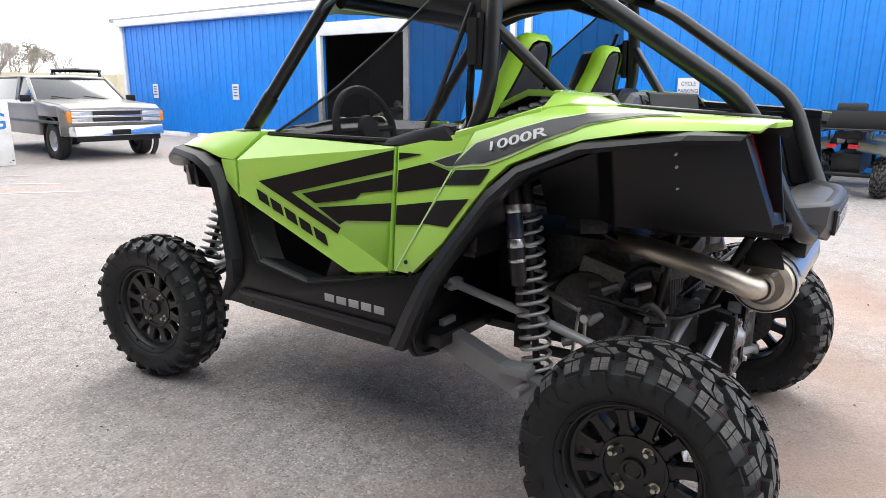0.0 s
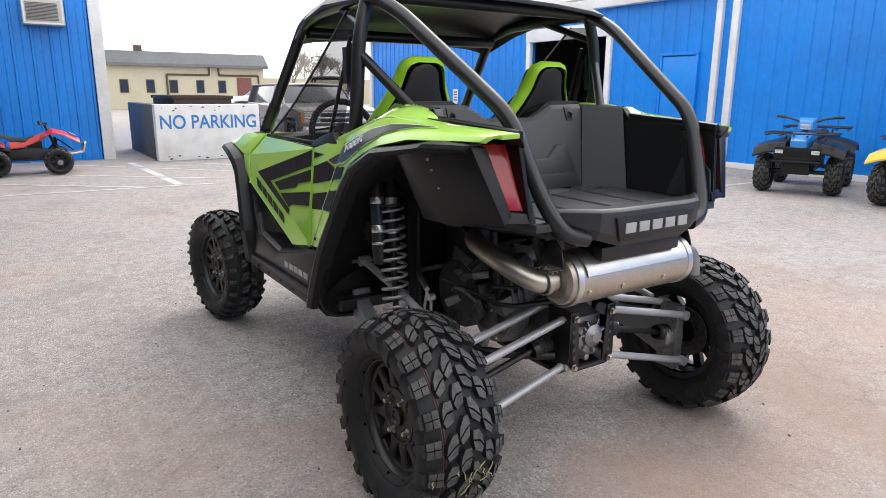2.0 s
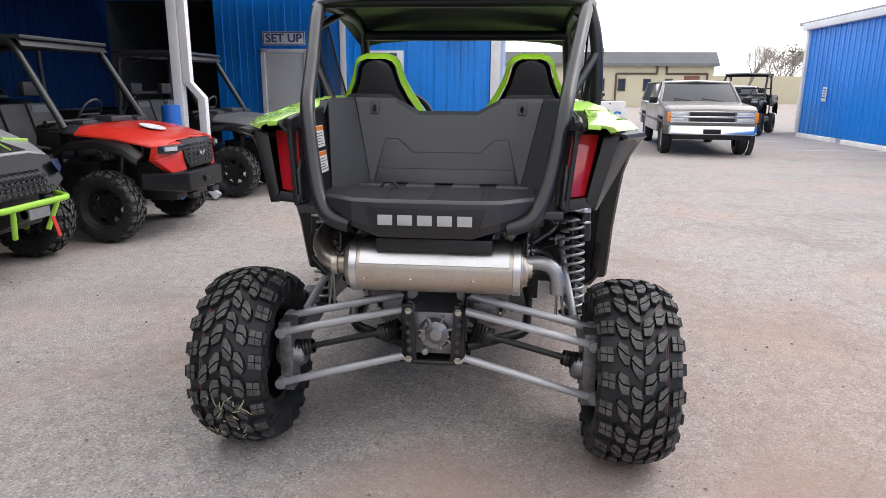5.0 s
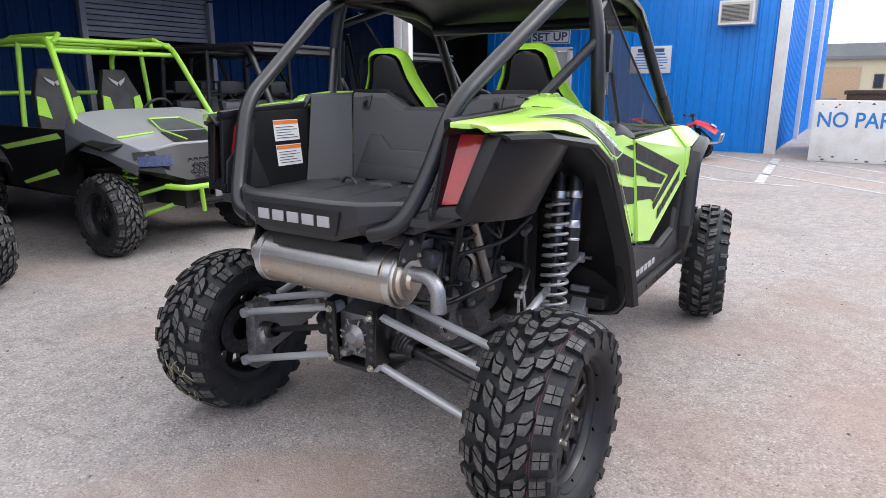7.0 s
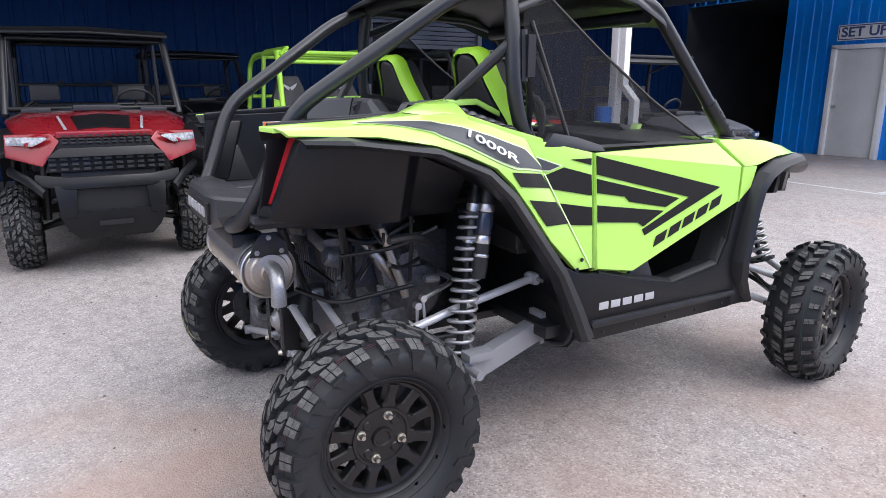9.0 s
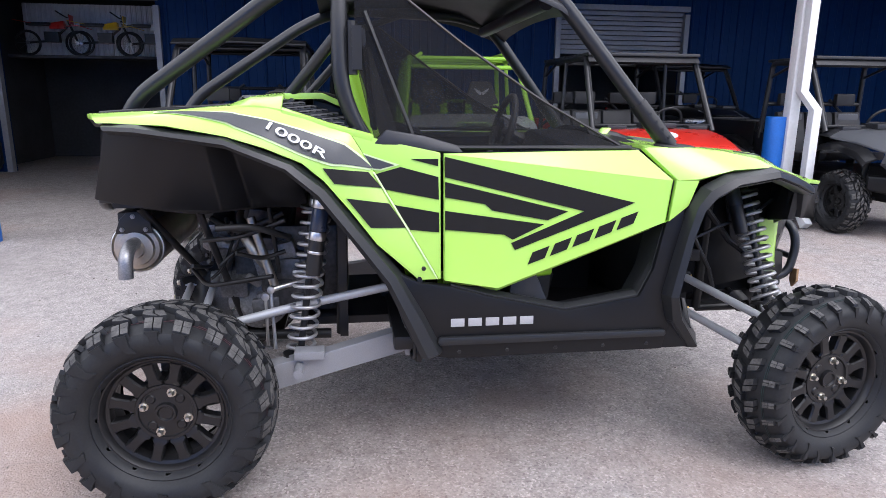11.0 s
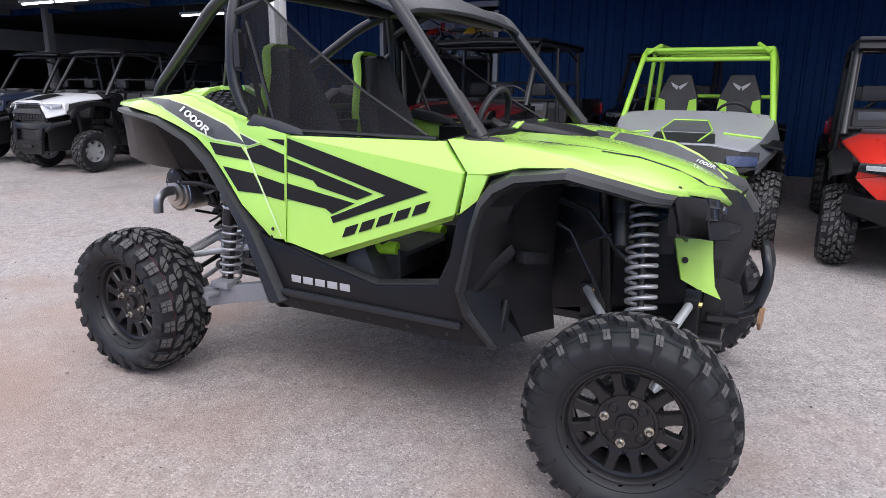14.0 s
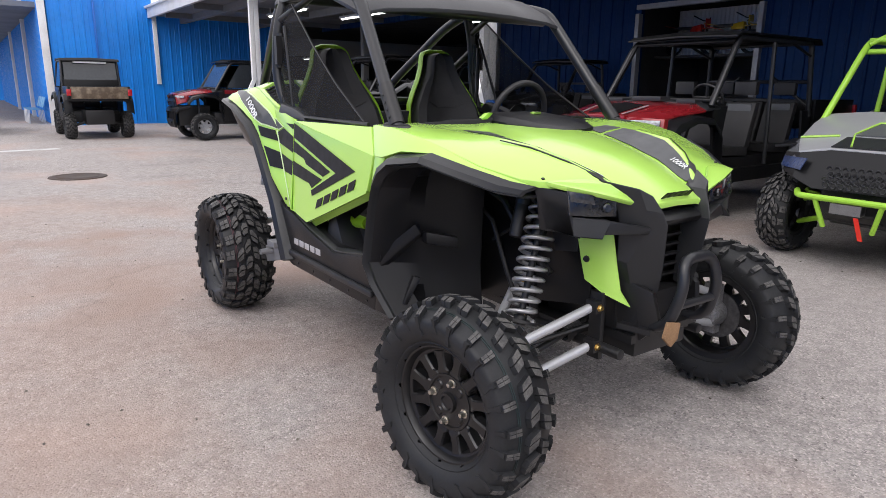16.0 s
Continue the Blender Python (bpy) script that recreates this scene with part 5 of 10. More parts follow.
both("reflector_tab", Shape().prism([(0.650, 0.790, 0.585), (0.668, 0.790, 0.585), (0.668, 0.790, 0.612), (0.650, 0.790, 0.612)], (0, -0.003, 0)), SILVER_INK, hero)
# tail lamps, set back inside a raised surround
s = Shape().prism([(0.555, -0.075, 1.205), (0.440, -0.145, 1.210), (0.405, -0.222, 0.975), (0.480, -0.19, 0.960), (0.550, -0.10, 1.02)], (0, 0.08, 0.0))
both("lamp_housing", s, BLACK_PL, hero, bevel=0.010)
s = Shape().prism([(0.545, -0.108, 1.196), (0.456, -0.150, 1.198), (0.424, -0.220, 1.000), (0.500, -0.192, 1.006)], (0, 0.03, 0.0))
both("tail_lamp", s, TAIL_RED, hero, "red tail lamp", bevel=0.004)
s = Shape().prism([(0.522, -0.206, 1.006), (0.424, -0.236, 0.996), (0.424, -0.242, 0.966), (0.530, -0.226, 0.975)], (0.0, 0.06, 0))
both("tail_lamp_surround", s, BLACK_PL, hero, bevel=0.005)

# cargo bed
s = Shape()
bf = part("bed_floor", s.box((0, 0.03, 0.950), (0.86, 0.56, 0.025)), DARK_PL, hero, "ribbed black bed floor", bevel=0.004)
for x, w in ((-0.27, 0.17), (-0.09, 0.15), (0.09, 0.15), (0.27, 0.17)):
    part("rib", Shape().box((x, -0.02, 0.965), (w, 0.40, 0.007), taper=(0.94, 0.97)), DARK_PL, bf, bevel=0.002)
    part("rib", Shape().box((x, 0.235, 0.967), (w * 0.8, 0.07, 0.012), taper=(0.85, 0.8)), DARK_PL, bf, bevel=0.002)
part("tie_down_hook", Shape().tube([(-0.235, 0.155, 0.966), (-0.215, 0.155, 0.990), (-0.185, 0.155, 0.990), (-0.165, 0.155, 0.966)], 0.005, 8, 0.01), MATTE_BLACK, bf)


def back_wall(x, z, out=0.0):
    """The leaning front wall of the bed."""
    return (x, 0.300 + (z - 0.955) * 0.335 - out, z)


s = Shape()
cols = [(-0.302, -0.385, 1.296), (-0.215, -0.215, 1.293), (-0.115, -0.120, 1.243), (0.115, 0.120, 1.243), (0.215, 0.215, 1.293), (0.302, 0.385, 1.296)]
s.sheet([[back_wall(b + (a - b) * f, 0.955 + (z - 0.955) * f) for b, a, z in cols] for f in (0.0, 0.5, 0.96)] + [[(a, 0.425, z + 0.004) for b, a, z in cols]] + [[(a, 0.46, z) for b, a, z in cols]], (0, 0.02, -0.01))
wall = part("bed_bulkhead", s, BED_GREY, hero, "charcoal bed bulkhead", bevel=0.002, smooth=10)
low = [(-0.292, 0.968), (0.292, 0.968), (0.250, 1.136), (0.195, 1.136), (0.135, 1.084), (-0.135, 1.084), (-0.195, 1.136), (-0.250, 1.136)]
part("bulkhead_panel", Shape().prism([back_wall(x, z, 0.013) for x, z in low], (0, 0.02, 0.004)), DARK_PL, hero, bevel=0.005)
part("bulkhead_step", Shape().prism([back_wall(x, z, 0.022) for x, z in ((-0.286, 0.968), (0.286, 0.968), (0.272, 1.022), (-0.272, 1.022))], (0, 0.02, 0.004)), DARK_PL, hero, bevel=0.005)
s = Shape()
for x in (-0.300, 0.300):
    s.prism([back_wall(x - 0.020, 1.288, 0.006), back_wall(x + 0.020, 1.288, 0.006), back_wall(x + 0.017, 1.235, 0.006), back_wall(x - 0.017, 1.235, 0.006)], (0, 0.012, 0.0))
parts("latch_plate", s, DARK_PL, wall, bevel=0.002)
s = Shape()
for x in (-0.300, 0.300):
    s.tube([back_wall(x, 1.270, 0.010), back_wall(x, 1.262, 0.020), back_wall(x, 1.246, 0.012)], [0.004, 0.007, 0.005], 8)
parts("latch", s, MATTE_BLACK, wall)
# broad slanting corner between the bulkhead and the side
s = Shape().sheet([[(0.428, 0.165, 0.955), (0.302, 0.300, 0.955)], [(0.450, 0.235, 1.288), (0.385, 0.409, 1.292)], [(0.456, 0.240, 1.296), (0.392, 0.420, 1.300)], [(0.482, 0.240, 1.290), (0.465, 0.440, 1.298)]], (0.012, 0.012, -0.004))
s.prism([(0.450, 0.236, 1.290), (0.482, 0.236, 1.288), (0.484, 0.200, 1.242), (0.458, 0.200, 1.242)], (0, 0.014, 0.004))
both("bed_corner", s, BED_GREY, hero, "charcoal corner of the bed", bevel=0.003, smooth=10)


def side_wall(y, z, out=0.0):
    """The side wall of the bed on the right; out goes towards the bed."""
    return (0.430 + 0.111 * (z - 0.955) - out, y, z)


s = Shape().sheet([[side_wall(0.20, 0.955), side_wall(-0.24, 0.960)], [side_wall(0.245, 1.242), side_wall(-0.20, 1.230)]], (0.015, 0, 0))
side = both("bed_side", s, BLACK_PL, hero, "black bed side wall", bevel=0.003, smooth=12)
s = Shape().prism([side_wall(y, z, 0.012) for y, z in ((-0.035, 0.963), (-0.235, 0.966), (-0.215, 1.070), (-0.175, 1.105), (-0.085, 1.112))], (0.012, 0, 0))
both("bed_side_bulge", s, FLARE_PL, hero, bevel=0.008)
s = Shape().prism([side_wall(y, z, 0.006) for y, z in ((-0.150, 1.135), (-0.095, 1.138), (-0.085, 1.155), (-0.145, 1.155))], (0.006, 0, 0))
both("bed_slot", s, CAST_DARK, hero, "small metal catch", bevel=0.002)
s = Shape().loft([[(x - 0.012, y, z - 0.02), (x - 0.012, y, z + 0.006), (x + 0.004, y, z + 0.010), (x + 0.014, y, z + 0.004), (x + 0.016, y, z - 0.02)] for x, y, z in ((0.474, 0.215, 1.260), (0.474, 0.12, 1.253), (0.474, -0.08, 1.242), (0.466, -0.205, 1.232))], True, True)
both("bed_rail", s, BLACK_PL, hero, "black rail along the bed side", bevel=0.004)
# humps between the bed and the seats
s = Shape().loft([[(0.20, 0.46, 1.20), (0.20, 0.47, 1.285), (0.25, 0.47, 1.315), (0.42, 0.47, 1.315), (0.46, 0.47, 1.285), (0.46, 0.46, 1.20)], [(0.20, 0.62, 1.18), (0.20, 0.60, 1.25), (0.25, 0.59, 1.285), (0.42, 0.59, 1.285), (0.46, 0.60, 1.25), (0.46, 0.62, 1.18)]], True, True)
both("engine_cover", s, BLACK_PL, hero, bevel=0.008)
# warning labels on the side wall
def label_piece(y0, y1, z0, z1, out):
    return Shape().prism([(-x, y, z) for x, y, z in (side_wall(y0, z0, out), side_wall(y1, z0, out), side_wall(y1, z1, out), side_wall(y0, z1, out))], (-0.002, 0, 0))


for z in (1.122, 1.029):
    q = part("warning_label", label_piece(0.028, 0.156, z, z + 0.078, 0.0025), PAPER, hero, "white and orange warning label")
    part("label_header", label_piece(0.030, 0.154, z + 0.062, z + 0.076, 0.004), ORANGE, q, "orange header")
    bw = Shape()
    for k in range(5):
        bw.plus(label_piece(0.038, 0.146 - 0.018 * (k % 3), z + 0.010 + k * 0.010, z + 0.0125 + k * 0.010, 0.004))
    part("label_writing", bw, DECAL_GREY, q)

# rear bumper beam
rows = []
for x, yr, zl in ((-0.342, -0.236, 0.934), (-0.235, -0.318, 0.905), (-0.15, -0.334, 0.880), (0.15, -0.334, 0.880), (0.235, -0.318, 0.905), (0.342, -0.236, 0.934)):
    rows.append([(x, -0.17, 0.978), (x * 0.99, yr + 0.035, 0.990), (x * 0.99, yr + 0.012, 1.004), (x, yr - 0.004, 0.994), (x, yr, zl + 0.03), (x * 0.98, yr + 0.014, zl), (x * 0.98, -0.20, zl + 0.01)])
part("bumper", Shape().loft(rows, True, True), DARK_PL, hero, "black plastic rear bumper", bevel=0.004, smooth=16)
s = Shape().prism([(0.185, -0.341, 0.976), (0.165, -0.339, 0.900), (-0.165, -0.339, 0.900), (-0.185, -0.341, 0.976)], (0, 0.012, 0))
part("bumper_plate", s, MATTE_BLACK, hero, bevel=0.003)
s = Shape()
for i in range(5):
    x0 = -0.155 + i * 0.062
    s.box((x0 + 0.031, -0.342, 0.941), (0.046, 0.005, 0.032))
part("maker_mark", s, SILVER_INK, hero, "silver maker's mark in plain blocks", bevel=0.001)

# roll cage
s = Shape()
s.tube([(0.555, 0.56, 1.685), (0.53, 0.40, 1.625), (0.455, 0.03, 1.372), (0.430, -0.115, 1.272), (0.392, -0.190, 1.08), (0.360, -0.240, 0.975), (0.322, -0.268, 0.924), (0.25, -0.28, 0.908)], 0.0255, 14, 0.09)
both("cage_rear_tube", s, TUBE_BLACK, hero, "black roll-cage tube", smooth=60)
s = Shape().tube([(0.555, 0.57, 1.69), (0.598, 0.562, 1.55), (0.612, 0.56, 1.34), (0.604, 0.595, 1.23), (0.592, 0.640, 1.155)], 0.0255, 14, 0.08)
both("cage_main_hoop", s, TUBE_BLACK, hero, smooth=60)
s = Shape().tube([(0.612, 1.738, 1.055), (0.541, 1.335, 1.550), (0.532, 1.262, 1.632), (0.535, 1.10, 1.672), (0.555, 0.57, 1.69)], 0.0255, 14, 0.045)
both("cage_front_pillar", s, TUBE_BLACK, hero, smooth=60)
s = Shape().tube([(0.600, 1.672, 1.137), (0.580, 1.556, 1.278)], 0.030, 14)
for u in (0.2, 0.4, 0.6, 0.8):
    hexbolt(s, (0.628 - 0.020 * u, 1.672 - 0.11 * u + 0.006, 1.142 + 0.13 * u), (1, 0, 0.1), 0.006, 0.004)
both("cage_joint", s, MATTE_BLACK, hero, "bolted sleeve joint")
s = Shape().tube([(-0.555, 0.57, 1.69), (0.555, 0.57, 1.69)], 0.0255, 14).tube([(-0.52, 1.24, 1.602), (0.52, 1.24, 1.602)], 0.0255, 14).tube([(-0.60, 0.56, 1.20), (0.60, 0.56, 1.20)], 0.022, 12)
parts("cage_crossbar", s, TUBE_BLACK, hero, smooth=60)
s = Shape().tube([(0.605, 0.565, 1.49), (0.466, 0.373, 1.272)], 0.019, 10).tube([(0.59, 0.57, 1.58), (0.535, 0.85, 1.675)], 0.016, 10)
both("cage_brace", s, TUBE_BLACK, hero, smooth=60)
s = Shape().tube([(0.60, 0.60, 1.52), (0.61, 0.60, 1.36)], 0.016, 8).box((0.62, 0.615, 1.44), (0.03, 0.03, 0.13)).tube([(0.60, 0.63, 1.5), (0.57, 0.66, 1.25), (0.52, 0.68, 1.08)], 0.012, 6)
both("belt_reel", s, MATTE_BLACK, hero, "black seat-belt reel and strap")

# roof
s = Shape()
RX = [-0.585, -0.555, -0.48, -0.25, 0.0, 0.25, 0.48, 0.555, 0.585]
def roof_row(y, z, drop, w=1.0):
    return [(x * w, y, z - (drop if abs(x) > 0.57 else drop * 0.35 if abs(x) > 0.54 else 0) + 0.022 * (1 - (x / 0.5) ** 2 if abs(x) < 0.5 else 0)) for x in RX]
s.sheet([roof_row(0.46, 1.690, 0.03, 0.97), roof_row(0.52, 1.720, 0.045), roof_row(0.92, 1.735, 0.05), roof_row(1.12, 1.70, 0.055), roof_row(1.28, 1.635, 0.05, 0.97), roof_row(1.345, 1.585, 0.035, 0.93)], (0, 0, -0.016))
part("roof", s, DARK_PL, hero, "charcoal moulded roof", bevel=0.002, smooth=20)

# cabin: floor, firewall, tunnel, dash
s = Shape().box((0, 1.22, 0.47), (1.26, 1.0, 0.05)).box((0, 1.70, 0.72), (1.10, 0.05, 0.55)).box((0, 0.66, 0.965), (1.10, 0.05, 0.37)).box((0, 0.735, 0.775), (1.10, 0.19, 0.03)).box((0, 0.808, 0.60), (1.02, 0.03, 0.33)).box((0, 1.15, 0.60), (0.24, 0.9, 0.24))
parts("floor_pan", s, MATTE_BLACK, hero, bevel=0.01)
s = Shape().loft([[(-0.60, 1.45, 1.03), (-0.60, 1.48, 1.12), (-0.60, 1.62, 1.13), (-0.60, 1.66, 1.0)], [(-0.30, 1.38, 1.05), (-0.30, 1.42, 1.15), (-0.30, 1.62, 1.155), (-0.30, 1.66, 1.0)], [(0.0, 1.36, 1.0), (0.0, 1.42, 1.13), (0.0, 1.62, 1.16), (0.0, 1.66, 1.0)], [(0.30, 1.38, 1.05), (0.30, 1.42, 1.12), (0.30, 1.62, 1.155), (0.30, 1.66, 1.0)], [(0.60, 1.45, 1.03), (0.60, 1.48, 1.12), (0.60, 1.62, 1.13), (0.60, 1.66, 1.0)]], True, True)
part("dashboard", s, BLACK_PL, hero, bevel=0.012)
sw = part("steering_wheel", Shape().tube([Vector((-0.33 + 0.165 * math.cos(a), 1.30 + 0.045 * math.sin(a), 1.145 + 0.155 * math.sin(a))) for a in (2 * math.pi * i / 28 for i in range(28))], 0.016, 10, closed=True), SEAT_BLACK, hero, "black steering wheel")
s = Shape().tube([(-0.33, 1.30, 1.145), (-0.33, 1.48, 1.06)], 0.028, 10).tube([(-0.49, 1.30, 1.145), (-0.17, 1.30, 1.145)], 0.014, 8).tube([(-0.33, 1.265, 1.02), (-0.33, 1.30, 1.145)], 0.014, 8)
s.lathe([(0, 0.02), (0.05, 0.015), (0.06, 0)], pose(-0.33, 1.29, 1.145, 75), 16)
part("hub", s, MATTE_BLACK, sw)


def bucket_seat(x):
    t = part("seat", Shape().loft([[(x - 0.20, 0.84, 0.66), (x - 0.14, 0.84, 0.64), (x + 0.14, 0.84, 0.64), (x + 0.20, 0.84, 0.66), (x + 0.19, 0.84, 0.52), (x - 0.19, 0.84, 0.52)], [(x - 0.21, 1.10, 0.70), (x - 0.15, 1.10, 0.66), (x + 0.15, 1.10, 0.66), (x + 0.21, 1.10, 0.70), (x + 0.19, 1.10, 0.53), (x - 0.19, 1.10, 0.53)], [(x - 0.19, 1.30, 0.70), (x - 0.15, 1.31, 0.68), (x + 0.15, 1.31, 0.68), (x + 0.19, 1.30, 0.70), (x + 0.18, 1.30, 0.57), (x - 0.18, 1.30, 0.57)]], True, True), SEAT_BLACK, hero, "lime green and black bucket seat", bevel=0.02)
    s = Shape()
    for sg in (-1, 1):
        s.tube([(x + sg * 0.205, 0.88, 0.665), (x + sg * 0.215, 1.10, 0.695), (x + sg * 0.19, 1.29, 0.695)], [0.03, 0.038, 0.025], 10)
    parts("cushion_bolster", s, SEAT_LIME, t, "lime green cushion edge", smooth=60)
    # backrest: wide shoulders, a narrow rounded head; the lime shell shows round its edge from behind and from the side
    prof = [(0.215, 0.62), (0.232, 0.80), (0.243, 0.98), (0.240, 1.10), (0.222, 1.18), (0.182, 1.25), (0.140, 1.315), (0.112, 1.37), (0.100, 1.41), (0.092, 1.44), (0.076, 1.460), (0.044, 1.472)]

    def back_y(z):
        return 0.86 - (z - 0.62) * 0.30

    rows = []
    for f, dy in ((-1.0, -0.028), (-0.96, 0.03), (-0.80, 0.058), (-0.45, 0.018), (0.0, 0.008), (0.45, 0.018), (0.80, 0.058), (0.96, 0.03), (1.0, -0.028)):
        rows.append([(x + f * (hw - 0.014), back_y(z) + dy, z - 0.012) for hw, z in prof])
    part("backrest", Shape().sheet(rows, (0, -0.035, 0)), SEAT_BLACK, t, "black padded backrest", bevel=0.008, smooth=60)
    edge = [Vector((x - hw, back_y(z) - 0.030, z)) for hw, z in prof] + [Vector((x + hw, back_y(z) - 0.030, z)) for hw, z in reversed(prof)]
    s = Shape()
    rows = []
    for k, q in enumerate(edge):
        c = Vector((x, back_y(q.z), min(q.z, 1.36) - 0.10))
        d = (c - q)
        d.y = 0
        d.normalize()
        wide = 0.015
        rows.append([q - d * 0.006 + Vector((0, 0.020, 0)), q - d * 0.010 + Vector((0, 0.002, 0)), q - d * 0.006 - Vector((0, 0.024, 0)), q + d * wide - Vector((0, 0.038, 0)), q + d * wide - Vector((0, 0.018, 0)), q + d * 0.004 + Vector((0, 0.014, 0))])
    part("bolster", Shape().loft(rows, True, True), SEAT_LIME, t, "lime green shell edge", smooth=60)
    s = Shape().sheet([[(x + f * (hw - 0.03), back_y(z) - 0.062 - 0.012 * (1 - abs(f)), z - 0.02) for hw, z in prof[1:]] for f in (-1.0, -0.6, 0.0, 0.6, 1.0)], (0, 0.02, 0))
    part("back_cover", s, SEAT_BLACK, t, "black padded rear cover", bevel=0.004, smooth=50)
    for z in (1.20, 0.98):
        part("stitched_seam", Shape().tube([(x - 0.13, back_y(z) + 0.040, z), (x - 0.07, back_y(z) + 0.020, z - 0.03), (x + 0.07, back_y(z) + 0.020, z - 0.03), (x + 0.13, back_y(z) + 0.040, z)], 0.003, 6), MATTE_BLACK, t)


bucket_seat(-0.322)
bucket_seat(0.335)

# window nets
s = Shape().sheet([[(0.585, 0.61, 1.64), (0.61, 0.61, 1.40), (0.637, 0.67, 1.138)], [(0.578, 0.70, 1.645), (0.608, 0.74, 1.39), (0.637, 0.80, 1.136)], [(0.586, 0.80, 1.570), (0.610, 0.87, 1.36), (0.637, 0.98, 1.136)], [(0.598, 0.95, 1.458), (0.616, 1.06, 1.29), (0.636, 1.18, 1.136)], [(0.615, 1.20, 1.292), (0.624, 1.29, 1.21), (0.634, 1.38, 1.136)], [(0.632, 1.48, 1.142), (0.633, 1.50, 1.139), (0.633, 1.51, 1.136)]], (-0.0015, 0, 0))
both("window_net", s, NET, hero, "black mesh window net")
s = Shape().tube([(0.578, 0.70, 1.645), (0.586, 0.80, 1.570), (0.598, 0.95, 1.458), (0.615, 1.20, 1.292), (0.632, 1.48, 1.142)], 0.005, 6, 0.05).tube([(0.595, 0.64, 1.55), (0.63, 0.80, 1.14)], 0.008, 6).tube([(0.634, 0.70, 1.138), (0.637, 1.52, 1.135)], 0.008, 6)
both("net_strap", s, MATTE_BLACK, hero)

# sill, rail and cockpit coaming
s = Shape().prism([(0.665, y, z) for y, z in ((0.80, 0.455), (0.745, 0.57), (0.70, 0.71), (0.745, 0.735), (0.80, 0.705), (0.90, 0.690), (1.04, 0.650), (1.30, 0.592), (1.56, 0.632), (1.605, 0.73), (1.635, 0.885), (1.70, 0.94), (1.71, 0.66), (1.66, 0.435), (0.90, 0.435))], (0.035, 0, 0))
s.prism([(0.668, y, z) for y, z in ((1.62, 0.437), (1.765, 0.437), (1.70, 0.545), (1.67, 0.66), (1.62, 0.60))], (0.030, 0, 0))
both("sill", s, BLACK_PL, hero, "black plastic sill", bevel=0.010)
s = Shape().prism([(0.698, y, z) for y, z in ((0.868, 0.518), (0.858, 0.505), (0.868, 0.488), (1.655, 0.488), (1.665, 0.50), (1.655, 0.514))], (0.020, 0, 0))
both("sill_rail", s, FLARE_PL, hero, bevel=0.009)
LIP = [(0.905, 0.694), (1.04, 0.654), (1.30, 0.597), (1.555, 0.637), (1.600, 0.732), (1.630, 0.880)]
s = Shape().sheet([[(x, y + dy, z + dz) for y, z in LIP] for x, dy, dz in ((0.690, 0, 0.0), (0.668, 0, 0.012), (0.640, 0.0, 0.006), (0.560, 0, -0.02))], (0, 0, -0.012))
both("sill_lip", s, FLARE_PL, hero, bevel=0.003, smooth=15)
s = Shape().loft([[(0.50, y0, 0.55), (0.64, y0, 0.55), (0.63, y1, z), (0.52, y1, z)] for y0, y1, z in ((1.10, 1.13, 0.70), (1.16, 1.17, 0.745), (1.22, 1.20, 0.73), (1.32, 1.26, 0.60))], True, True)
both("footwell_step", s, DARK_PL, hero, bevel=0.008)
s = Shape()
for y in (0.935, 1.10, 1.27, 1.44, 1.60):
    hexbolt(s, (0.7005, y, 0.460), (1, 0, 0), 0.006, 0.003)
parts("sill_bolt", s, MATTE_BLACK, hero)
parts("sill_bolt", s.mirrored(), MATTE_BLACK, hero)
s = Shape()
for i in range(5):
    y0 = 0.905 + i * 0.059
    s.prism([(0.7005, y0, 0.550), (0.7005, y0 + 0.046, 0.550), (0.7005, y0 + 0.046, 0.578), (0.7005, y0, 0.578)], (0.003, 0, 0))
both("sill_mark", s, SILVER_INK, hero, "silver maker's mark in plain blocks", bevel=0.001)
s = Shape().loft([[(0.60, 0.64, 1.14), (0.655, 0.66, 1.15), (0.655, 0.70, 1.195), (0.60, 0.70, 1.19)], [(0.58, 0.80, 1.12), (0.655, 0.80, 1.13), (0.645, 0.82, 1.175), (0.59, 0.82, 1.17)], [(0.59, 0.95, 1.11), (0.65, 0.95, 1.12), (0.64, 0.93, 1.145), (0.59, 0.93, 1.14)]], True, True)
both("door_latch_cover", s, DARK_PL, hero, bevel=0.008)
s = Shape().sheet([[(0.655, 0.885, 1.122), (0.645, 1.20, 1.128), (0.632, 1.54, 1.130)], [(0.56, 0.885, 1.10), (0.56, 1.20, 1.10), (0.56, 1.54, 1.11)], [(0.555, 0.885, 0.72), (0.555, 1.20, 0.70), (0.555, 1.54, 0.9)]], (0.0, 0, -0.012))
both("door_inner", s, BLACK_PL, hero)

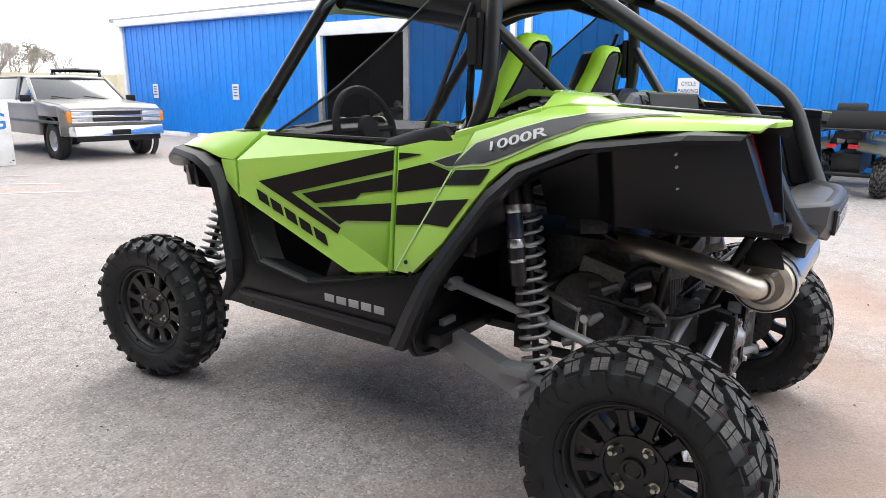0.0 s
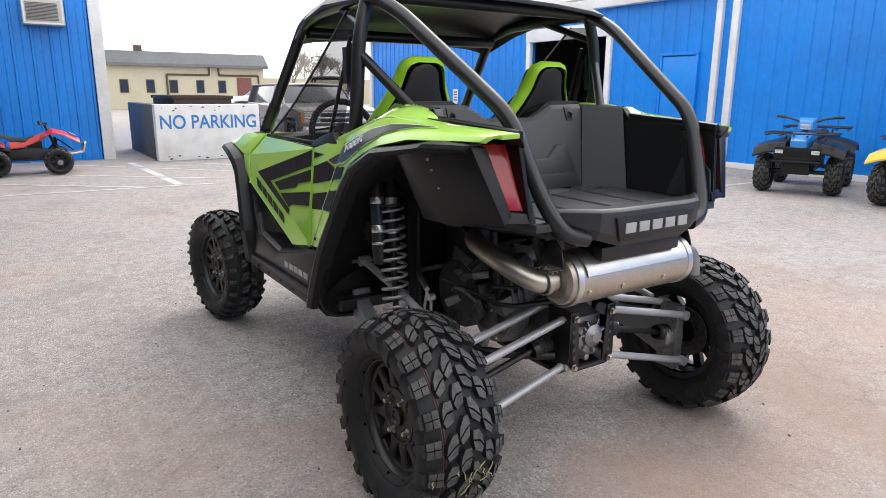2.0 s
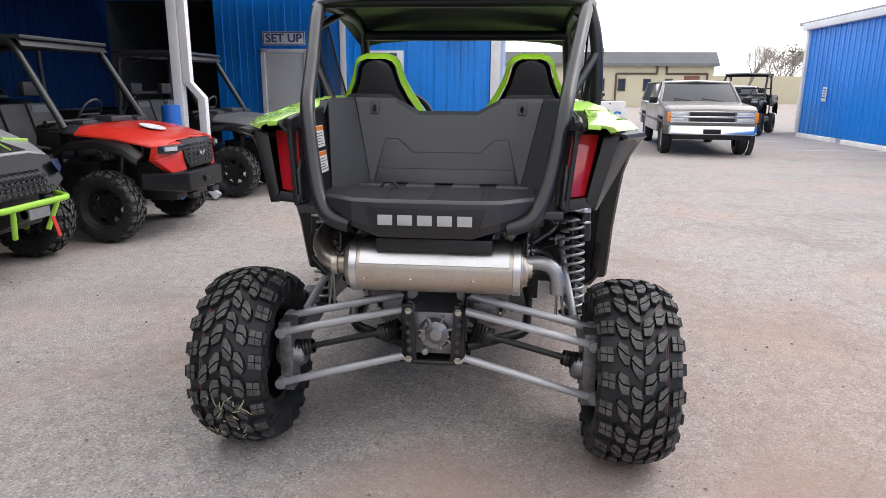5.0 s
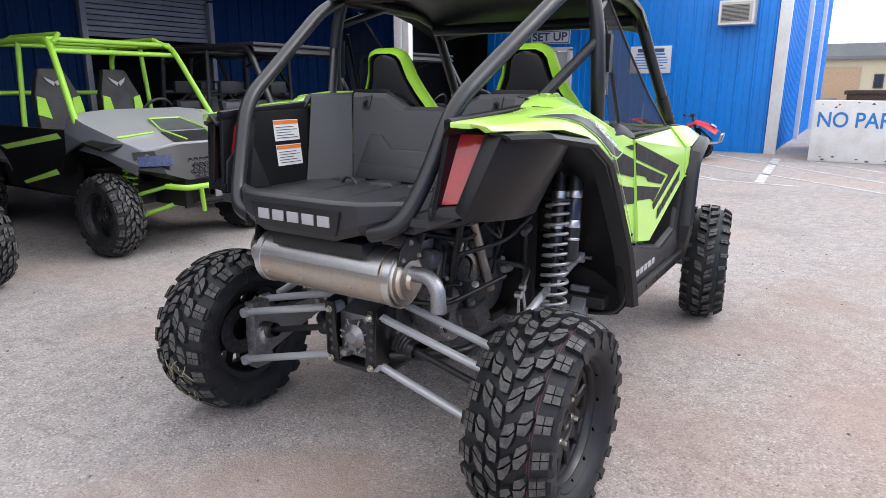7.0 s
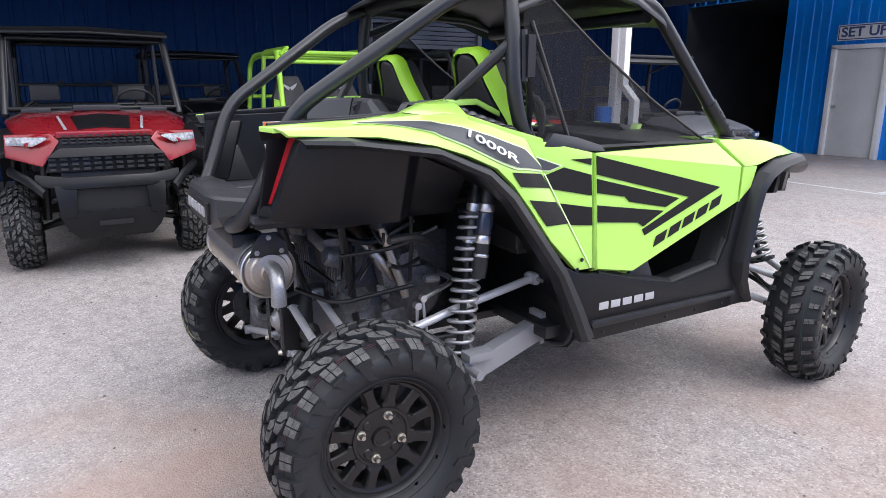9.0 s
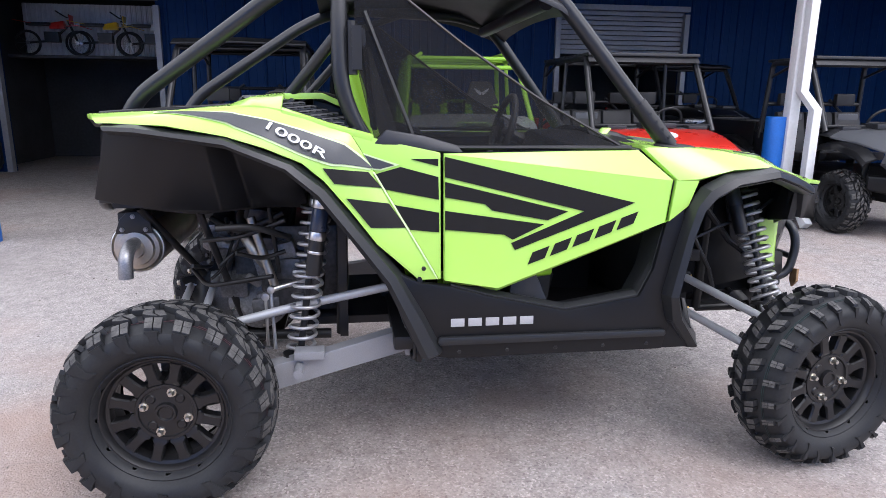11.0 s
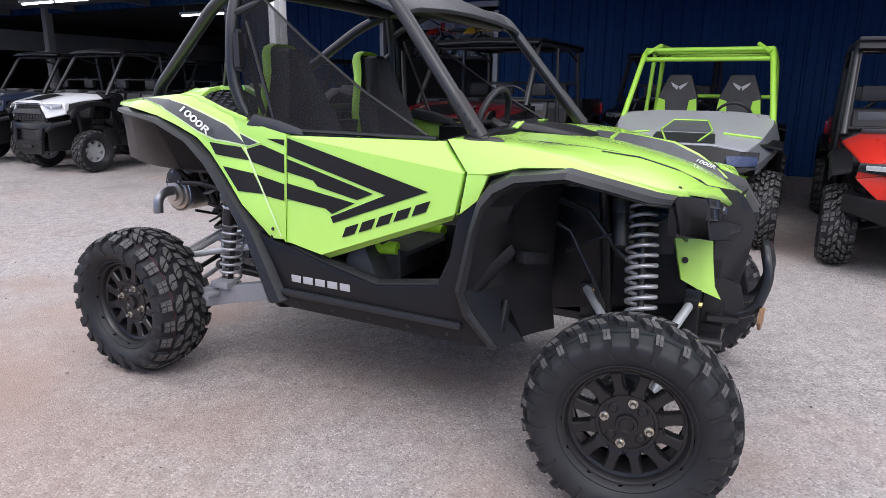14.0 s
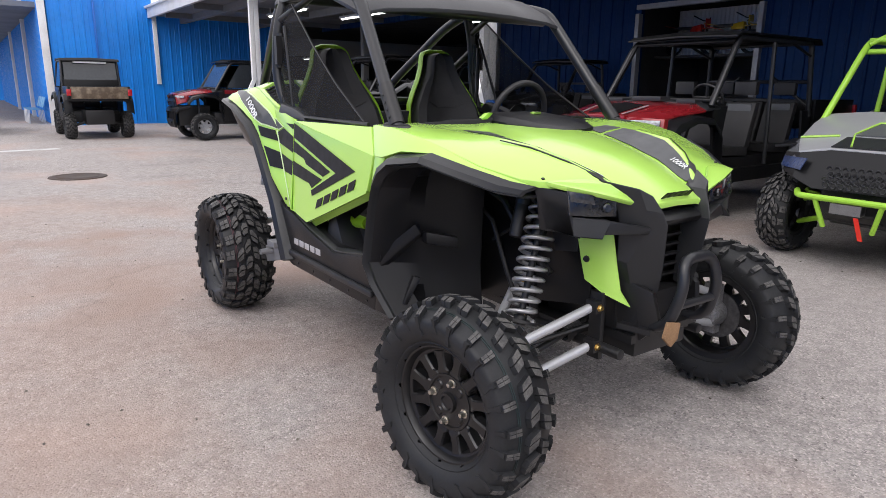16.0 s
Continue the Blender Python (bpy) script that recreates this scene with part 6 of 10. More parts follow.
# front fenders and hood
HOOD = [(1.575, [(0, 1.140), (0.16, 1.140), (0.27, 1.140), (0.42, 1.140), (0.55, 1.142), (0.640, 1.138)]),
        (1.72, [(0, 1.132), (0.16, 1.130), (0.27, 1.120), (0.43, 1.126), (0.53, 1.138), (0.652, 1.136)]),
        (1.83, [(0, 1.120), (0.16, 1.118), (0.265, 1.106), (0.42, 1.122), (0.52, 1.124), (0.656, 1.126)]),
        (1.97, [(0, 1.100), (0.16, 1.097), (0.250, 1.080), (0.398, 1.114), (0.50, 1.106), (0.645, 1.099)]),
        (2.15, [(0, 1.062), (0.15, 1.058), (0.225, 1.034), (0.360, 1.092), (0.44, 1.066), (0.595, 1.040)]),
        (2.26, [(0, 1.030), (0.14, 1.026), (0.200, 1.000), (0.300, 1.050), (0.37, 1.034), (0.520, 1.006)]),
        (2.33, [(0, 1.000), (0.13, 0.996), (0.178, 0.972), (0.245, 1.010), (0.31, 1.010), (0.462, 0.998)]),
        (2.40, [(0, 0.964), (0.125, 0.960), (0.160, 0.944), (0.180, 0.960), (0.205, 0.962), (0.235, 0.958)]),
        (2.465, [(0, 0.924), (0.11, 0.920), (0.126, 0.914), (0.136, 0.914), (0.142, 0.914), (0.148, 0.912)])]
rows = [[(-x, y, z) for x, z in reversed(r[1:])] + [(x, y, z) for x, z in r] for y, r in HOOD]
part("hood", Shape().sheet(rows, (0, 0, -0.02)), LIME, hero, "lime green hood and front fenders", bevel=0.003, smooth=22)
s = Shape().sheet([[(0.640, 1.56, 1.137), (0.655, 1.70, 1.137), (0.660, 1.85, 1.122), (0.645, 1.97, 1.099), (0.600, 2.15, 1.038), (0.50, 2.28, 0.992)], [(0.698, 1.668, 1.030), (0.705, 1.74, 1.035), (0.705, 1.86, 1.065), (0.69, 1.99, 1.070), (0.64, 2.15, 1.018), (0.53, 2.28, 0.978)]], (-0.02, 0, -0.01))
s.prism([(0.694, 1.664, 1.034), (0.700, 1.742, 1.03), (0.704, 1.708, 0.945), (0.703, 1.642, 0.892)], (-0.02, 0, 0))
both("front_fender", s, LIME, hero, "lime green front fender", bevel=0.004)
FA = [(1.745, 0.440), (1.660, 0.545), (1.640, 0.640), (1.685, 0.850), (1.712, 0.955), (1.752, 1.012), (1.83, 1.052), (2.01, 1.072), (2.14, 1.036), (2.25, 1.000), (2.30, 0.985)]
FB = [(1.795, 0.446), (1.712, 0.560), (1.682, 0.640), (1.722, 0.850), (1.750, 0.930), (1.790, 0.976), (1.86, 1.015), (2.01, 1.036), (2.12, 1.004), (2.23, 0.966), (2.285, 0.955)]
fx = [0.665, 0.695, 0.712, 0.708, 0.706, 0.708, 0.710, 0.69, 0.635, 0.56, 0.50]
s = Shape().sheet([[(x - 0.01, y, z) for x, (y, z) in zip(fx, FA)], [(x + 0.035, y * 0.7 + b * 0.3, z * 0.7 + c * 0.3) for x, (y, z), (b, c) in zip(fx, FA, FB)], [(x + 0.048, y * 0.2 + b * 0.8, z * 0.2 + c * 0.8) for x, (y, z), (b, c) in zip(fx, FA, FB)], [(x + 0.03, y, z) for x, (y, z) in zip(fx, FB)], [(x - 0.04, y, z) for x, (y, z) in zip(fx, FB)]], (-0.01, 0.0, -0.008))
both("front_flare", s, FLARE_PL, hero, "black plastic wheel-arch flare", smooth=24)
s = Shape().sheet([[(x + 0.02, y, z) for x, (y, z) in zip(fx[:7], FB[:7])], [(x - 0.08, y + 0.055, z - 0.004) for x, (y, z) in zip(fx[:7], FB[:7])], [(0.55, y * 0.4 + 1.815 * 0.6, z - 0.012) for x, (y, z) in zip(fx[:7], FB[:7])], [(0.44, y * 0.25 + 1.86 * 0.75, z - 0.02) for x, (y, z) in zip(fx[:7], FB[:7])], [(0.34, y * 0.2 + 1.90 * 0.8, z - 0.03) for x, (y, z) in zip(fx[:7], FB[:7])]], (0, -0.014, 0.0))
both("front_liner", s, BLACK_PL, hero, "black wheel-arch liner", smooth=20)
s = Shape().loft([[(0.730, 1.668, 0.640), (0.714, 1.690, 0.605), (0.69, 1.70, 0.60), (0.70, 1.68, 0.64)], [(0.602, 1.792, 0.790), (0.585, 1.805, 0.755), (0.57, 1.80, 0.75), (0.58, 1.79, 0.79)]], True, True)
s.loft([[(0.60, 1.785, 0.590), (0.575, 1.795, 0.580), (0.57, 1.775, 0.58), (0.60, 1.77, 0.59)], [(0.655, 1.790, 0.490), (0.640, 1.800, 0.485), (0.63, 1.78, 0.485), (0.65, 1.77, 0.49)]], True, True)
s.loft([[(0.47, 1.885, 0.74), (0.47, 1.885, 0.70), (0.46, 1.84, 0.70), (0.46, 1.84, 0.74)], [(0.58, 1.835, 0.765), (0.58, 1.84, 0.72), (0.57, 1.79, 0.72), (0.57, 1.79, 0.76)]], True, True)
both("liner_rib", s, BLACK_PL, hero, bevel=0.005)
s = Shape().prism([(0.225, 1.74, 1.05), (0.225, 2.34, 0.96), (0.225, 2.32, 0.56), (0.225, 1.74, 0.44)], (0.012, 0, 0)).prism([(0.30, 2.30, 0.96), (0.44, 2.29, 0.96), (0.44, 2.29, 0.86), (0.30, 2.31, 0.80)], (0, 0.012, 0))
both("inner_fender", s, BLACK_PL, hero, bevel=0.003)
s = Shape().tube([(0.318, 1.80, 0.93), (0.335, 1.98, 0.88), (0.33, 2.10, 0.74), (0.325, 2.22, 0.66)], 0.013, 8).tube([(0.318, 1.78, 0.86), (0.34, 1.92, 0.80), (0.345, 2.02, 0.62), (0.33, 2.06, 0.52)], 0.009, 8)
s.tube([(0.318, 2.28, 0.90), (0.34, 2.18, 0.84), (0.34, 2.05, 0.80), (0.318, 1.90, 0.72)], 0.007, 6)
parts("hose", s, MATTE_BLACK, hero)
parts("hose", s.mirrored(), MATTE_BLACK, hero)
both("mount_box", Shape().box((0.262, 1.86, 0.99), (0.05, 0.13, 0.07)), DARK_PL, hero, bevel=0.006)
both("mount_plate", Shape().prism([(0.240, 2.12, 0.90), (0.240, 2.28, 0.88), (0.240, 2.27, 0.74), (0.240, 2.16, 0.72)], (0.014, 0, 0)), DARK_PL, hero, bevel=0.004)
# hood graphic
def hood_z(x, y):
    x = abs(x)
    for (ya, ra), (yb, rb) in zip(HOOD, HOOD[1:]):
        if ya <= y <= yb:
            u = (y - ya) / (yb - ya)
            def zz(r):
                for p, q in zip(r, r[1:]):
                    if p[0] <= x <= q[0]:
                        return p[1] + (q[1] - p[1]) * (x - p[0]) / (q[0] - p[0])
                return r[-1][1]
            return zz(ra) * (1 - u) + zz(rb) * u
    return 0.95
def hood_patch(shape, rows, n=5):
    shape.sheet([[(x, y, hood_z(x, y) + 0.004) for x in np.linspace(x0, x1, n)] for y, x0, x1 in rows], (0, 0, -0.003))


# vinyl on the inner slopes of the two fenders, with a pale edge
for sg in (-1, 1):
    s = Shape()
    hood_patch(s, [(1.80, sg * 0.275, sg * 0.392), (1.83, sg * 0.27, sg * 0.390), (1.885, sg * 0.264, sg * 0.386)], 7)
    hood_patch(s, [(1.905, sg * 0.262, sg * 0.384), (1.97, sg * 0.254, sg * 0.374), (2.06, sg * 0.242, sg * 0.356), (2.15, sg * 0.229, sg * 0.336), (2.21, sg * 0.218, sg * 0.310), (2.26, sg * 0.205, sg * 0.280), (2.33, sg * 0.182, sg * 0.238), (2.375, sg * 0.170, sg * 0.196)], 7)
    part("hood_graphic", s, DECAL_GREY, hero, "graphite hood graphic")
    a, b = Vector((sg * 0.232, 2.245, hood_z(0.232, 2.245))), Vector((sg * 0.212, 2.335, hood_z(0.212, 2.335)))
    c = Vector((sg * 0.292, 2.26, hood_z(0.292, 2.26)))
    ex = (a - b).normalized()
    en = ex.cross(c - a) if sg < 0 else (c - a).cross(-ex)
    en = en.normalized() * (1 if en.z > 0 else -1)
    ey = en.cross(ex)
    m4 = Matrix((ex, ey, en)).transposed().to_4x4()
    m4 = m4 @ Matrix.Rotation(math.pi, 4, "Z")
    m4.translation = (a + b) / 2 + en * 0.007 + (c - a) * 0.22
    lettering("hood_mark", "1000R", 0.034, WHITE_VINYL, hero, m4, 0.001, 1.0)
s = Shape()
for i in range(5):
    hood_patch(s, [(2.452, -0.075 + i * 0.031, -0.050 + i * 0.031), (2.472, -0.073 + i * 0.03, -0.050 + i * 0.03)])
parts("nose_mark", s, DECAL_BLACK, hero, "black slanted maker's mark")
for sg in (-1, 1):
    s = Shape()
    hood_patch(s, [(2.310, sg * 0.258, sg * 0.282), (2.335, sg * 0.215, sg * 0.276), (2.355, sg * 0.192, sg * 0.256), (2.375, sg * 0.176, sg * 0.236), (2.400, sg * 0.152, sg * 0.212), (2.425, sg * 0.140, sg * 0.185)], 6)
    part("hood_vent", s, MATTE_BLACK, hero, "black vent slot beside the hood")
    s = Shape()
    hood_patch(s, [(2.03, sg * 0.408, sg * 0.410), (2.15, sg * 0.378, sg * 0.383), (2.26, sg * 0.314, sg * 0.320), (2.315, sg * 0.268, sg * 0.275)], 2)
    part("hood_seam", s, MATTE_BLACK, hero)
# cowl in front of the dash, with the display hood
s = Shape().sheet([[(-0.40, 1.565, 1.150), (-0.2, 1.565, 1.178), (0.08, 1.565, 1.178), (0.12, 1.565, 1.150)], [(-0.36, 1.70, 1.146), (-0.2, 1.70, 1.158), (0.06, 1.70, 1.158), (0.10, 1.70, 1.140)], [(-0.28, 1.83, 1.122), (-0.2, 1.86, 1.116), (-0.08, 1.86, 1.116), (0.02, 1.80, 1.126)]], (0, 0, -0.02))
part("cowl", s, BLACK_PL, hero, bevel=0.004)
s = Shape().prism([(0.13, 1.58, 1.138), (0.17, 1.58, 1.138), (0.15, 1.62, 1.178), (0.115, 1.61, 1.178)], (0.0, 0.03, 0))
both("mirror_mount", s, LIME, hero, bevel=0.006)

both("pillar_socket", Shape().lathe([(0, 0.004), (0.9, 0.004), (1.0, 0.0), (1.0, -0.01)], pose(0.612, 1.685, 1.1395, -4, 6, 0) @ Matrix.Diagonal((0.040, 0.074, 1, 1)), 20), MATTE_BLACK, hero)

# front fascia, lamps, guard
s = Shape().prism([(0.491, 2.287, 0.986), (0.442, 2.381, 0.974), (0.424, 2.398, 0.899), (0.418, 2.400, 0.838), (0.452, 2.315, 0.850)], (-0.05, -0.03, 0.0))
s.prism([(0.424, 2.398, 0.899), (0.296, 2.440, 0.880), (0.347, 2.455, 0.829), (0.418, 2.400, 0.838)], (-0.02, -0.05, 0.0))
s.prism([(0.300, 2.440, 0.880), (0.149, 2.484, 0.848), (0.150, 2.476, 0.826), (0.325, 2.440, 0.838)], (0, -0.04, 0.0))
s.prism([(0.465, 2.300, 0.985), (0.250, 2.350, 0.985), (0.235, 2.350, 0.80), (0.440, 2.300, 0.84)], (0, -0.03, 0))
both("lamp_surround", s, FLARE_PL, hero, "black lamp surround", bevel=0.004)
s = Shape().loft([[(0.440, 2.382, 0.982), (0.437, 2.398, 0.904), (0.42, 2.34, 0.90), (0.42, 2.33, 0.98)], [(0.350, 2.408, 0.966), (0.350, 2.418, 0.894), (0.34, 2.36, 0.89), (0.34, 2.35, 0.965)], [(0.255, 2.424, 0.940), (0.248, 2.420, 0.884), (0.24, 2.37, 0.88), (0.25, 2.37, 0.94)]], True, True)
hl = both("headlamp", s, LENS_DARK, hero, "smoked headlamp", bevel=0.004)
s = Shape().loft([[(0.436, 2.387, 0.978), (0.432, 2.392, 0.945), (0.42, 2.36, 0.945), (0.42, 2.36, 0.978)], [(0.358, 2.414, 0.963), (0.345, 2.418, 0.930), (0.34, 2.38, 0.93), (0.34, 2.38, 0.963)]], True, True)
both("lamp_reflector", s, LENS_GREY, hero, "grey reflector in the lamp", bevel=0.004)
s = Shape().lathe([(0, 0.006), (0.012, 0.006), (0.016, 0.0)], pose(0.30, 2.424, 0.918, -84, 0, -14), 14)
both("lamp_projector", s, LENS_GREY, hero)
# lime brow over the lamp
s = Shape().prism([(0.472, 2.318, 1.002), (0.444, 2.388, 0.992), (0.340, 2.418, 0.968), (0.176, 2.442, 0.926), (0.200, 2.425, 0.948), (0.262, 2.395, 0.985), (0.33, 2.35, 1.006)], (0, -0.008, -0.014))
both("lamp_brow", s, LIME, hero, "lime green brow over the lamp", bevel=0.003)
both("fender_bolt", hexbolt(Shape(), (0.462, 2.300, 1.006), (0.2, 0.2, 1), 0.006, 0.004), MATTE_BLACK, hero)
s = Shape().loft([[(0.272, 2.346, 1.000), (0.186, 2.452, 0.975), (0.142, 2.474, 0.950), (0.155, 2.380, 0.950)], [(0.225, 2.400, 0.900), (0.165, 2.470, 0.905), (0.124, 2.505, 0.900), (0.12, 2.40, 0.90)], [(0.210, 2.400, 0.855), (0.150, 2.478, 0.856), (0.114, 2.520, 0.858), (0.095, 2.42, 0.85)], [(0.202, 2.395, 0.730), (0.190, 2.428, 0.723), (0.100, 2.506, 0.715), (0.085, 2.42, 0.72)], [(0.165, 2.380, 0.650), (0.150, 2.424, 0.630), (0.092, 2.488, 0.612), (0.080, 2.42, 0.62)]], True, True)
both("front_pillar", s, FLARE_PL, hero, "black front bumper pillar", bevel=0.005, smooth=12)
s = Shape().prism([(0.172, 2.385, 0.672), (0.132, 2.496, 0.628), (0.112, 2.520, 0.520), (0.122, 2.455, 0.448), (0.170, 2.330, 0.470)], (-0.022, -0.004, 0))
both("skid_side", s, MATTE_BLACK, hero, bevel=0.004)
s = Shape().loft([[(-0.13, 2.440, 0.890), (0.13, 2.440, 0.890), (0.13, 2.38, 0.88), (-0.13, 2.38, 0.88)], [(-0.11, 2.492, 0.866), (0.11, 2.492, 0.866), (0.11, 2.40, 0.85), (-0.11, 2.40, 0.85)], [(-0.11, 2.478, 0.846), (0.11, 2.478, 0.846), (0.11, 2.40, 0.84), (-0.11, 2.40, 0.84)]], True, True)
part("front_crossbeam", s, BLACK_PL, hero, bevel=0.005)
s = Shape()
for i in range(6):
    s.box((0, 2.42, 0.83 - i * 0.035), (0.24, 0.02, 0.008))
part("grille", s, MATTE_BLACK, hero)
s = Shape().box((0, 2.355, 0.69), (0.34, 0.05, 0.42)).box((0, 2.32, 0.455), (0.32, 0.26, 0.03)).prism([(-0.18, 2.40, 0.49), (0.18, 2.40, 0.49), (0.13, 2.50, 0.48), (-0.13, 2.50, 0.48)], (0, 0, 0.02))
part("radiator", s, MATTE_BLACK, hero)
s = Shape().tube([(0.10, 2.47, 0.50), (0.11, 2.55, 0.53), (0.095, 2.585, 0.66), (0.075, 2.56, 0.75), (-0.075, 2.56, 0.75), (-0.095, 2.585, 0.66), (-0.11, 2.55, 0.53), (-0.10, 2.47, 0.50)], 0.019, 12, 0.05)
s.tube([(-0.10, 2.57, 0.60), (0.10, 2.57, 0.60)], 0.014, 10)
part("front_guard", s, TUBE_BLACK, hero, "black tubular front guard", smooth=60)
s = Shape().prism([(0.09, 2.572, 0.545), (0.145, 2.565, 0.555), (0.155, 2.56, 0.50), (0.12, 2.565, 0.465), (0.095, 2.57, 0.49)], (0, 0.012, 0))
part("cardboard_wrap", s, CARDBOARD, hero, "torn brown cardboard on the guard", bevel=0.003)
s = Shape().sheet([[(0.262, 2.272, 0.800), (0.246, 2.345, 0.815), (0.222, 2.392, 0.825)], [(0.258, 2.290, 0.72), (0.236, 2.362, 0.72), (0.206, 2.402, 0.72)], [(0.250, 2.305, 0.650), (0.222, 2.378, 0.632), (0.192, 2.415, 0.625)], [(0.228, 2.372, 0.612), (0.198, 2.412, 0.590), (0.166, 2.440, 0.570)]], (-0.012, -0.008, 0))
both("skid_bracket", s, LIME, hero, "lime green front bracket", bevel=0.004)
s = Shape().lathe([(0.0, 0.006), (0.010, 0.006), (0.012, 0)], pose(0.2535, 2.312, 0.724, 0, 90, 14), 10)
both("bracket_hole", s, MATTE_BLACK, hero)


# suspension
def coil_shock(parent, top, bottom, r, turns, coil_at=(0.32, 0.96), res=None, wire=0.0065, bands=True, long_body=False):
    a, b = Vector(top), Vector(bottom)
    d = b - a
    L = d.length
    q = d.normalized().to_track_quat("Z", "Y").to_matrix().to_4x4()
    m = Matrix.Translation(a) @ q
    body = part("shock_absorber", Shape().lathe([(0, -0.02), (0.018, -0.02), (0.021, 0.0), (0.020, 0.02), (0.026, 0.03), (0.026, 0.40 * L), (0.012, 0.41 * L), (0.012, 0.92 * L), (0.022, 0.93 * L), (0.022, 0.99 * L), (0, L)], m, 18), MATTE_BLACK, parent, "black damper with a grey coil spring")
    s = Shape()
    n = turns * 18
    c0, c1 = coil_at
    pts = []
    for i in range(n + 1):
        u = i / n
        ang = 2 * math.pi * turns * u
        tight = r * (0.94 + 0.06 * math.sin(math.pi * u))
        pts.append(m @ Vector((tight * math.cos(ang), tight * math.sin(ang), L * (c0 + (c1 - c0) * u))))
    s.tube(pts, wire, 7)
    part("spring", s, SPRING, body, "grey coil spring", smooth=60)
    s = Shape().lathe([(0.014, L * c1), (r + 0.012, L * c1), (r + 0.012, L * c1 + 0.010), (0.014, L * c1 + 0.012)], m, 24).lathe([(0.027, L * c0 - 0.012), (r + 0.008, L * c0 - 0.012), (r + 0.008, L * c0 - 0.003), (0.027, L * c0)], m, 24)
    parts("spring_seat", s, MATTE_BLACK, body)
    s = Shape().lathe([(0.0268, 0.10 * L), (0.0275, 0.11 * L), (0.0275, 0.16 * L), (0.0268, 0.17 * L)], m, 20).lathe([(0.0268, 0.29 * L), (0.0275, 0.295 * L), (0.0275, 0.31 * L), (0.0268, 0.315 * L)], m, 20)
    if bands:
        parts("sleeve", s, BRIGHT_STEEL, body, "bright aluminium sleeve")
    if res:
        e = Vector(res)
        k = 1.32 if long_body else 1.0
        mm = Matrix.Translation(e) @ q
        s = Shape().lathe([(0, -0.14 * k), (0.014, -0.135 * k), (0.016, -0.115 * k), (0.025, -0.105 * k), (0.027, -0.08 * k), (0.027, 0.105 * k), (0.024, 0.125 * k), (0, 0.13 * k)], mm, 18)
        rv = part("reservoir", s, MATTE_BLACK, body, "black remote reservoir")
        if long_body:
            for z0, z1 in ((-0.088, -0.062), (0.018, 0.046), (0.082, 0.092)):
                part("band", Shape().lathe([(0.0272, z0), (0.0282, z0 + 0.002), (0.0282, z1 - 0.002), (0.0272, z1)], mm, 18), BRIGHT_STEEL, rv, "bright silver band")
            part("label", Shape().lathe([(0.0272, -0.058), (0.0277, -0.056), (0.0277, 0.012), (0.0272, 0.014)], mm, 18), NAVY_LABEL, rv, "dark blue label")
            part("top_eye", Shape().lathe([(0.010, 0.012), (0.020, 0.012), (0.022, 0.008), (0.022, -0.008), (0.020, -0.012), (0.010, -0.012)], Matrix.Translation(mm @ Vector((0, 0, -0.155))) @ pose(0, 0, 0, 0, 90, 0), 18).box(mm @ Vector((0, 0, -0.130)), (0.018, 0.020, 0.03)), MATTE_BLACK, rv)
            part("eye_bolt", Shape().lathe([(0, 0.017), (0.007, 0.017), (0.010, 0.013), (0.010, -0.013), (0, -0.013)], Matrix.Translation(mm @ Vector((0, 0, -0.155))) @ pose(0, 0, 0, 0, 90 if e.x > 0 else -90, 0), 12), BRIGHT_STEEL, rv)
        else:
            part("reservoir_band", Shape().lathe([(0.0272, -0.05), (0.0280, -0.048), (0.0280, 0.010), (0.0272, 0.012)], mm, 18), DARK_PL, body)
    return body


for sg in (1, -1):
    coil_shock(hero, (sg * 0.520, 0.485, 1.02), (sg * 0.545, 0.395, 0.395), 0.047, 14, (0.16, 0.97), (sg * 0.578, 0.478, 0.875), long_body=True)
    coil_shock(hero, (sg * 0.285, 2.155, 0.965), (sg * 0.462, 2.217, 0.500), 0.050, 12, (0.10, 0.96), (sg * 0.352, 2.098, 0.895), 0.0078, False)
# trailing arms
s = Shape().loft([[(0.480, 0.80, 0.500), (0.540, 0.80, 0.500), (0.540, 0.80, 0.415), (0.480, 0.80, 0.415)], [(0.552, 0.50, 0.445), (0.612, 0.50, 0.445), (0.612, 0.50, 0.365), (0.552, 0.50, 0.365)], [(0.565, 0.28, 0.405), (0.63, 0.28, 0.405), (0.63, 0.28, 0.31), (0.565, 0.28, 0.31)], [(0.545, 0.02, 0.42), (0.60, 0.02, 0.42), (0.60, 0.02, 0.25), (0.545, 0.02, 0.25)]], True, True)
both("trailing_arm", s, GREY_ARM, hero, "silver box-section trailing arm", bevel=0.004, smooth=8)
s = Shape().tube([(0.505, 0.745, 0.645), (0.505, 0.40, 0.580), (0.515, 0.06, 0.500)], 0.0155, 12)
s.lathe([(0, 0.024), (0.022, 0.024), (0.024, 0.0), (0.022, -0.024), (0, -0.024)], pose(0.505, 0.750, 0.646, 0, 90, 0), 14)
both("upper_link", s, SILVER_PAINT, hero, "silver upper suspension link", smooth=50)
both("link_bolt", Shape().tube([(0.455, 0.752, 0.648), (0.560, 0.752, 0.648)], 0.007, 8), CAST, hero)
both("arm_clamp", Shape().box((0.510, 0.775, 0.455), (0.078, 0.022, 0.125)), GREY_ARM, hero, bevel=0.004)
both("arm_bracket", Shape().box((0.615, 0.435, 0.445), (0.06, 0.10, 0.03)), GREY_ARM, hero, bevel=0.004)
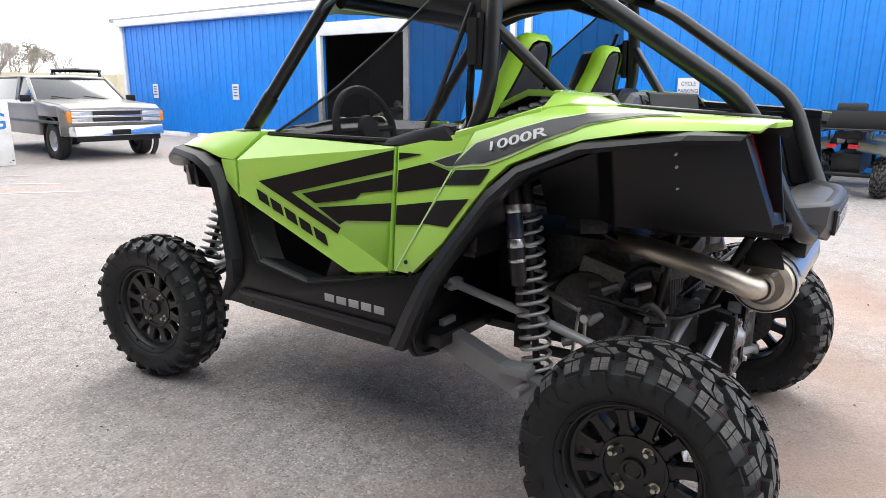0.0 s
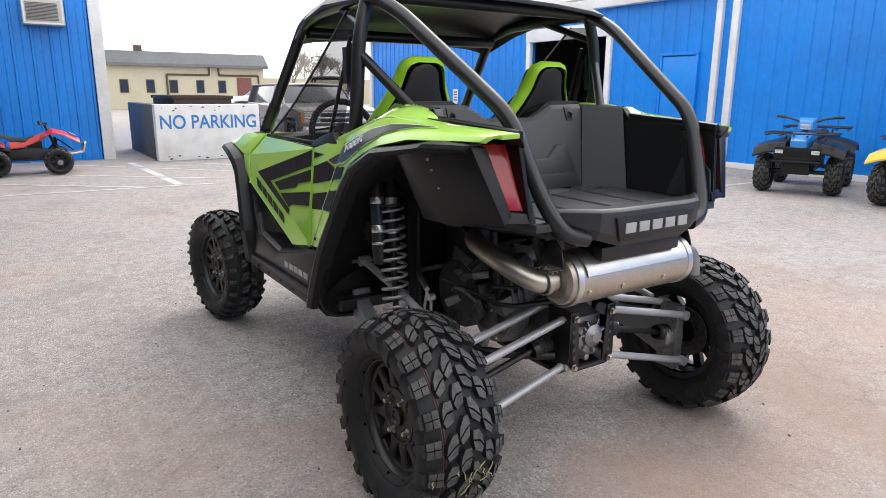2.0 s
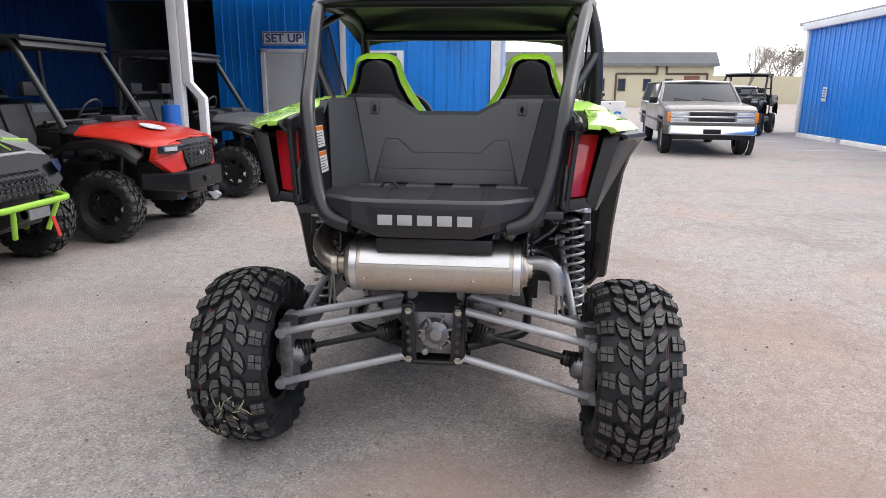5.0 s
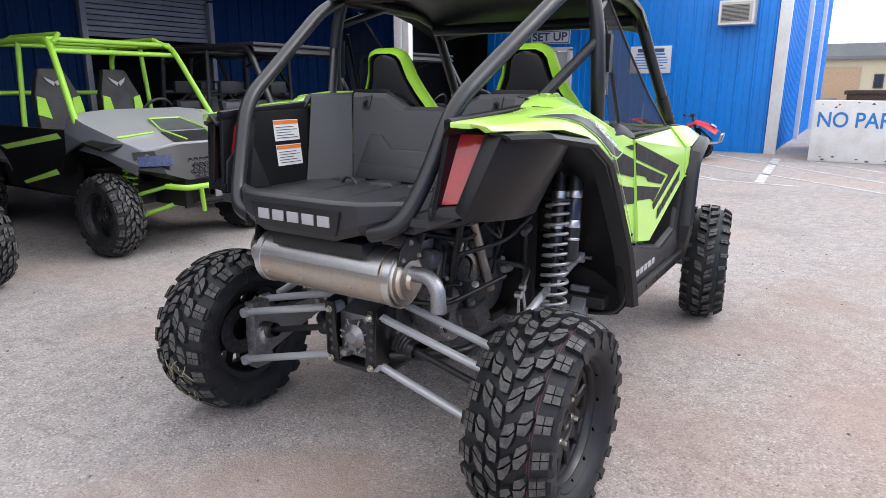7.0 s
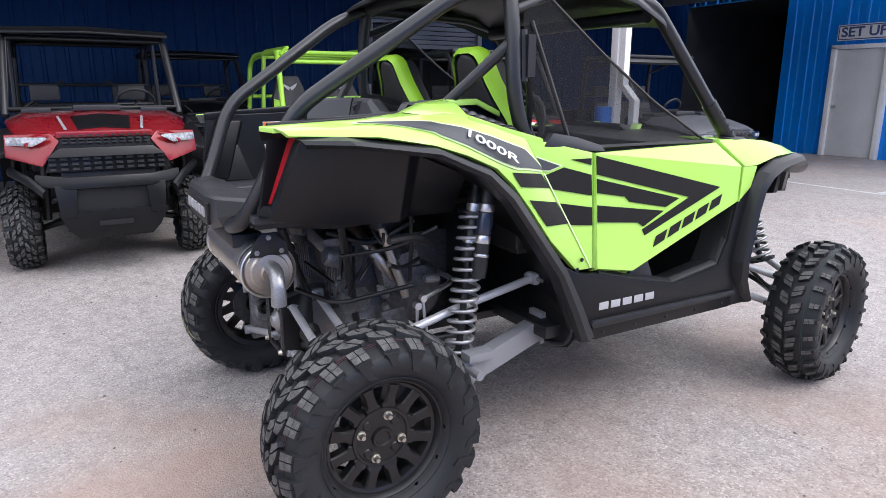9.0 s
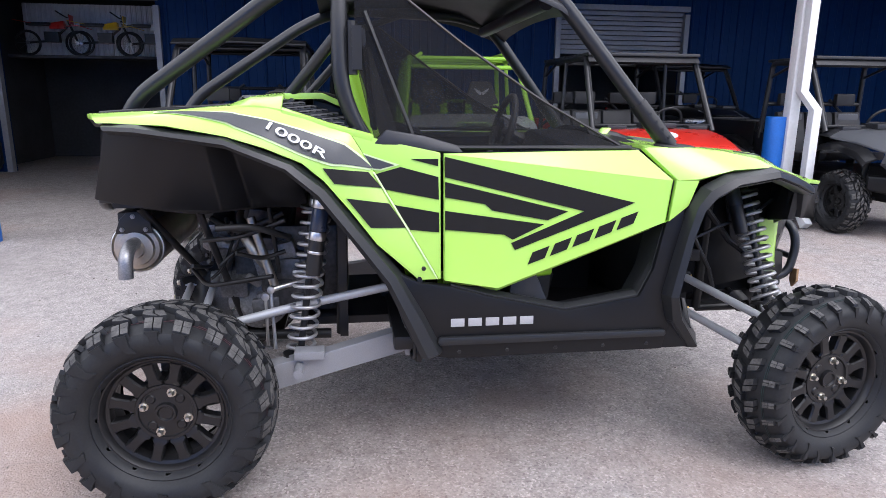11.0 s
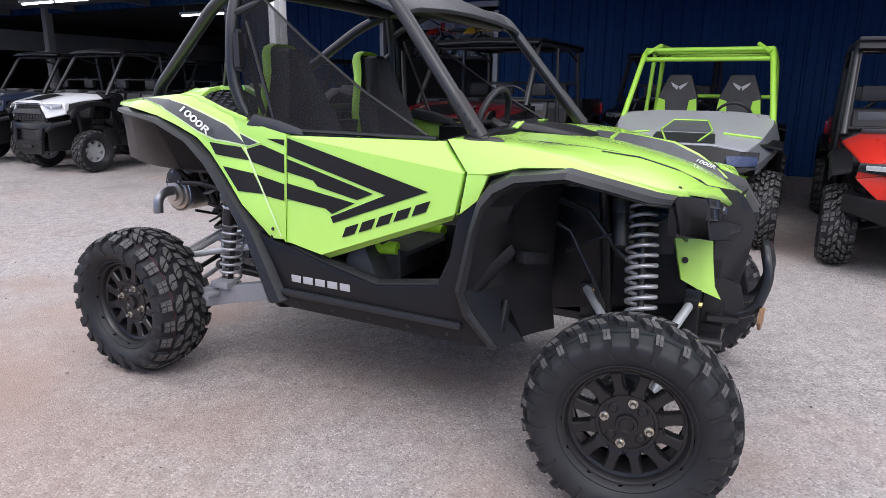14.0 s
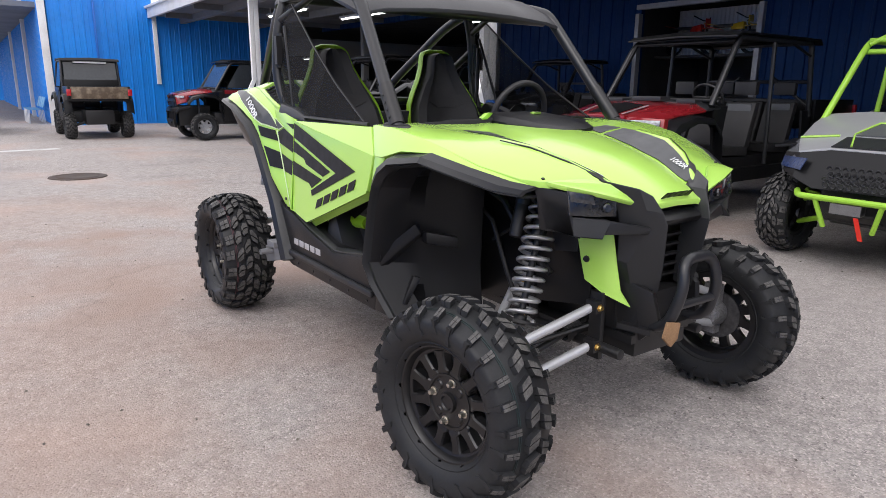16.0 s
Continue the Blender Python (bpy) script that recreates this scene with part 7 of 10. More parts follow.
both("shock_bolt", Shape().tube([(0.52, 0.40, 0.40), (0.69, 0.40, 0.40)], 0.016, 10), GREY_ARM, hero)
s = Shape().lathe([(0, 0.03), (0.042, 0.03), (0.05, 0.015), (0.05, -0.06), (0.04, -0.08), (0, -0.08)], pose(0.585, 0.0, 0.335, 0, 90, 0), 24).box((0.57, -0.01, 0.34), (0.05, 0.09, 0.28))
both("rear_hub", s, CAST_DARK, hero, bevel=0.006)
s = Shape()
for y, z0, z1, x1 in ((-0.055, 0.44, 0.555, 0.58), (0.045, 0.47, 0.585, 0.58), (-0.06, 0.235, 0.375, 0.59)):
    s.tube([(0.095, y, z1), (x1, y, z0)], 0.0145, 12)
    for x, z in ((0.095, z1), (x1, z0)):
        s.lathe([(0, 0.022), (0.020, 0.022), (0.022, 0.0), (0.020, -0.022), (0, -0.022)], pose(x, y, z, 90, 0, 0), 14)
both("radius_rod", s, SILVER_PAINT, hero, "silver radius rods", smooth=50)
s = Shape().tube([(0.12, -0.005, 0.46), (0.57, -0.005, 0.345)], 0.0125, 10)
for k in range(6):
    s.lathe([(0.030, 0.0), (0.040 - 0.002 * k, 0.008), (0.030, 0.016)], Matrix.Translation((0.135 + k * 0.013, -0.005, 0.457 - k * 0.0033)) @ pose(0, 0, 0, 0, 104, 0), 16)
    s.lathe([(0.028, 0.0), (0.030 + 0.002 * k, 0.008), (0.028, 0.016)], Matrix.Translation((0.475 + k * 0.013, -0.005, 0.369 - k * 0.0033)) @ pose(0, 0, 0, 0, 104, 0), 16)
both("drive_shaft", s, MATTE_BLACK, hero, "black drive shaft with rubber boots", smooth=40)
# rear differential and its slotted bracket
s = Shape().loft([[(-0.085, -0.05, 0.38), (0.085, -0.05, 0.38), (0.085, -0.05, 0.54), (-0.085, -0.05, 0.54)], [(-0.10, 0.10, 0.36), (0.10, 0.10, 0.36), (0.10, 0.10, 0.57), (-0.10, 0.10, 0.57)], [(-0.07, 0.26, 0.40), (0.07, 0.26, 0.40), (0.07, 0.26, 0.55), (-0.07, 0.26, 0.55)]], True, True)
s.lathe([(0, 0.02), (0.05, 0.018), (0.062, 0.0), (0.062, -0.03)], pose(0.0, -0.06, 0.46, 90), 20)
s.lathe([(0, 0.034), (0.022, 0.032), (0.030, 0.022), (0.044, 0.014), (0.046, 0.0)], pose(0.012, -0.078, 0.475, 90), 20).lathe([(0, 0.030), (0.012, 0.028), (0.018, 0.0)], pose(-0.030, -0.075, 0.405, 90), 12)
for k in range(7):
    a = k * 2 * math.pi / 7 + 0.3
    s.box((0.012 + 0.050 * math.cos(a), -0.082, 0.475 + 0.050 * math.sin(a)), (0.034, 0.018, 0.007), pose(0, 0, 0, 0, -math.degrees(a), 0))
for k in range(6):
    hexbolt(s, (0.052 * math.cos(k * 1.047), -0.082, 0.46 + 0.052 * math.sin(k * 1.047)), (0, -1, 0), 0.006, 0.006)
part("differential", s, CAST, hero, "cast aluminium rear differential", bevel=0.006)
s = Shape()
for sg in (-1, 1):
    s.prism([(sg * 0.075, -0.095, 0.585), (sg * 0.115, -0.095, 0.585), (sg * 0.115, -0.095, 0.39), (sg * 0.085, -0.095, 0.355), (sg * 0.06, -0.095, 0.36)], (0, 0.008, 0))
    s.prism([(sg * 0.115, -0.095, 0.585), (sg * 0.115, 0.02, 0.61), (sg * 0.115, 0.02, 0.36), (sg * 0.115, -0.095, 0.39)], (-0.006 * sg, 0, 0))
s.tube([(-0.075, -0.09, 0.362), (0.075, -0.09, 0.362)], 0.010, 8)
s.box((0, 0.12, 0.35), (0.26, 0.36, 0.012))
db = part("diff_bracket", s, MATTE_BLACK, hero, "black slotted rear bracket", bevel=0.002)
for sg in (-1, 1):
    for k in range(5):
        part("slot", Shape().lathe([(0, 0.002), (0.0085, 0.002), (0.0095, 0.0)], pose(sg * (0.0955 - 0.002 * k), -0.0955, 0.545 - 0.034 * k, 90), 10), INNER_DARK, db)
s = Shape()
for sg in (-1, 1):
    for z in (0.56, 0.375):
        hexbolt(s, (sg * 0.09, -0.103, z), (0, -1, 0), 0.010, 0.010)
parts("bracket_bolt", s, BRASS, hero)
# sway-bar links
s = Shape().tube([(0.50, 0.31, 0.42), (0.47, 0.30, 0.62)], 0.006, 8).lathe([(0, 0.012), (0.013, 0.010), (0.013, -0.010), (0, -0.012)], pose(0.47, 0.30, 0.63, 0, 90), 12)
s.tube([(0.47, 0.30, 0.63), (0.42, 0.46, 0.66), (-0.42, 0.46, 0.66), (-0.47, 0.30, 0.63)], 0.010, 8, 0.05)
part("sway_bar", s, BRIGHT_STEEL, hero, smooth=50)
part("sway_link", Shape().tube([(-0.50, 0.31, 0.42), (-0.47, 0.30, 0.62)], 0.006, 8), BRIGHT_STEEL, hero)

# front arms, hub, shaft
s = Shape()
for z0, z1, x1 in ((0.425, 0.29, 0.655), (0.565, 0.43, 0.64)):
    s.tube([(0.25, 1.97, z0), (x1, 2.24, z1)], 0.0165, 12).tube([(0.23, 2.345, z0), (x1, 2.26, z1)], 0.0165, 12)
    s.lathe([(0, 0.02), (0.026, 0.018), (0.026, -0.018), (0, -0.02)], pose(x1, 2.25, z1), 14)
both("control_arm", s, SILVER_PAINT, hero, "silver tubular control arms", smooth=50)
for y, h in ((2.348, 0.24), (1.97, 0.22)):
    both("arm_mount", Shape().box((0.222, y, 0.495), (0.022, 0.055, h)).box((0.235, y, 0.425), (0.045, 0.050, 0.045)).box((0.235, y, 0.565), (0.045, 0.050, 0.045)), MATTE_BLACK, hero, "black arm mounting post", bevel=0.006)
    for z in (0.425, 0.565):
        both("mount_bolt", hexbolt(Shape(), (0.240, y + 0.026, z), (0, 1, 0), 0.010, 0.010), GOLD_BOLT, hero, "yellow zinc bolt")
s = Shape().lathe([(0, 0.03), (0.05, 0.03), (0.06, 0.0), (0.05, -0.07), (0, -0.07)], pose(0.655, 2.25, 0.34, 0, 90, 0), 20).box((0.64, 2.25, 0.365), (0.045, 0.07, 0.22)).box((0.63, 2.14, 0.36), (0.03, 0.16, 0.035))
both("front_hub", s, CAST_DARK, hero, bevel=0.006)
s = Shape().tube([(0.14, 2.24, 0.47), (0.62, 2.25, 0.345)], 0.0125, 10).tube([(0.18, 2.34, 0.50), (0.62, 2.14, 0.37)], 0.009, 8)
for k in range(5):
    s.lathe([(0.028, 0), (0.038, 0.008), (0.028, 0.016)], Matrix.Translation((0.20 + k * 0.014, 2.24, 0.455 - k * 0.0036)) @ pose(0, 0, 0, 0, 104), 14)
both("front_drive_shaft", s, MATTE_BLACK, hero, smooth=40)
s = Shape().box((0, 2.24, 0.50), (0.28, 0.42, 0.22)).tube([(-0.22, 2.05, 0.42), (-0.22, 2.46, 0.42)], 0.02, 8).tube([(0.22, 2.05, 0.42), (0.22, 2.46, 0.42)], 0.02, 8).tube([(0.22, 2.05, 0.42), (0.30, 2.02, 0.98), (0.42, 2.10, 1.02)], 0.02, 8).tube([(-0.22, 2.05, 0.42), (-0.30, 2.02, 0.98), (-0.42, 2.10, 1.02)], 0.02, 8).tube([(-0.34, 2.05, 1.0), (0.34, 2.05, 1.0)], 0.02, 8)
parts("front_frame", s, MATTE_BLACK, hero, bevel=0.006)

# engine bay
rnd = random.Random(12)
s = Shape().box((0, 0.34, 0.64), (0.46, 0.40, 0.34)).box((-0.05, 0.22, 0.72), (0.34, 0.22, 0.16)).lathe([(0, 0.06), (0.10, 0.06), (0.12, 0.04), (0.12, -0.02)], pose(0.25, 0.36, 0.60, 0, 90, 0), 24).lathe([(0, 0.06), (0.13, 0.06), (0.14, 0.04), (0.14, -0.02)], pose(-0.25, 0.34, 0.58, 0, -90, 0), 24)
for k in range(16):
    s.box((rnd.uniform(-0.30, 0.30), rnd.uniform(0.10, 0.42), rnd.uniform(0.50, 0.88)), (rnd.uniform(0.04, 0.12), rnd.uniform(0.04, 0.12), rnd.uniform(0.03, 0.09)), pose(0, 0, 0, rnd.uniform(-20, 20), rnd.uniform(-20, 20), rnd.uniform(-30, 30)))
parts("engine_block", s, ENGINE, hero, "dark metal engine block", bevel=0.008)
s = Shape()
for k in range(14):
    a = Vector((rnd.choice((-1, 1)) * rnd.uniform(0.22, 0.44), rnd.uniform(0.05, 0.40), rnd.uniform(0.5, 0.9)))
    b = Vector((a.x + rnd.uniform(-0.15, 0.15), rnd.uniform(0.0, 0.45), rnd.uniform(0.5, 0.92)))
    s.tube([a, (a + b) / 2 + Vector((rnd.uniform(-0.05, 0.05), 0, rnd.uniform(-0.09, 0.05))), b], rnd.choice((0.006, 0.008, 0.012)), 8, 0.06)
parts("hose", s, MATTE_BLACK, hero, smooth=60)
for sg in (-1, 1):
    g = part("gearcase", Shape().lathe([(0, 0.05), (0.07, 0.048), (0.085, 0.03), (0.115, 0.02), (0.12, 0.0), (0.12, -0.06), (0.09, -0.10)], pose(sg * 0.20, 0.22, 0.52, 0, sg * 80, 0), 28), CAST_DARK, hero, "cast aluminium gearcase", smooth=30)
    q = Shape()
    for k in range(9):
        a = k * 2 * math.pi / 9
        hexbolt(q, (sg * 0.235, 0.22 + 0.102 * math.cos(a), 0.52 + 0.102 * math.sin(a)), (sg, 0, 0), 0.006, 0.007)
    parts("cover_bolt", q, BRASS, g)
    q = Shape()
    for k in range(6):
        q.box((sg * (0.10 + 0.028 * k), 0.105, 0.66), (0.008, 0.04, 0.15), pose(0, 0, 0, 0, sg * 12, 0))
    parts("cooling_fin", q, CAST_DARK, g)
    q = Shape().box((sg * 0.20, 0.14, 0.60), (0.16, 0.10, 0.07), pose(0, 0, 0, 0, sg * 18, 0)).box((sg * 0.27, 0.30, 0.70), (0.07, 0.16, 0.10), pose(0, 0, 0, 14, 0, 0)).box((sg * 0.12, 0.08, 0.80), (0.18, 0.08, 0.06), pose(0, 0, 0, 0, sg * 8, 0)).lathe([(0, 0.07), (0.028, 0.07), (0.035, 0.05), (0.035, -0.05), (0, -0.07)], pose(sg * 0.22, 0.10, 0.74, 70, 20, 0), 16)
    parts("engine_housing", q, CAST_DARK, hero, "grey cast engine housing", bevel=0.008)
    q = Shape().tube([(sg * 0.38, 0.02, 0.70), (sg * 0.25, 0.06, 0.66), (sg * 0.05, 0.02, 0.70)], 0.007, 8, 0.05).tube([(sg * 0.40, 0.30, 0.66), (sg * 0.30, 0.05, 0.60), (sg * 0.12, -0.04, 0.62)], 0.009, 8, 0.06).tube([(sg * 0.33, 0.34, 0.88), (sg * 0.31, 0.18, 0.80), (sg * 0.20, 0.06, 0.84)], 0.011, 8, 0.06)
    parts("hose", q, MATTE_BLACK, hero, smooth=60)
    part("joint_link", Shape().tube([(sg * 0.465, 0.28, 0.42), (sg * 0.465, 0.28, 0.60)], 0.006, 8).lathe([(0, 0.014), (0.014, 0.012), (0.014, -0.012), (0, -0.014)], pose(sg * 0.465, 0.28, 0.605, 0, 90), 12), BRIGHT_STEEL, hero, "bright sway-bar link", smooth=50)
s = Shape()
for k in range(10):
    s.lathe([(0, 0.03), (0.014, 0.028), (0.017, 0.0), (0.017, -0.03)], Matrix.Translation((rnd.choice((-1, 1)) * rnd.uniform(0.24, 0.36), rnd.uniform(0.06, 0.40), rnd.uniform(0.46, 0.72))) @ pose(0, 0, 0, rnd.uniform(0, 90), rnd.uniform(0, 90), 0), 10)
parts("fitting", s, CAST, hero)
s = Shape()
for sg in (-1, 1):
    s.tube([(sg * 0.36, 0.50, 0.42), (sg * 0.34, 0.10, 0.42), (sg * 0.115, -0.02, 0.40)], 0.019, 10, 0.05)
    s.tube([(sg * 0.36, 0.55, 0.95), (sg * 0.36, 0.05, 0.90), (sg * 0.33, -0.24, 0.93)], 0.019, 10, 0.05)
    s.tube([(sg * 0.36, 0.05, 0.90), (sg * 0.22, 0.16, 0.44)], 0.014, 8).tube([(sg * 0.35, -0.15, 0.91), (sg * 0.115, 0.0, 0.60)], 0.014, 8).tube([(sg * 0.37, 0.48, 1.02), (sg * 0.56, 0.485, 1.03)], 0.016, 8)
    s.tube([(sg * 0.36, 0.54, 0.42), (sg * 0.36, 0.56, 1.2)], 0.02, 8)
part("rear_frame", s, MATTE_BLACK, hero, "black tubular chassis frame", smooth=50)
s = Shape().box((0, 0.10, 0.925), (0.74, 0.66, 0.03)).box((0, 0.55, 0.70), (0.80, 0.03, 0.56)).box((0, 0.85, 0.45), (0.60, 0.9, 0.03)).box((0, 1.95, 0.44), (0.44, 0.6, 0.03))
part("underbody", s, MATTE_BLACK, hero)

# exhaust
def hmat(x, y, z):
    return pose(x, y, z, 0, 90, 0)


s = Shape().lathe([(0, -0.306), (0.060, -0.306), (0.078, -0.296), (0.087, -0.28), (0.087, -0.262), (0.089, -0.26), (0.089, 0.26), (0.091, 0.262), (0.091, 0.274), (0.084, 0.277), (0.078, 0.290), (0.064, 0.292), (0.060, 0.300), (0.060, 0.306), (0.034, 0.308), (0.030, 0.322), (0, 0.322)], hmat(0.02, -0.215, 0.745), 48)
mf = part("muffler", s, STEEL, hero, "stainless steel muffler with heat tint", smooth=25)
mf.location = (0, 0.032, 0.010)
s = Shape()
for x in (-0.25, 0.29):
    s.lathe([(0.0885, -0.014), (0.092, -0.012), (0.092, 0.012), (0.0885, 0.014)], hmat(x, -0.215, 0.745), 48)
parts("muffler_band", s, BRIGHT_STEEL, mf, "bright clamp bands", smooth=50)
rows = []
for x in (-0.225, 0.265):
    rows.append([(x, -0.215 + 0.0935 * math.cos(a), 0.745 + 0.0935 * math.sin(a)) for a in np.linspace(radians(62), radians(165), 12)])
part("heat_shield", Shape().sheet(rows, (0, -0.002, 0.002)), BRIGHT_STEEL, mf, "brushed heat shield", smooth=50)
s = Shape().box((0.02, -0.255, 0.835), (0.38, 0.10, 0.045))
part("muffler_mount", s, MATTE_BLACK, mf, bevel=0.006)
s = Shape()
for x in (-0.21, -0.055, 0.15):
    hexbolt(s, (x, -0.215 - 0.083, 0.715), (0, -1, -0.35), 0.009, 0.006)
parts("muffler_bolt", s, BRASS, mf)
parts("retaining_spring", Shape().tube([(-0.335 + 0.004 * k, -0.245 + 0.005 * math.cos(k * 1.3), 0.785 + 0.005 * math.sin(k * 1.3)) for k in range(20)], 0.0022, 5).tube([(-0.335 + 0.004 * k, -0.180 + 0.005 * math.cos(k * 1.3), 0.785 + 0.005 * math.sin(k * 1.3)) for k in range(20)], 0.0022, 5), CAST, mf)
part("hanger_bracket", Shape().prism([(-0.300, -0.16, 0.80), (-0.300, -0.27, 0.80), (-0.300, -0.255, 0.86), (-0.300, -0.225, 0.885), (-0.300, -0.17, 0.87)], (0.006, 0, 0)), MATTE_BLACK, mf, bevel=0.003)
s = Shape().prism([(0.318, -0.150, 0.800), (0.318, -0.280, 0.800), (0.318, -0.262, 0.850), (0.318, -0.235, 0.878), (0.318, -0.185, 0.878), (0.318, -0.160, 0.850)], (0.006, 0, 0))
part("hanger_plate", s, MATTE_BLACK, mf, "black hanger plate with bolts", bevel=0.003)
s = Shape()
for y, z in ((-0.175, 0.815), (-0.255, 0.815), (-0.215, 0.862)):
    hexbolt(s, (0.325, y, z), (1, 0, 0), 0.007, 0.006)
for k in range(3):
    a = radians(30 + 120 * k)
    hexbolt(s, (0.304, -0.215 + 0.050 * math.cos(a), 0.745 + 0.050 * math.sin(a)), (1, 0, 0), 0.006, 0.004)
parts("muffler_bolt", s, CAST, mf)
s = Shape().tube([(-0.285, -0.215, 0.745), (-0.355, -0.205, 0.745), (-0.415, -0.10, 0.80), (-0.385, 0.12, 0.835), (-0.22, 0.26, 0.80)], 0.035, 16, 0.10)
s.lathe([(0.0355, -0.012), (0.041, -0.01), (0.041, 0.01), (0.0355, 0.012)], hmat(-0.325, -0.213, 0.745), 20)
part("exhaust_pipe", s, STEEL, mf, "polished exhaust pipe with heat tint", smooth=60)
s = Shape().tube([(0.32, -0.215, 0.765), (0.385, -0.215, 0.768), (0.425, -0.22, 0.735), (0.428, -0.222, 0.665)], 0.024, 16, 0.06)
s.lathe([(0.019, 0.0), (0.0245, 0.0), (0.0245, 0.02)], Matrix.Translation((0.428, -0.222, 0.664)), 16)
part("tail_pipe", s, CAST, mf, "grey curved tail pipe", smooth=60)
s = Shape().tube([(-0.10, 0.20, 0.80), (0.16, 0.16, 0.86), (0.30, 0.20, 0.76), (0.28, 0.30, 0.62)], 0.022, 12, 0.08).tube([(0.34, 0.30, 0.60), (0.31, 0.22, 0.86)], 0.017, 10)
part("header_pipe", s, STEEL, hero, "tinted exhaust header", smooth=60)

# ---- other vehicles ----
RED_PL = material("red_plastic", (0.62, 0.030, 0.018), 0.30, var=0.03, scale=4, fine=300, bump=0.03, coat=0.3)
MAROON = material("maroon_metallic_plastic", (0.26, 0.012, 0.018), 0.28, metal=0.15, var=0.05, scale=4, fine=300, bump=0.02, coat=0.5)
GREY_PL = material("grey_plastic", (0.10, 0.105, 0.115), 0.40, var=0.06, scale=4, fine=300, bump=0.05)
SILVER_PL = material("silver_plastic", (0.42, 0.43, 0.45), 0.32, metal=0.25, var=0.04, scale=4, fine=300, bump=0.02, coat=0.3)
WHITE_PL = material("white_plastic", (0.72, 0.73, 0.74), 0.32, var=0.03, scale=4, fine=300, bump=0.02, coat=0.3)
NAVY_PL = material("dark_blue_plastic", (0.013, 0.020, 0.042), 0.32, var=0.05, scale=4, fine=300, bump=0.02, coat=0.3)
CAMO = material("brown_camouflage_plastic", (0.10, 0.07, 0.045), 0.5, var=0.1, scale=9, fine=40, bump=0.05, second=(0.30, 0.24, 0.17), second_amount=0.9)
BLUE_PL = material("blue_plastic", (0.03, 0.22, 0.60), 0.32, var=0.04, scale=4, fine=300, bump=0.02, coat=0.3)
YELLOW_PL = material("yellow_plastic", (0.78, 0.50, 0.012), 0.32, var=0.04, scale=4, fine=300, bump=0.02, coat=0.3)
OLIVE_PL = material("olive_plastic", (0.055, 0.058, 0.045), 0.45, var=0.08, scale=4, fine=300, bump=0.05)
TAN_PAINT = material("pewter_car_paint", (0.25, 0.235, 0.215), 0.32, metal=0.2, var=0.04, scale=2, fine=400, bump=0.0, coat=0.5)
WHITE_PAINT = material("white_car_paint", (0.75, 0.75, 0.74), 0.3, var=0.03, scale=2, fine=300, bump=0.0, coat=0.4)
CAR_GLASS = material("dark_car_glass", (0.035, 0.042, 0.05), 0.08, var=0.1, scale=2, fine=20, bump=0.0, coat=0.25, spec=0.5)
CHROME = material("chrome", (0.78, 0.78, 0.79), 0.12, metal=1.0, var=0.03, scale=5, fine=60, bump=0.0)
AMBER = material("amber_lens", (0.75, 0.24, 0.02), 0.2, var=0.05, scale=10, fine=100, bump=0.05, coat=0.4)
SHIELD = glass_material("clear_windshield", (0.92, 0.94, 0.95))
LENS_BLUE = material("blue_smoked_lens", (0.03, 0.05, 0.13), 0.30, var=0.4, scale=24, fine=60, bump=0.2, coat=0.1, spec=0.3)
BLUE_CHAIR = material("pale_blue_plastic", (0.10, 0.30, 0.55), 0.45, var=0.05, scale=6, fine=200, bump=0.03)


def share(name, me, parent, m, label=""):
    """A part that uses a mesh made before."""
    ob = new(name, me)
    ob.parent = parent
    ob.matrix_basis = m
    if label:
        tagged(ob, label)
    return ob


def stock_tyre(R, w, rim_r, lugs):
    a, b, _, worn = tyre_pieces(R, w, rim_r, lugs)
    k = len(a.f)
    me = mesh_of(a.plus(b), RUBBER, smooth=24, name="tyre")
    me.materials.append(TREAD)
    for f, flag in zip(me.polygons, [False] * k + worn):
        f.material_index = int(flag)
    return me


UTV_TYRE = stock_tyre(0.315, 0.115, 0.175, 20)
UTV_RIM = mesh_of(alloy_rim(0.175, 0.115, 7, 0.035), RIM_BLACK, name="rim")
UTV_RIM_LIGHT = mesh_of(alloy_rim(0.175, 0.115, 7, 0.035), SILVER_PL, name="rim")
ATV_TYRE = stock_tyre(0.27, 0.10, 0.15, 16)
ATV_RIM = mesh_of(alloy_rim(0.15, 0.10, 6, 0.03), SILVER_PL, name="rim")
ATV_RIM_DARK = mesh_of(alloy_rim(0.15, 0.10, 6, 0.03), RIM_BLACK, name="rim")


def stock_wheel(parent, c, side, tyre, rim, steer=0, size=1.0):
    m = Matrix.Translation(c) @ pose(0, 0, 0, 0, 0, steer + (0 if side > 0 else 180)) @ Matrix.Scale(size, 4)
    w = share("wheel", rim, parent, m)
    share("tyre", tyre, w, Matrix())


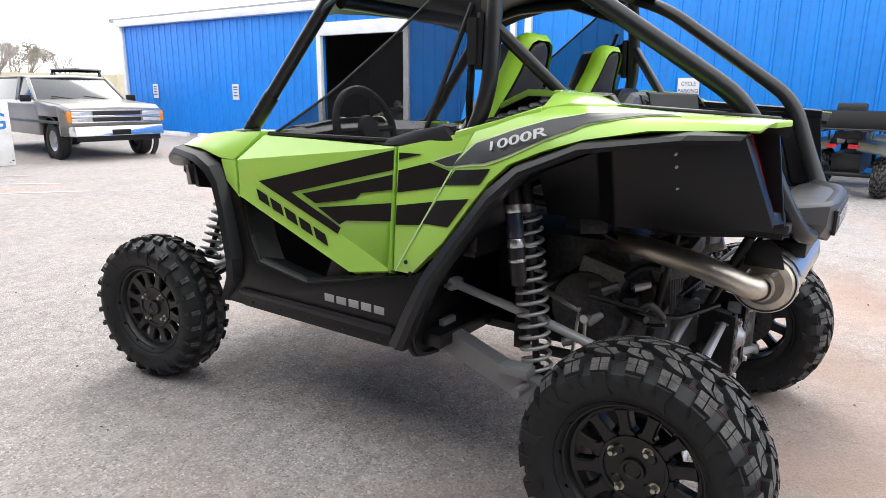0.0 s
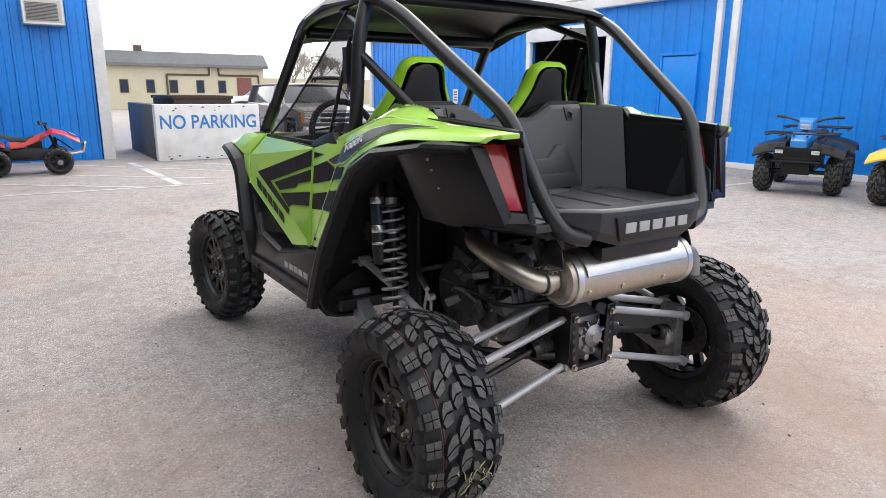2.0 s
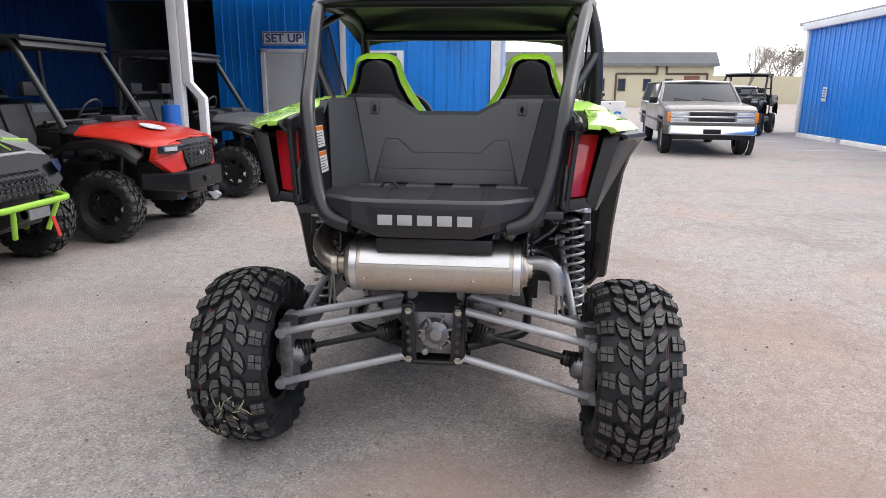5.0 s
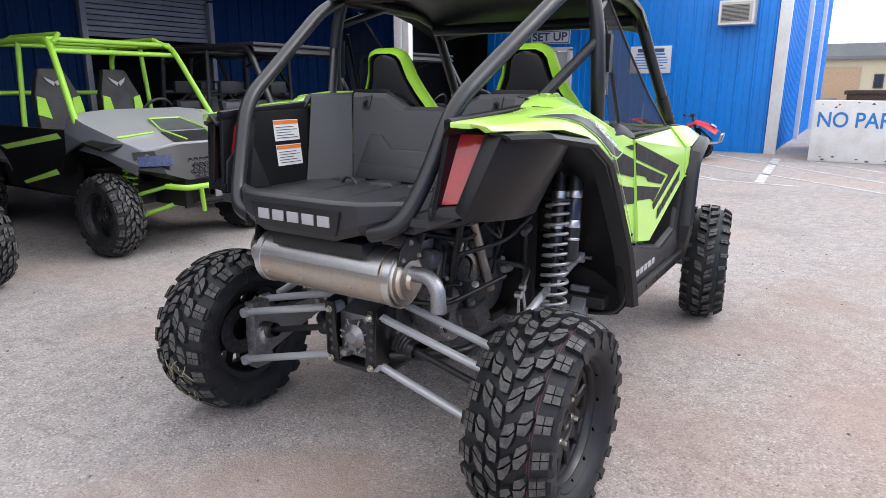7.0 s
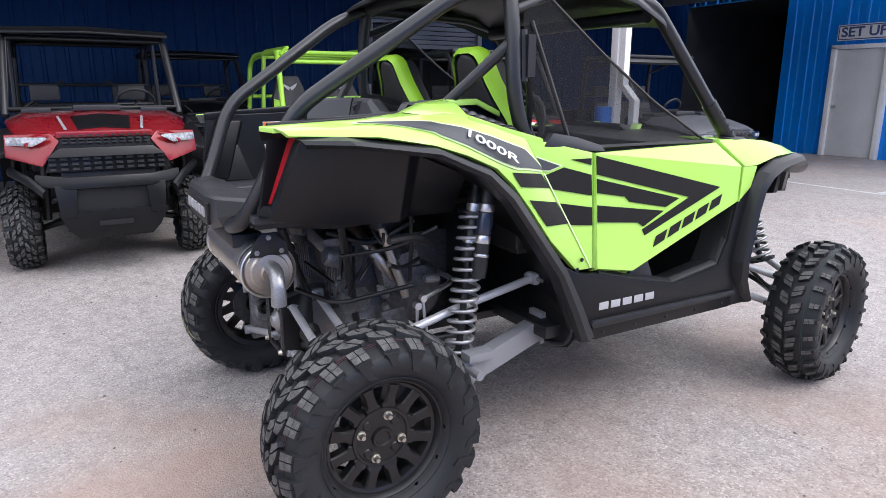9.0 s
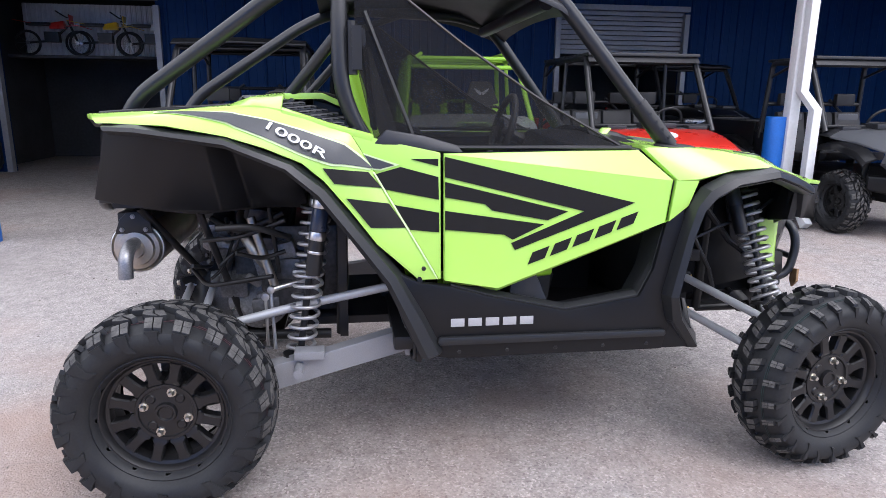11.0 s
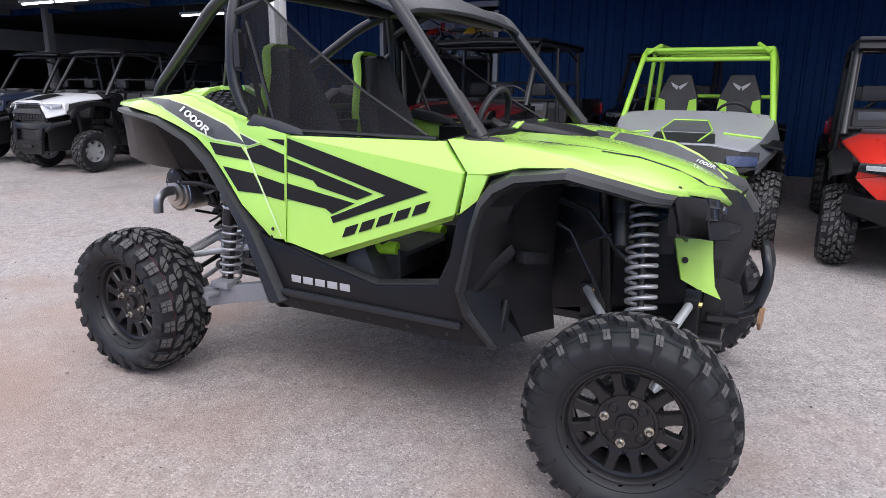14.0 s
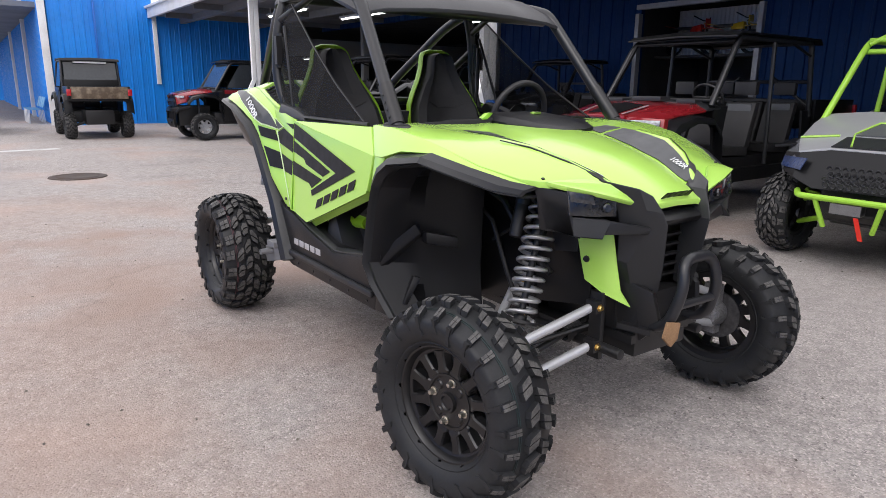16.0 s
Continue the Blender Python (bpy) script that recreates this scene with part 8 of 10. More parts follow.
def bench_seats(t, y, mat, accent=None, xs=(-0.36, 0.0, 0.36)):
    for x in xs:
        st = part("seat", Shape().loft([[(x - 0.165, y, 0.62), (x + 0.165, y, 0.62), (x + 0.165, y, 0.72), (x - 0.165, y, 0.72)], [(x - 0.165, y + 0.40, 0.64), (x + 0.165, y + 0.40, 0.64), (x + 0.165, y + 0.42, 0.73), (x - 0.165, y + 0.42, 0.73)]], True, True), mat, t, bevel=0.02)
        part("backrest", Shape().loft([[(x - 0.165, y - 0.02, 0.70), (x + 0.165, y - 0.02, 0.70), (x + 0.165, y + 0.08, 0.70), (x - 0.165, y + 0.08, 0.70)], [(x - 0.165, y - 0.13, 1.16), (x + 0.165, y - 0.13, 1.16), (x + 0.165, y - 0.05, 1.16), (x - 0.165, y - 0.05, 1.16)]], True, True), mat, st, bevel=0.02)
        if x:
            part("headrest", Shape().box((x, y - 0.13, 1.30), (0.24, 0.07, 0.14)), SEAT_BLACK, st, bevel=0.02)
            if accent:
                part("panel", Shape().box((x, y - 0.045, 1.07), (0.26, 0.04, 0.14)), accent, st, bevel=0.008)


def wheel_ring(shape, c, r, tube, tilt=62):
    m = Matrix.Translation(c) @ pose(0, 0, 0, tilt)
    shape.tube([m @ Vector((r * math.cos(a), r * math.sin(a), 0)) for a in (2 * math.pi * i / 22 for i in range(22))], tube, 8, closed=True)
    shape.tube([m @ Vector((-r, 0, 0)), m @ Vector((r, 0, 0))], tube * 0.8, 6).tube([m @ Vector((0, 0, 0)), m @ Vector((0, -0.02, -0.25))], tube, 6)
    return shape


def utility_vehicle(label, at, turn, paint, style, crew=False, rim=UTV_RIM, roof="slotted", group="parked utility vehicles", bed=None, shield=False, seat=SEAT_BLACK, cab=False):
    """A work side-by-side; its origin lies under the middle of the front axle, forward is +y."""
    t = thing("utility_vehicle", label, "off-road vehicle", group, at, turn)
    back = -2.55 if crew else -1.85

    def grown(shape):
        """The tall kind stands higher between bumper and windshield."""
        if style == "ranger":
            shape.v = [(x, y, z + float(np.interp(z, (0.40, 0.80, 1.05, 1.70), (0.0, 0.165, 0.15, 0.07)))) for x, y, z in shape.v]
        return shape

    def piece(name, shape, *rest, **more):
        return part(name, grown(shape), *rest, **more)

    def pieces(name, shape, *rest, **more):
        return parts(name, grown(shape), *rest, **more)

    for sx in (-1, 1):
        for y in (0.0, back):
            stock_wheel(t, (sx * 0.60, y, 0.315), sx, UTV_TYRE, rim)
    # tub and floor
    s = Shape().box((0, (back + 0.1) / 2 - 0.05, 0.46), (1.02, -back - 0.55, 0.20)).box((0, 0.12, 0.50), (0.62, 0.72, 0.34)).box((0, back, 0.46), (0.60, 0.7, 0.25))
    piece("chassis", s, MATTE_BLACK, t, bevel=0.015)
    cut = -0.46
    s = Shape()
    for sx in (-1, 1):
        s.prism([(sx * 0.60, cut, 0.42), (sx * 0.60, cut - 0.12, 0.98), (sx * 0.60, cut + 0.10, 0.98), (sx * 0.62, cut + 0.10, 0.62)], (sx * 0.03, 0, 0))
        s.prism([(sx * 0.60, back + 0.42, 0.42), (sx * 0.60, back + 0.34, 0.92), (sx * 0.60, back + 0.55, 0.92), (sx * 0.62, back + 0.50, 0.45)], (sx * 0.03, 0, 0))
        s.box((sx * 0.60, (cut + back + 0.4) / 2, 0.44), (0.08, -(back + 0.4) + cut, 0.10))
    pieces("side_panel", s, BLACK_PL, t, bevel=0.012)
    # hood: broad, sloping to the nose
    w0, w1, w2 = 0.50, 0.60, 0.64
    rows = []
    for y, z, w, dz in ((0.50, 0.86, w0, 0.035), (0.38, 0.90, w0 + 0.04, 0.03), (0.10, 0.965, w1, 0.03), (-0.22, 1.00, w2, 0.02), (-0.46, 1.02, w2, 0.02)):
        rows.append([(-w, y, z - 0.06), (-w * 0.82, y, z), (-w * 0.45, y, z + dz * 0.4), (0, y, z + dz), (w * 0.45, y, z + dz * 0.4), (w * 0.82, y, z), (w, y, z - 0.06)])
    piece("hood", Shape().sheet(rows[:-1], (0, 0, -0.02)), paint, t, bevel=0.006, smooth=30)
    s = Shape().sheet([[(x * 0.99, y, z + 0.006) for x, y, z in r] for r in rows[-2:]], (0, 0, -0.02))
    s.box((0.0, -0.28, 1.04), (0.34, 0.24, 0.05)).box((-0.42, -0.30, 1.02), (0.2, 0.2, 0.04)).box((0.42, -0.30, 1.02), (0.2, 0.2, 0.04))
    piece("cowl", s, DARK_PL, t, bevel=0.012)
    # arched fenders
    s = Shape()
    for sx in (-1, 1):
        arch = [(-0.44, 0.55), (-0.40, 0.74), (-0.26, 0.84), (0.0, 0.86), (0.24, 0.80), (0.36, 0.72)]
        s.sheet([[(sx * 0.58, y, z + 0.05) for y, z in arch], [(sx * 0.70, y, z + 0.02) for y, z in arch], [(sx * 0.72, y, z - 0.02) for y, z in arch]], (0, 0, -0.02))
        s.sheet([[(sx * 0.56, y + back, z + 0.03) for y, z in arch], [(sx * 0.70, y + back, z) for y, z in arch], [(sx * 0.72, y + back, z - 0.03) for y, z in arch]], (0, 0, -0.02))
    pieces("fender", s, BLACK_PL, t, bevel=0.004)
    if style == "angular":
        s = Shape()
        for sx in (-1, 1):
            s.prism([(sx * 0.54, 0.46, 0.83), (sx * 0.27, 0.545, 0.86), (sx * 0.27, 0.55, 0.78), (sx * 0.56, 0.44, 0.72)], (0, -0.06, 0))
            s.prism([(sx * 0.56, 0.44, 0.72), (sx * 0.27, 0.55, 0.78), (sx * 0.24, 0.56, 0.60), (sx * 0.42, 0.52, 0.59)], (0, -0.08, 0))
        pieces("cheek", s, paint, t, bevel=0.012)
        for sx in (-1, 1):
            piece("headlamp", Shape().prism([(sx * 0.548, 0.470, 0.835), (sx * 0.290, 0.566, 0.840), (sx * 0.285, 0.570, 0.800), (sx * 0.40, 0.540, 0.760), (sx * 0.558, 0.468, 0.772)], (0, 0.010, 0)), LENS_DARK, t, bevel=0.004)
            piece("lamp_lens", Shape().box((sx * 0.45, 0.530, 0.805), (0.13, 0.02, 0.035), pose(0, 0, 0, 0, 0, -sx * 22)), LENS, t, bevel=0.004)
        s = Shape().prism([(-0.29, 0.54, 0.87), (0.29, 0.54, 0.87), (0.27, 0.58, 0.68), (0.22, 0.585, 0.62), (-0.22, 0.585, 0.62), (-0.27, 0.58, 0.68)], (0, -0.05, 0))
        piece("grille_surround", s, BLACK_PL, t, bevel=0.012)
        s = Shape()
        for i in range(5):
            for j in range(6):
                s.box((-0.19 + j * 0.076, 0.580, 0.665 + i * 0.040), (0.058, 0.014, 0.016))
        pieces("grille_bar", s, DARK_PL, t)
        s = Shape()
        for sx in (-1, 1):
            s.prism([(sx * 0.005, 0.592, 0.715), (sx * 0.012, 0.592, 0.748), (sx * 0.055, 0.592, 0.765), (sx * 0.045, 0.592, 0.735)], (0, 0.006, 0))
        piece("emblem", s, BRIGHT_STEEL, t)
        s = Shape().loft([[(-0.62, 0.34, 0.60), (-0.62, 0.34, 0.48), (-0.60, 0.30, 0.46), (-0.60, 0.28, 0.62)], [(-0.34, 0.62, 0.585), (-0.32, 0.62, 0.42), (-0.30, 0.56, 0.40), (-0.30, 0.54, 0.60)], [(0.34, 0.62, 0.585), (0.32, 0.62, 0.42), (0.30, 0.56, 0.40), (0.30, 0.54, 0.60)], [(0.62, 0.34, 0.60), (0.62, 0.34, 0.48), (0.60, 0.30, 0.46), (0.60, 0.28, 0.62)]], True, True)
        piece("bumper", s, BLACK_PL, t, bevel=0.014)
        pieces("hitch", Shape().box((0, 0.625, 0.50), (0.09, 0.03, 0.05)).box((-0.2, 0.58, 0.37), (0.14, 0.06, 0.05)).box((0.2, 0.58, 0.37), (0.14, 0.06, 0.05)), MATTE_BLACK, t, bevel=0.006)
        q = Shape().lathe([(0, 0.004), (0.115, 0.004), (0.115, 0)], pose(0.12, 0.20, 0.975, -13), 30)
        if paint is RED_PL:
            piece("hood_sticker", q, WHITE_VINYL, t, "round white sticker")
    else:
        s = Shape()
        for sx in (-1, 1):
            s.prism([(sx * 0.62, 0.36, 0.865), (sx * 0.34, 0.50, 0.878), (sx * 0.29, 0.53, 0.820), (sx * 0.41, 0.535, 0.690), (sx * 0.63, 0.39, 0.735)], (0, -0.06, 0))
        s.box((0, 0.49, 0.865), (0.62, 0.07, 0.05))
        pieces("cheek", s, paint, t, bevel=0.012)
        for sx in (-1, 1):
            piece("headlamp", Shape().prism([(sx * 0.612, 0.400, 0.852), (sx * 0.37, 0.535, 0.852), (sx * 0.36, 0.545, 0.838), (sx * 0.45, 0.505, 0.790), (sx * 0.612, 0.410, 0.795)], (0, 0.014, 0)), LAMP_CLEAR, t, bevel=0.006)
        s = Shape()
        for z, w in ((0.832, 0.27), (0.700, 0.36)):
            for i in range(3):
                for j in range(11):
                    s.box((-w + 0.01 + j * (2 * w - 0.02) / 10, 0.535, z - 0.025 + i * 0.025), (w * 0.12, 0.02, 0.012))
        pieces("grille_bar", s, DARK_PL, t)
        s = Shape().prism([(-0.30, 0.52, 0.78), (0.30, 0.52, 0.78), (0.38, 0.54, 0.735), (-0.38, 0.54, 0.735)], (0, 0.03, 0)).prism([(-0.32, 0.50, 0.85), (0.32, 0.50, 0.85), (0.40, 0.52, 0.66), (-0.40, 0.52, 0.66)], (0, -0.03, 0))
        piece("grille_surround", s, BLACK_PL, t, bevel=0.006)
        bp = piece("bumper", Shape().loft([[(x, y, z), (x, y + 0.02, z - 0.06), (x, y - 0.05, z - 0.07), (x, y - 0.06, z - 0.01)] for x, y, z in ((-0.47, 0.50, 0.655), (-0.26, 0.60, 0.64), (0.26, 0.60, 0.64), (0.47, 0.50, 0.655))], True, True), BLACK_PL, t, bevel=0.012)
        for sx in (-1, 1):
            piece("upright", Shape().prism([(sx * 0.22, 0.61, 0.60), (sx * 0.36, 0.58, 0.60), (sx * 0.34, 0.61, 0.44), (sx * 0.24, 0.625, 0.44)], (0, -0.05, 0)), BLACK_PL, bp, bevel=0.010)
        piece("skid_plate", Shape().prism([(-0.36, 0.615, 0.465), (0.36, 0.615, 0.465), (0.30, 0.60, 0.36), (0.24, 0.56, 0.285), (-0.24, 0.56, 0.285), (-0.30, 0.60, 0.36)], (0, -0.05, 0)), BLACK_PL, bp, bevel=0.012)
        piece("recess", Shape().box((0, 0.555, 0.515), (0.52, 0.02, 0.16)), MATTE_BLACK, bp)
        piece("slot", Shape().box((0, 0.612, 0.40), (0.22, 0.012, 0.03)), MATTE_BLACK, bp)
        s = Shape()
        s.tube([(-0.62, 0.30, 0.66), (-0.50, 0.50, 0.62), (-0.42, 0.56, 0.56)], 0.025, 8).tube([(0.62, 0.30, 0.66), (0.50, 0.50, 0.62), (0.42, 0.56, 0.56)], 0.025, 8)
        pieces("bumper_bar", s, BLACK_PL, bp)
        for sx in (-1, 1):
            piece("hood_stripe", Shape().loft([[(sx * 0.235, 0.475, 0.905), (sx * 0.255, 0.475, 0.905), (sx * 0.255, 0.475, 0.898), (sx * 0.235, 0.475, 0.898)], [(sx * 0.275, 0.16, 0.985), (sx * 0.290, 0.16, 0.984), (sx * 0.290, 0.16, 0.975), (sx * 0.275, 0.16, 0.975)]], True, True), SILVER_PL, t)
        piece("hood_panel", Shape().sheet([[(x, y, z + 0.012) for x, y, z in ((-0.17, 0.46, 0.895), (0, 0.46, 0.908), (0.17, 0.46, 0.895))], [(x, y, z + 0.012) for x, y, z in ((-0.20, 0.12, 0.972), (0, 0.12, 0.990), (0.20, 0.12, 0.972))]], (0, 0, -0.008)), BLACK_PL, t)
    # suspension seen between wheel and nose
    s = Shape()
    for sx in (-1, 1):
        s.tube([(sx * 0.22, 0.12, 0.38), (sx * 0.52, 0.0, 0.28)], 0.02, 8).tube([(sx * 0.22, -0.12, 0.38), (sx * 0.52, 0.0, 0.28)], 0.02, 8).tube([(sx * 0.24, 0.05, 0.52), (sx * 0.52, 0.0, 0.42)], 0.018, 8)
        s.tube([(sx * 0.40, 0.06, 0.80), (sx * 0.44, 0.02, 0.36)], 0.032, 10)
        s.tube([(sx * 0.22, back, 0.40), (sx * 0.52, back, 0.30)], 0.03, 8)
    pieces("suspension_arm", s, MATTE_BLACK, t)
    # cage and roof
    ends = [-1.35, -2.10] if crew else [-1.35]
    top = 1.70
    s = Shape()
    for sx in (-1, 1):
        s.tube([(sx * 0.63, -0.30, 0.98), (sx * 0.60, -0.66, 1.62), (sx * 0.585, -0.74, top), (sx * 0.585, ends[-1], top), (sx * 0.62, ends[-1] - 0.06, 0.85)], 0.028, 10, 0.07)
        for e in ends[:-1]:
            s.tube([(sx * 0.585, e, top), (sx * 0.63, e, 0.50)], 0.022, 8)
        s.tube([(sx * 0.59, ends[-1], 1.55), (sx * 0.585, ends[-1] + 0.45, top)], 0.016, 8)
        s.tube([(sx * 0.62, ends[-1] - 0.05, 0.95), (sx * 0.20, ends[-1] - 0.02, 1.30)], 0.018, 8)
    for y, z in ((-0.74, top), (ends[-1], top), (ends[-1] - 0.03, 1.25), (-0.50, 1.02)):
        s.tube([(-0.59, y, z), (0.59, y, z)], 0.022, 8)
    pieces("cage_tube", s, TUBE_BLACK, t, smooth=60)
    if roof == "slotted":
        s = Shape()
        y0, y1 = -0.66, ends[-1] - 0.04
        for x in (-0.56, -0.30, 0.0, 0.30, 0.56):
            s.box((x, (y0 + y1) / 2, top + 0.03), (0.07, y0 - y1, 0.03))
        for k in range(5):
            y = y0 + (y1 - y0) * k / 4
            s.box((0, y, top + 0.031), (1.20, 0.09, 0.032))
        s.sheet([[(-0.60, -0.60, 1.655), (0.60, -0.60, 1.655)], [(-0.59, -0.67, 1.745), (0.59, -0.67, 1.745)]], (0, -0.02, 0))
        pieces("roof_slat", s, DARK_PL, t, "slotted charcoal roof", bevel=0.008)
    elif roof:
        y0, y1 = -0.60, ends[-1] - 0.10
        piece("roof", Shape().sheet([[(-0.63, y0, top + 0.01), (0, y0, top + 0.03), (0.63, y0, top + 0.01)], [(-0.63, y0 - 0.1, top + 0.05), (0, y0 - 0.1, top + 0.075), (0.63, y0 - 0.1, top + 0.05)], [(-0.63, y1, top + 0.05), (0, y1, top + 0.075), (0.63, y1, top + 0.05)], [(-0.63, y1 - 0.05, top), (0, y1 - 0.05, top + 0.02), (0.63, y1 - 0.05, top)]], (0, 0, -0.02)), BLACK_PL, t, bevel=0.006)
    if not shield:
        s = Shape().tube([(-0.605, -0.33, 1.03), (0.605, -0.33, 1.03), (0.575, -0.69, 1.66), (-0.575, -0.69, 1.66)], 0.026, 8, closed=True)
        piece("windshield_frame", s, BLACK_PL, t, smooth=60)
    else:
        g2 = piece("windshield", Shape().prism([(-0.60, -0.335, 1.03), (0.60, -0.335, 1.03), (0.57, -0.685, 1.65), (-0.57, -0.685, 1.65)], (0, 0.005, 0)), SHIELD, t, "clear windshield", smooth=0)
        g2.visible_shadow = False
        s = Shape().tube([(-0.605, -0.33, 1.03), (0.605, -0.33, 1.03), (0.575, -0.69, 1.66), (-0.575, -0.69, 1.66)], 0.026, 8, closed=True)
        piece("windshield_frame", s, BLACK_PL, t, smooth=60)
    if cab:
        e = ends[-1]
        piece("windscreen", Shape().prism([(-0.60, -0.335, 1.03), (0.60, -0.335, 1.03), (0.57, -0.685, 1.67), (-0.57, -0.685, 1.67)], (0, 0.006, 0)), CAR_GLASS, t, "tinted windscreen")
        piece("rear_window", Shape().prism([(-0.56, e - 0.07, 1.20), (0.56, e - 0.07, 1.20), (0.55, e - 0.03, 1.67), (-0.55, e - 0.03, 1.67)], (0, -0.006, 0)), CAR_GLASS, t, "tinted rear window")
        piece("rear_panel", Shape().prism([(-0.60, e - 0.06, 0.80), (0.60, e - 0.06, 0.80), (0.58, e - 0.05, 1.21), (-0.58, e - 0.05, 1.21)], (0, -0.03, 0)), BLACK_PL, t, bevel=0.006)
        for sx in (-1, 1):
            for y0, y1 in zip([-0.50] + ends[:-1], ends):
                lean = 0.40 if y0 == -0.50 else 0.02
                d = piece("door", Shape().prism([(sx * 0.63, y0 + 0.06, 0.44), (sx * 0.66, y0, 1.02), (sx * 0.66, y1 + 0.02, 1.02), (sx * 0.63, y1 + 0.06, 0.44)], (sx * 0.02, 0, 0)), BLACK_PL, t, "black cab door", bevel=0.008)
                piece("stripe", Shape().prism([(sx * 0.664, y0 + 0.01, 0.90), (sx * 0.666, y0 + 0.01, 0.99), (sx * 0.666, y1 + 0.05, 0.97), (sx * 0.664, y1 + 0.20, 0.92)], (sx * 0.02, 0, 0)), paint, d)
                piece("side_window", Shape().prism([(sx * 0.65, y0 - 0.05, 1.04), (sx * 0.60, y0 - lean, 1.65), (sx * 0.60, y1 + 0.04, 1.65), (sx * 0.645, y1 + 0.04, 1.04)], (sx * 0.006, 0, 0)), CAR_GLASS, d)
        piece("light_bar", Shape().box((0, e - 0.10, 1.66), (0.70, 0.05, 0.05)), WHITE_VINYL, t, bevel=0.008)
    # inside
    bench_seats(t, -1.20, seat, GREY_PL)
    if crew:
        bench_seats(t, -1.98, seat, GREY_PL)
    piece("dashboard", Shape().loft([[(-0.58, -0.42, 0.82), (-0.58, -0.42, 1.03), (-0.58, -0.60, 1.00), (-0.58, -0.62, 0.82)], [(0.58, -0.42, 0.82), (0.58, -0.42, 1.03), (0.58, -0.60, 1.00), (0.58, -0.62, 0.82)]], True, True), BLACK_PL, t, bevel=0.02)
    piece("steering_wheel", wheel_ring(Shape(), (-0.33, -0.70, 1.06), 0.16, 0.014), SEAT_BLACK, t)
    # cargo box
    b0, b1 = ends[-1] - 0.16, back - 0.62
    mat = bed or BLACK_PL
    s = Shape().box((0, (b0 + b1) / 2, 0.76), (1.24, b0 - b1, 0.06)).box((-0.61, (b0 + b1) / 2, 0.90), (0.05, b0 - b1, 0.28)).box((0.61, (b0 + b1) / 2, 0.90), (0.05, b0 - b1, 0.28)).box((0, b0, 0.90), (1.22, 0.05, 0.28))
    cb = piece("cargo_box", s, BLACK_PL if mat is CAMO else (paint if style == "angular" and paint is RED_PL else mat), t, bevel=0.012)
    piece("tailgate", Shape().box((0, b1, 0.90), (1.16, 0.05, 0.26)), mat, cb, bevel=0.012)
    for sx in (-1, 1):
        piece("tail_lamp", Shape().box((sx * 0.62, b1 - 0.01, 0.90), (0.09, 0.06, 0.16)), TAIL_RED, t, bevel=0.01)
    return t


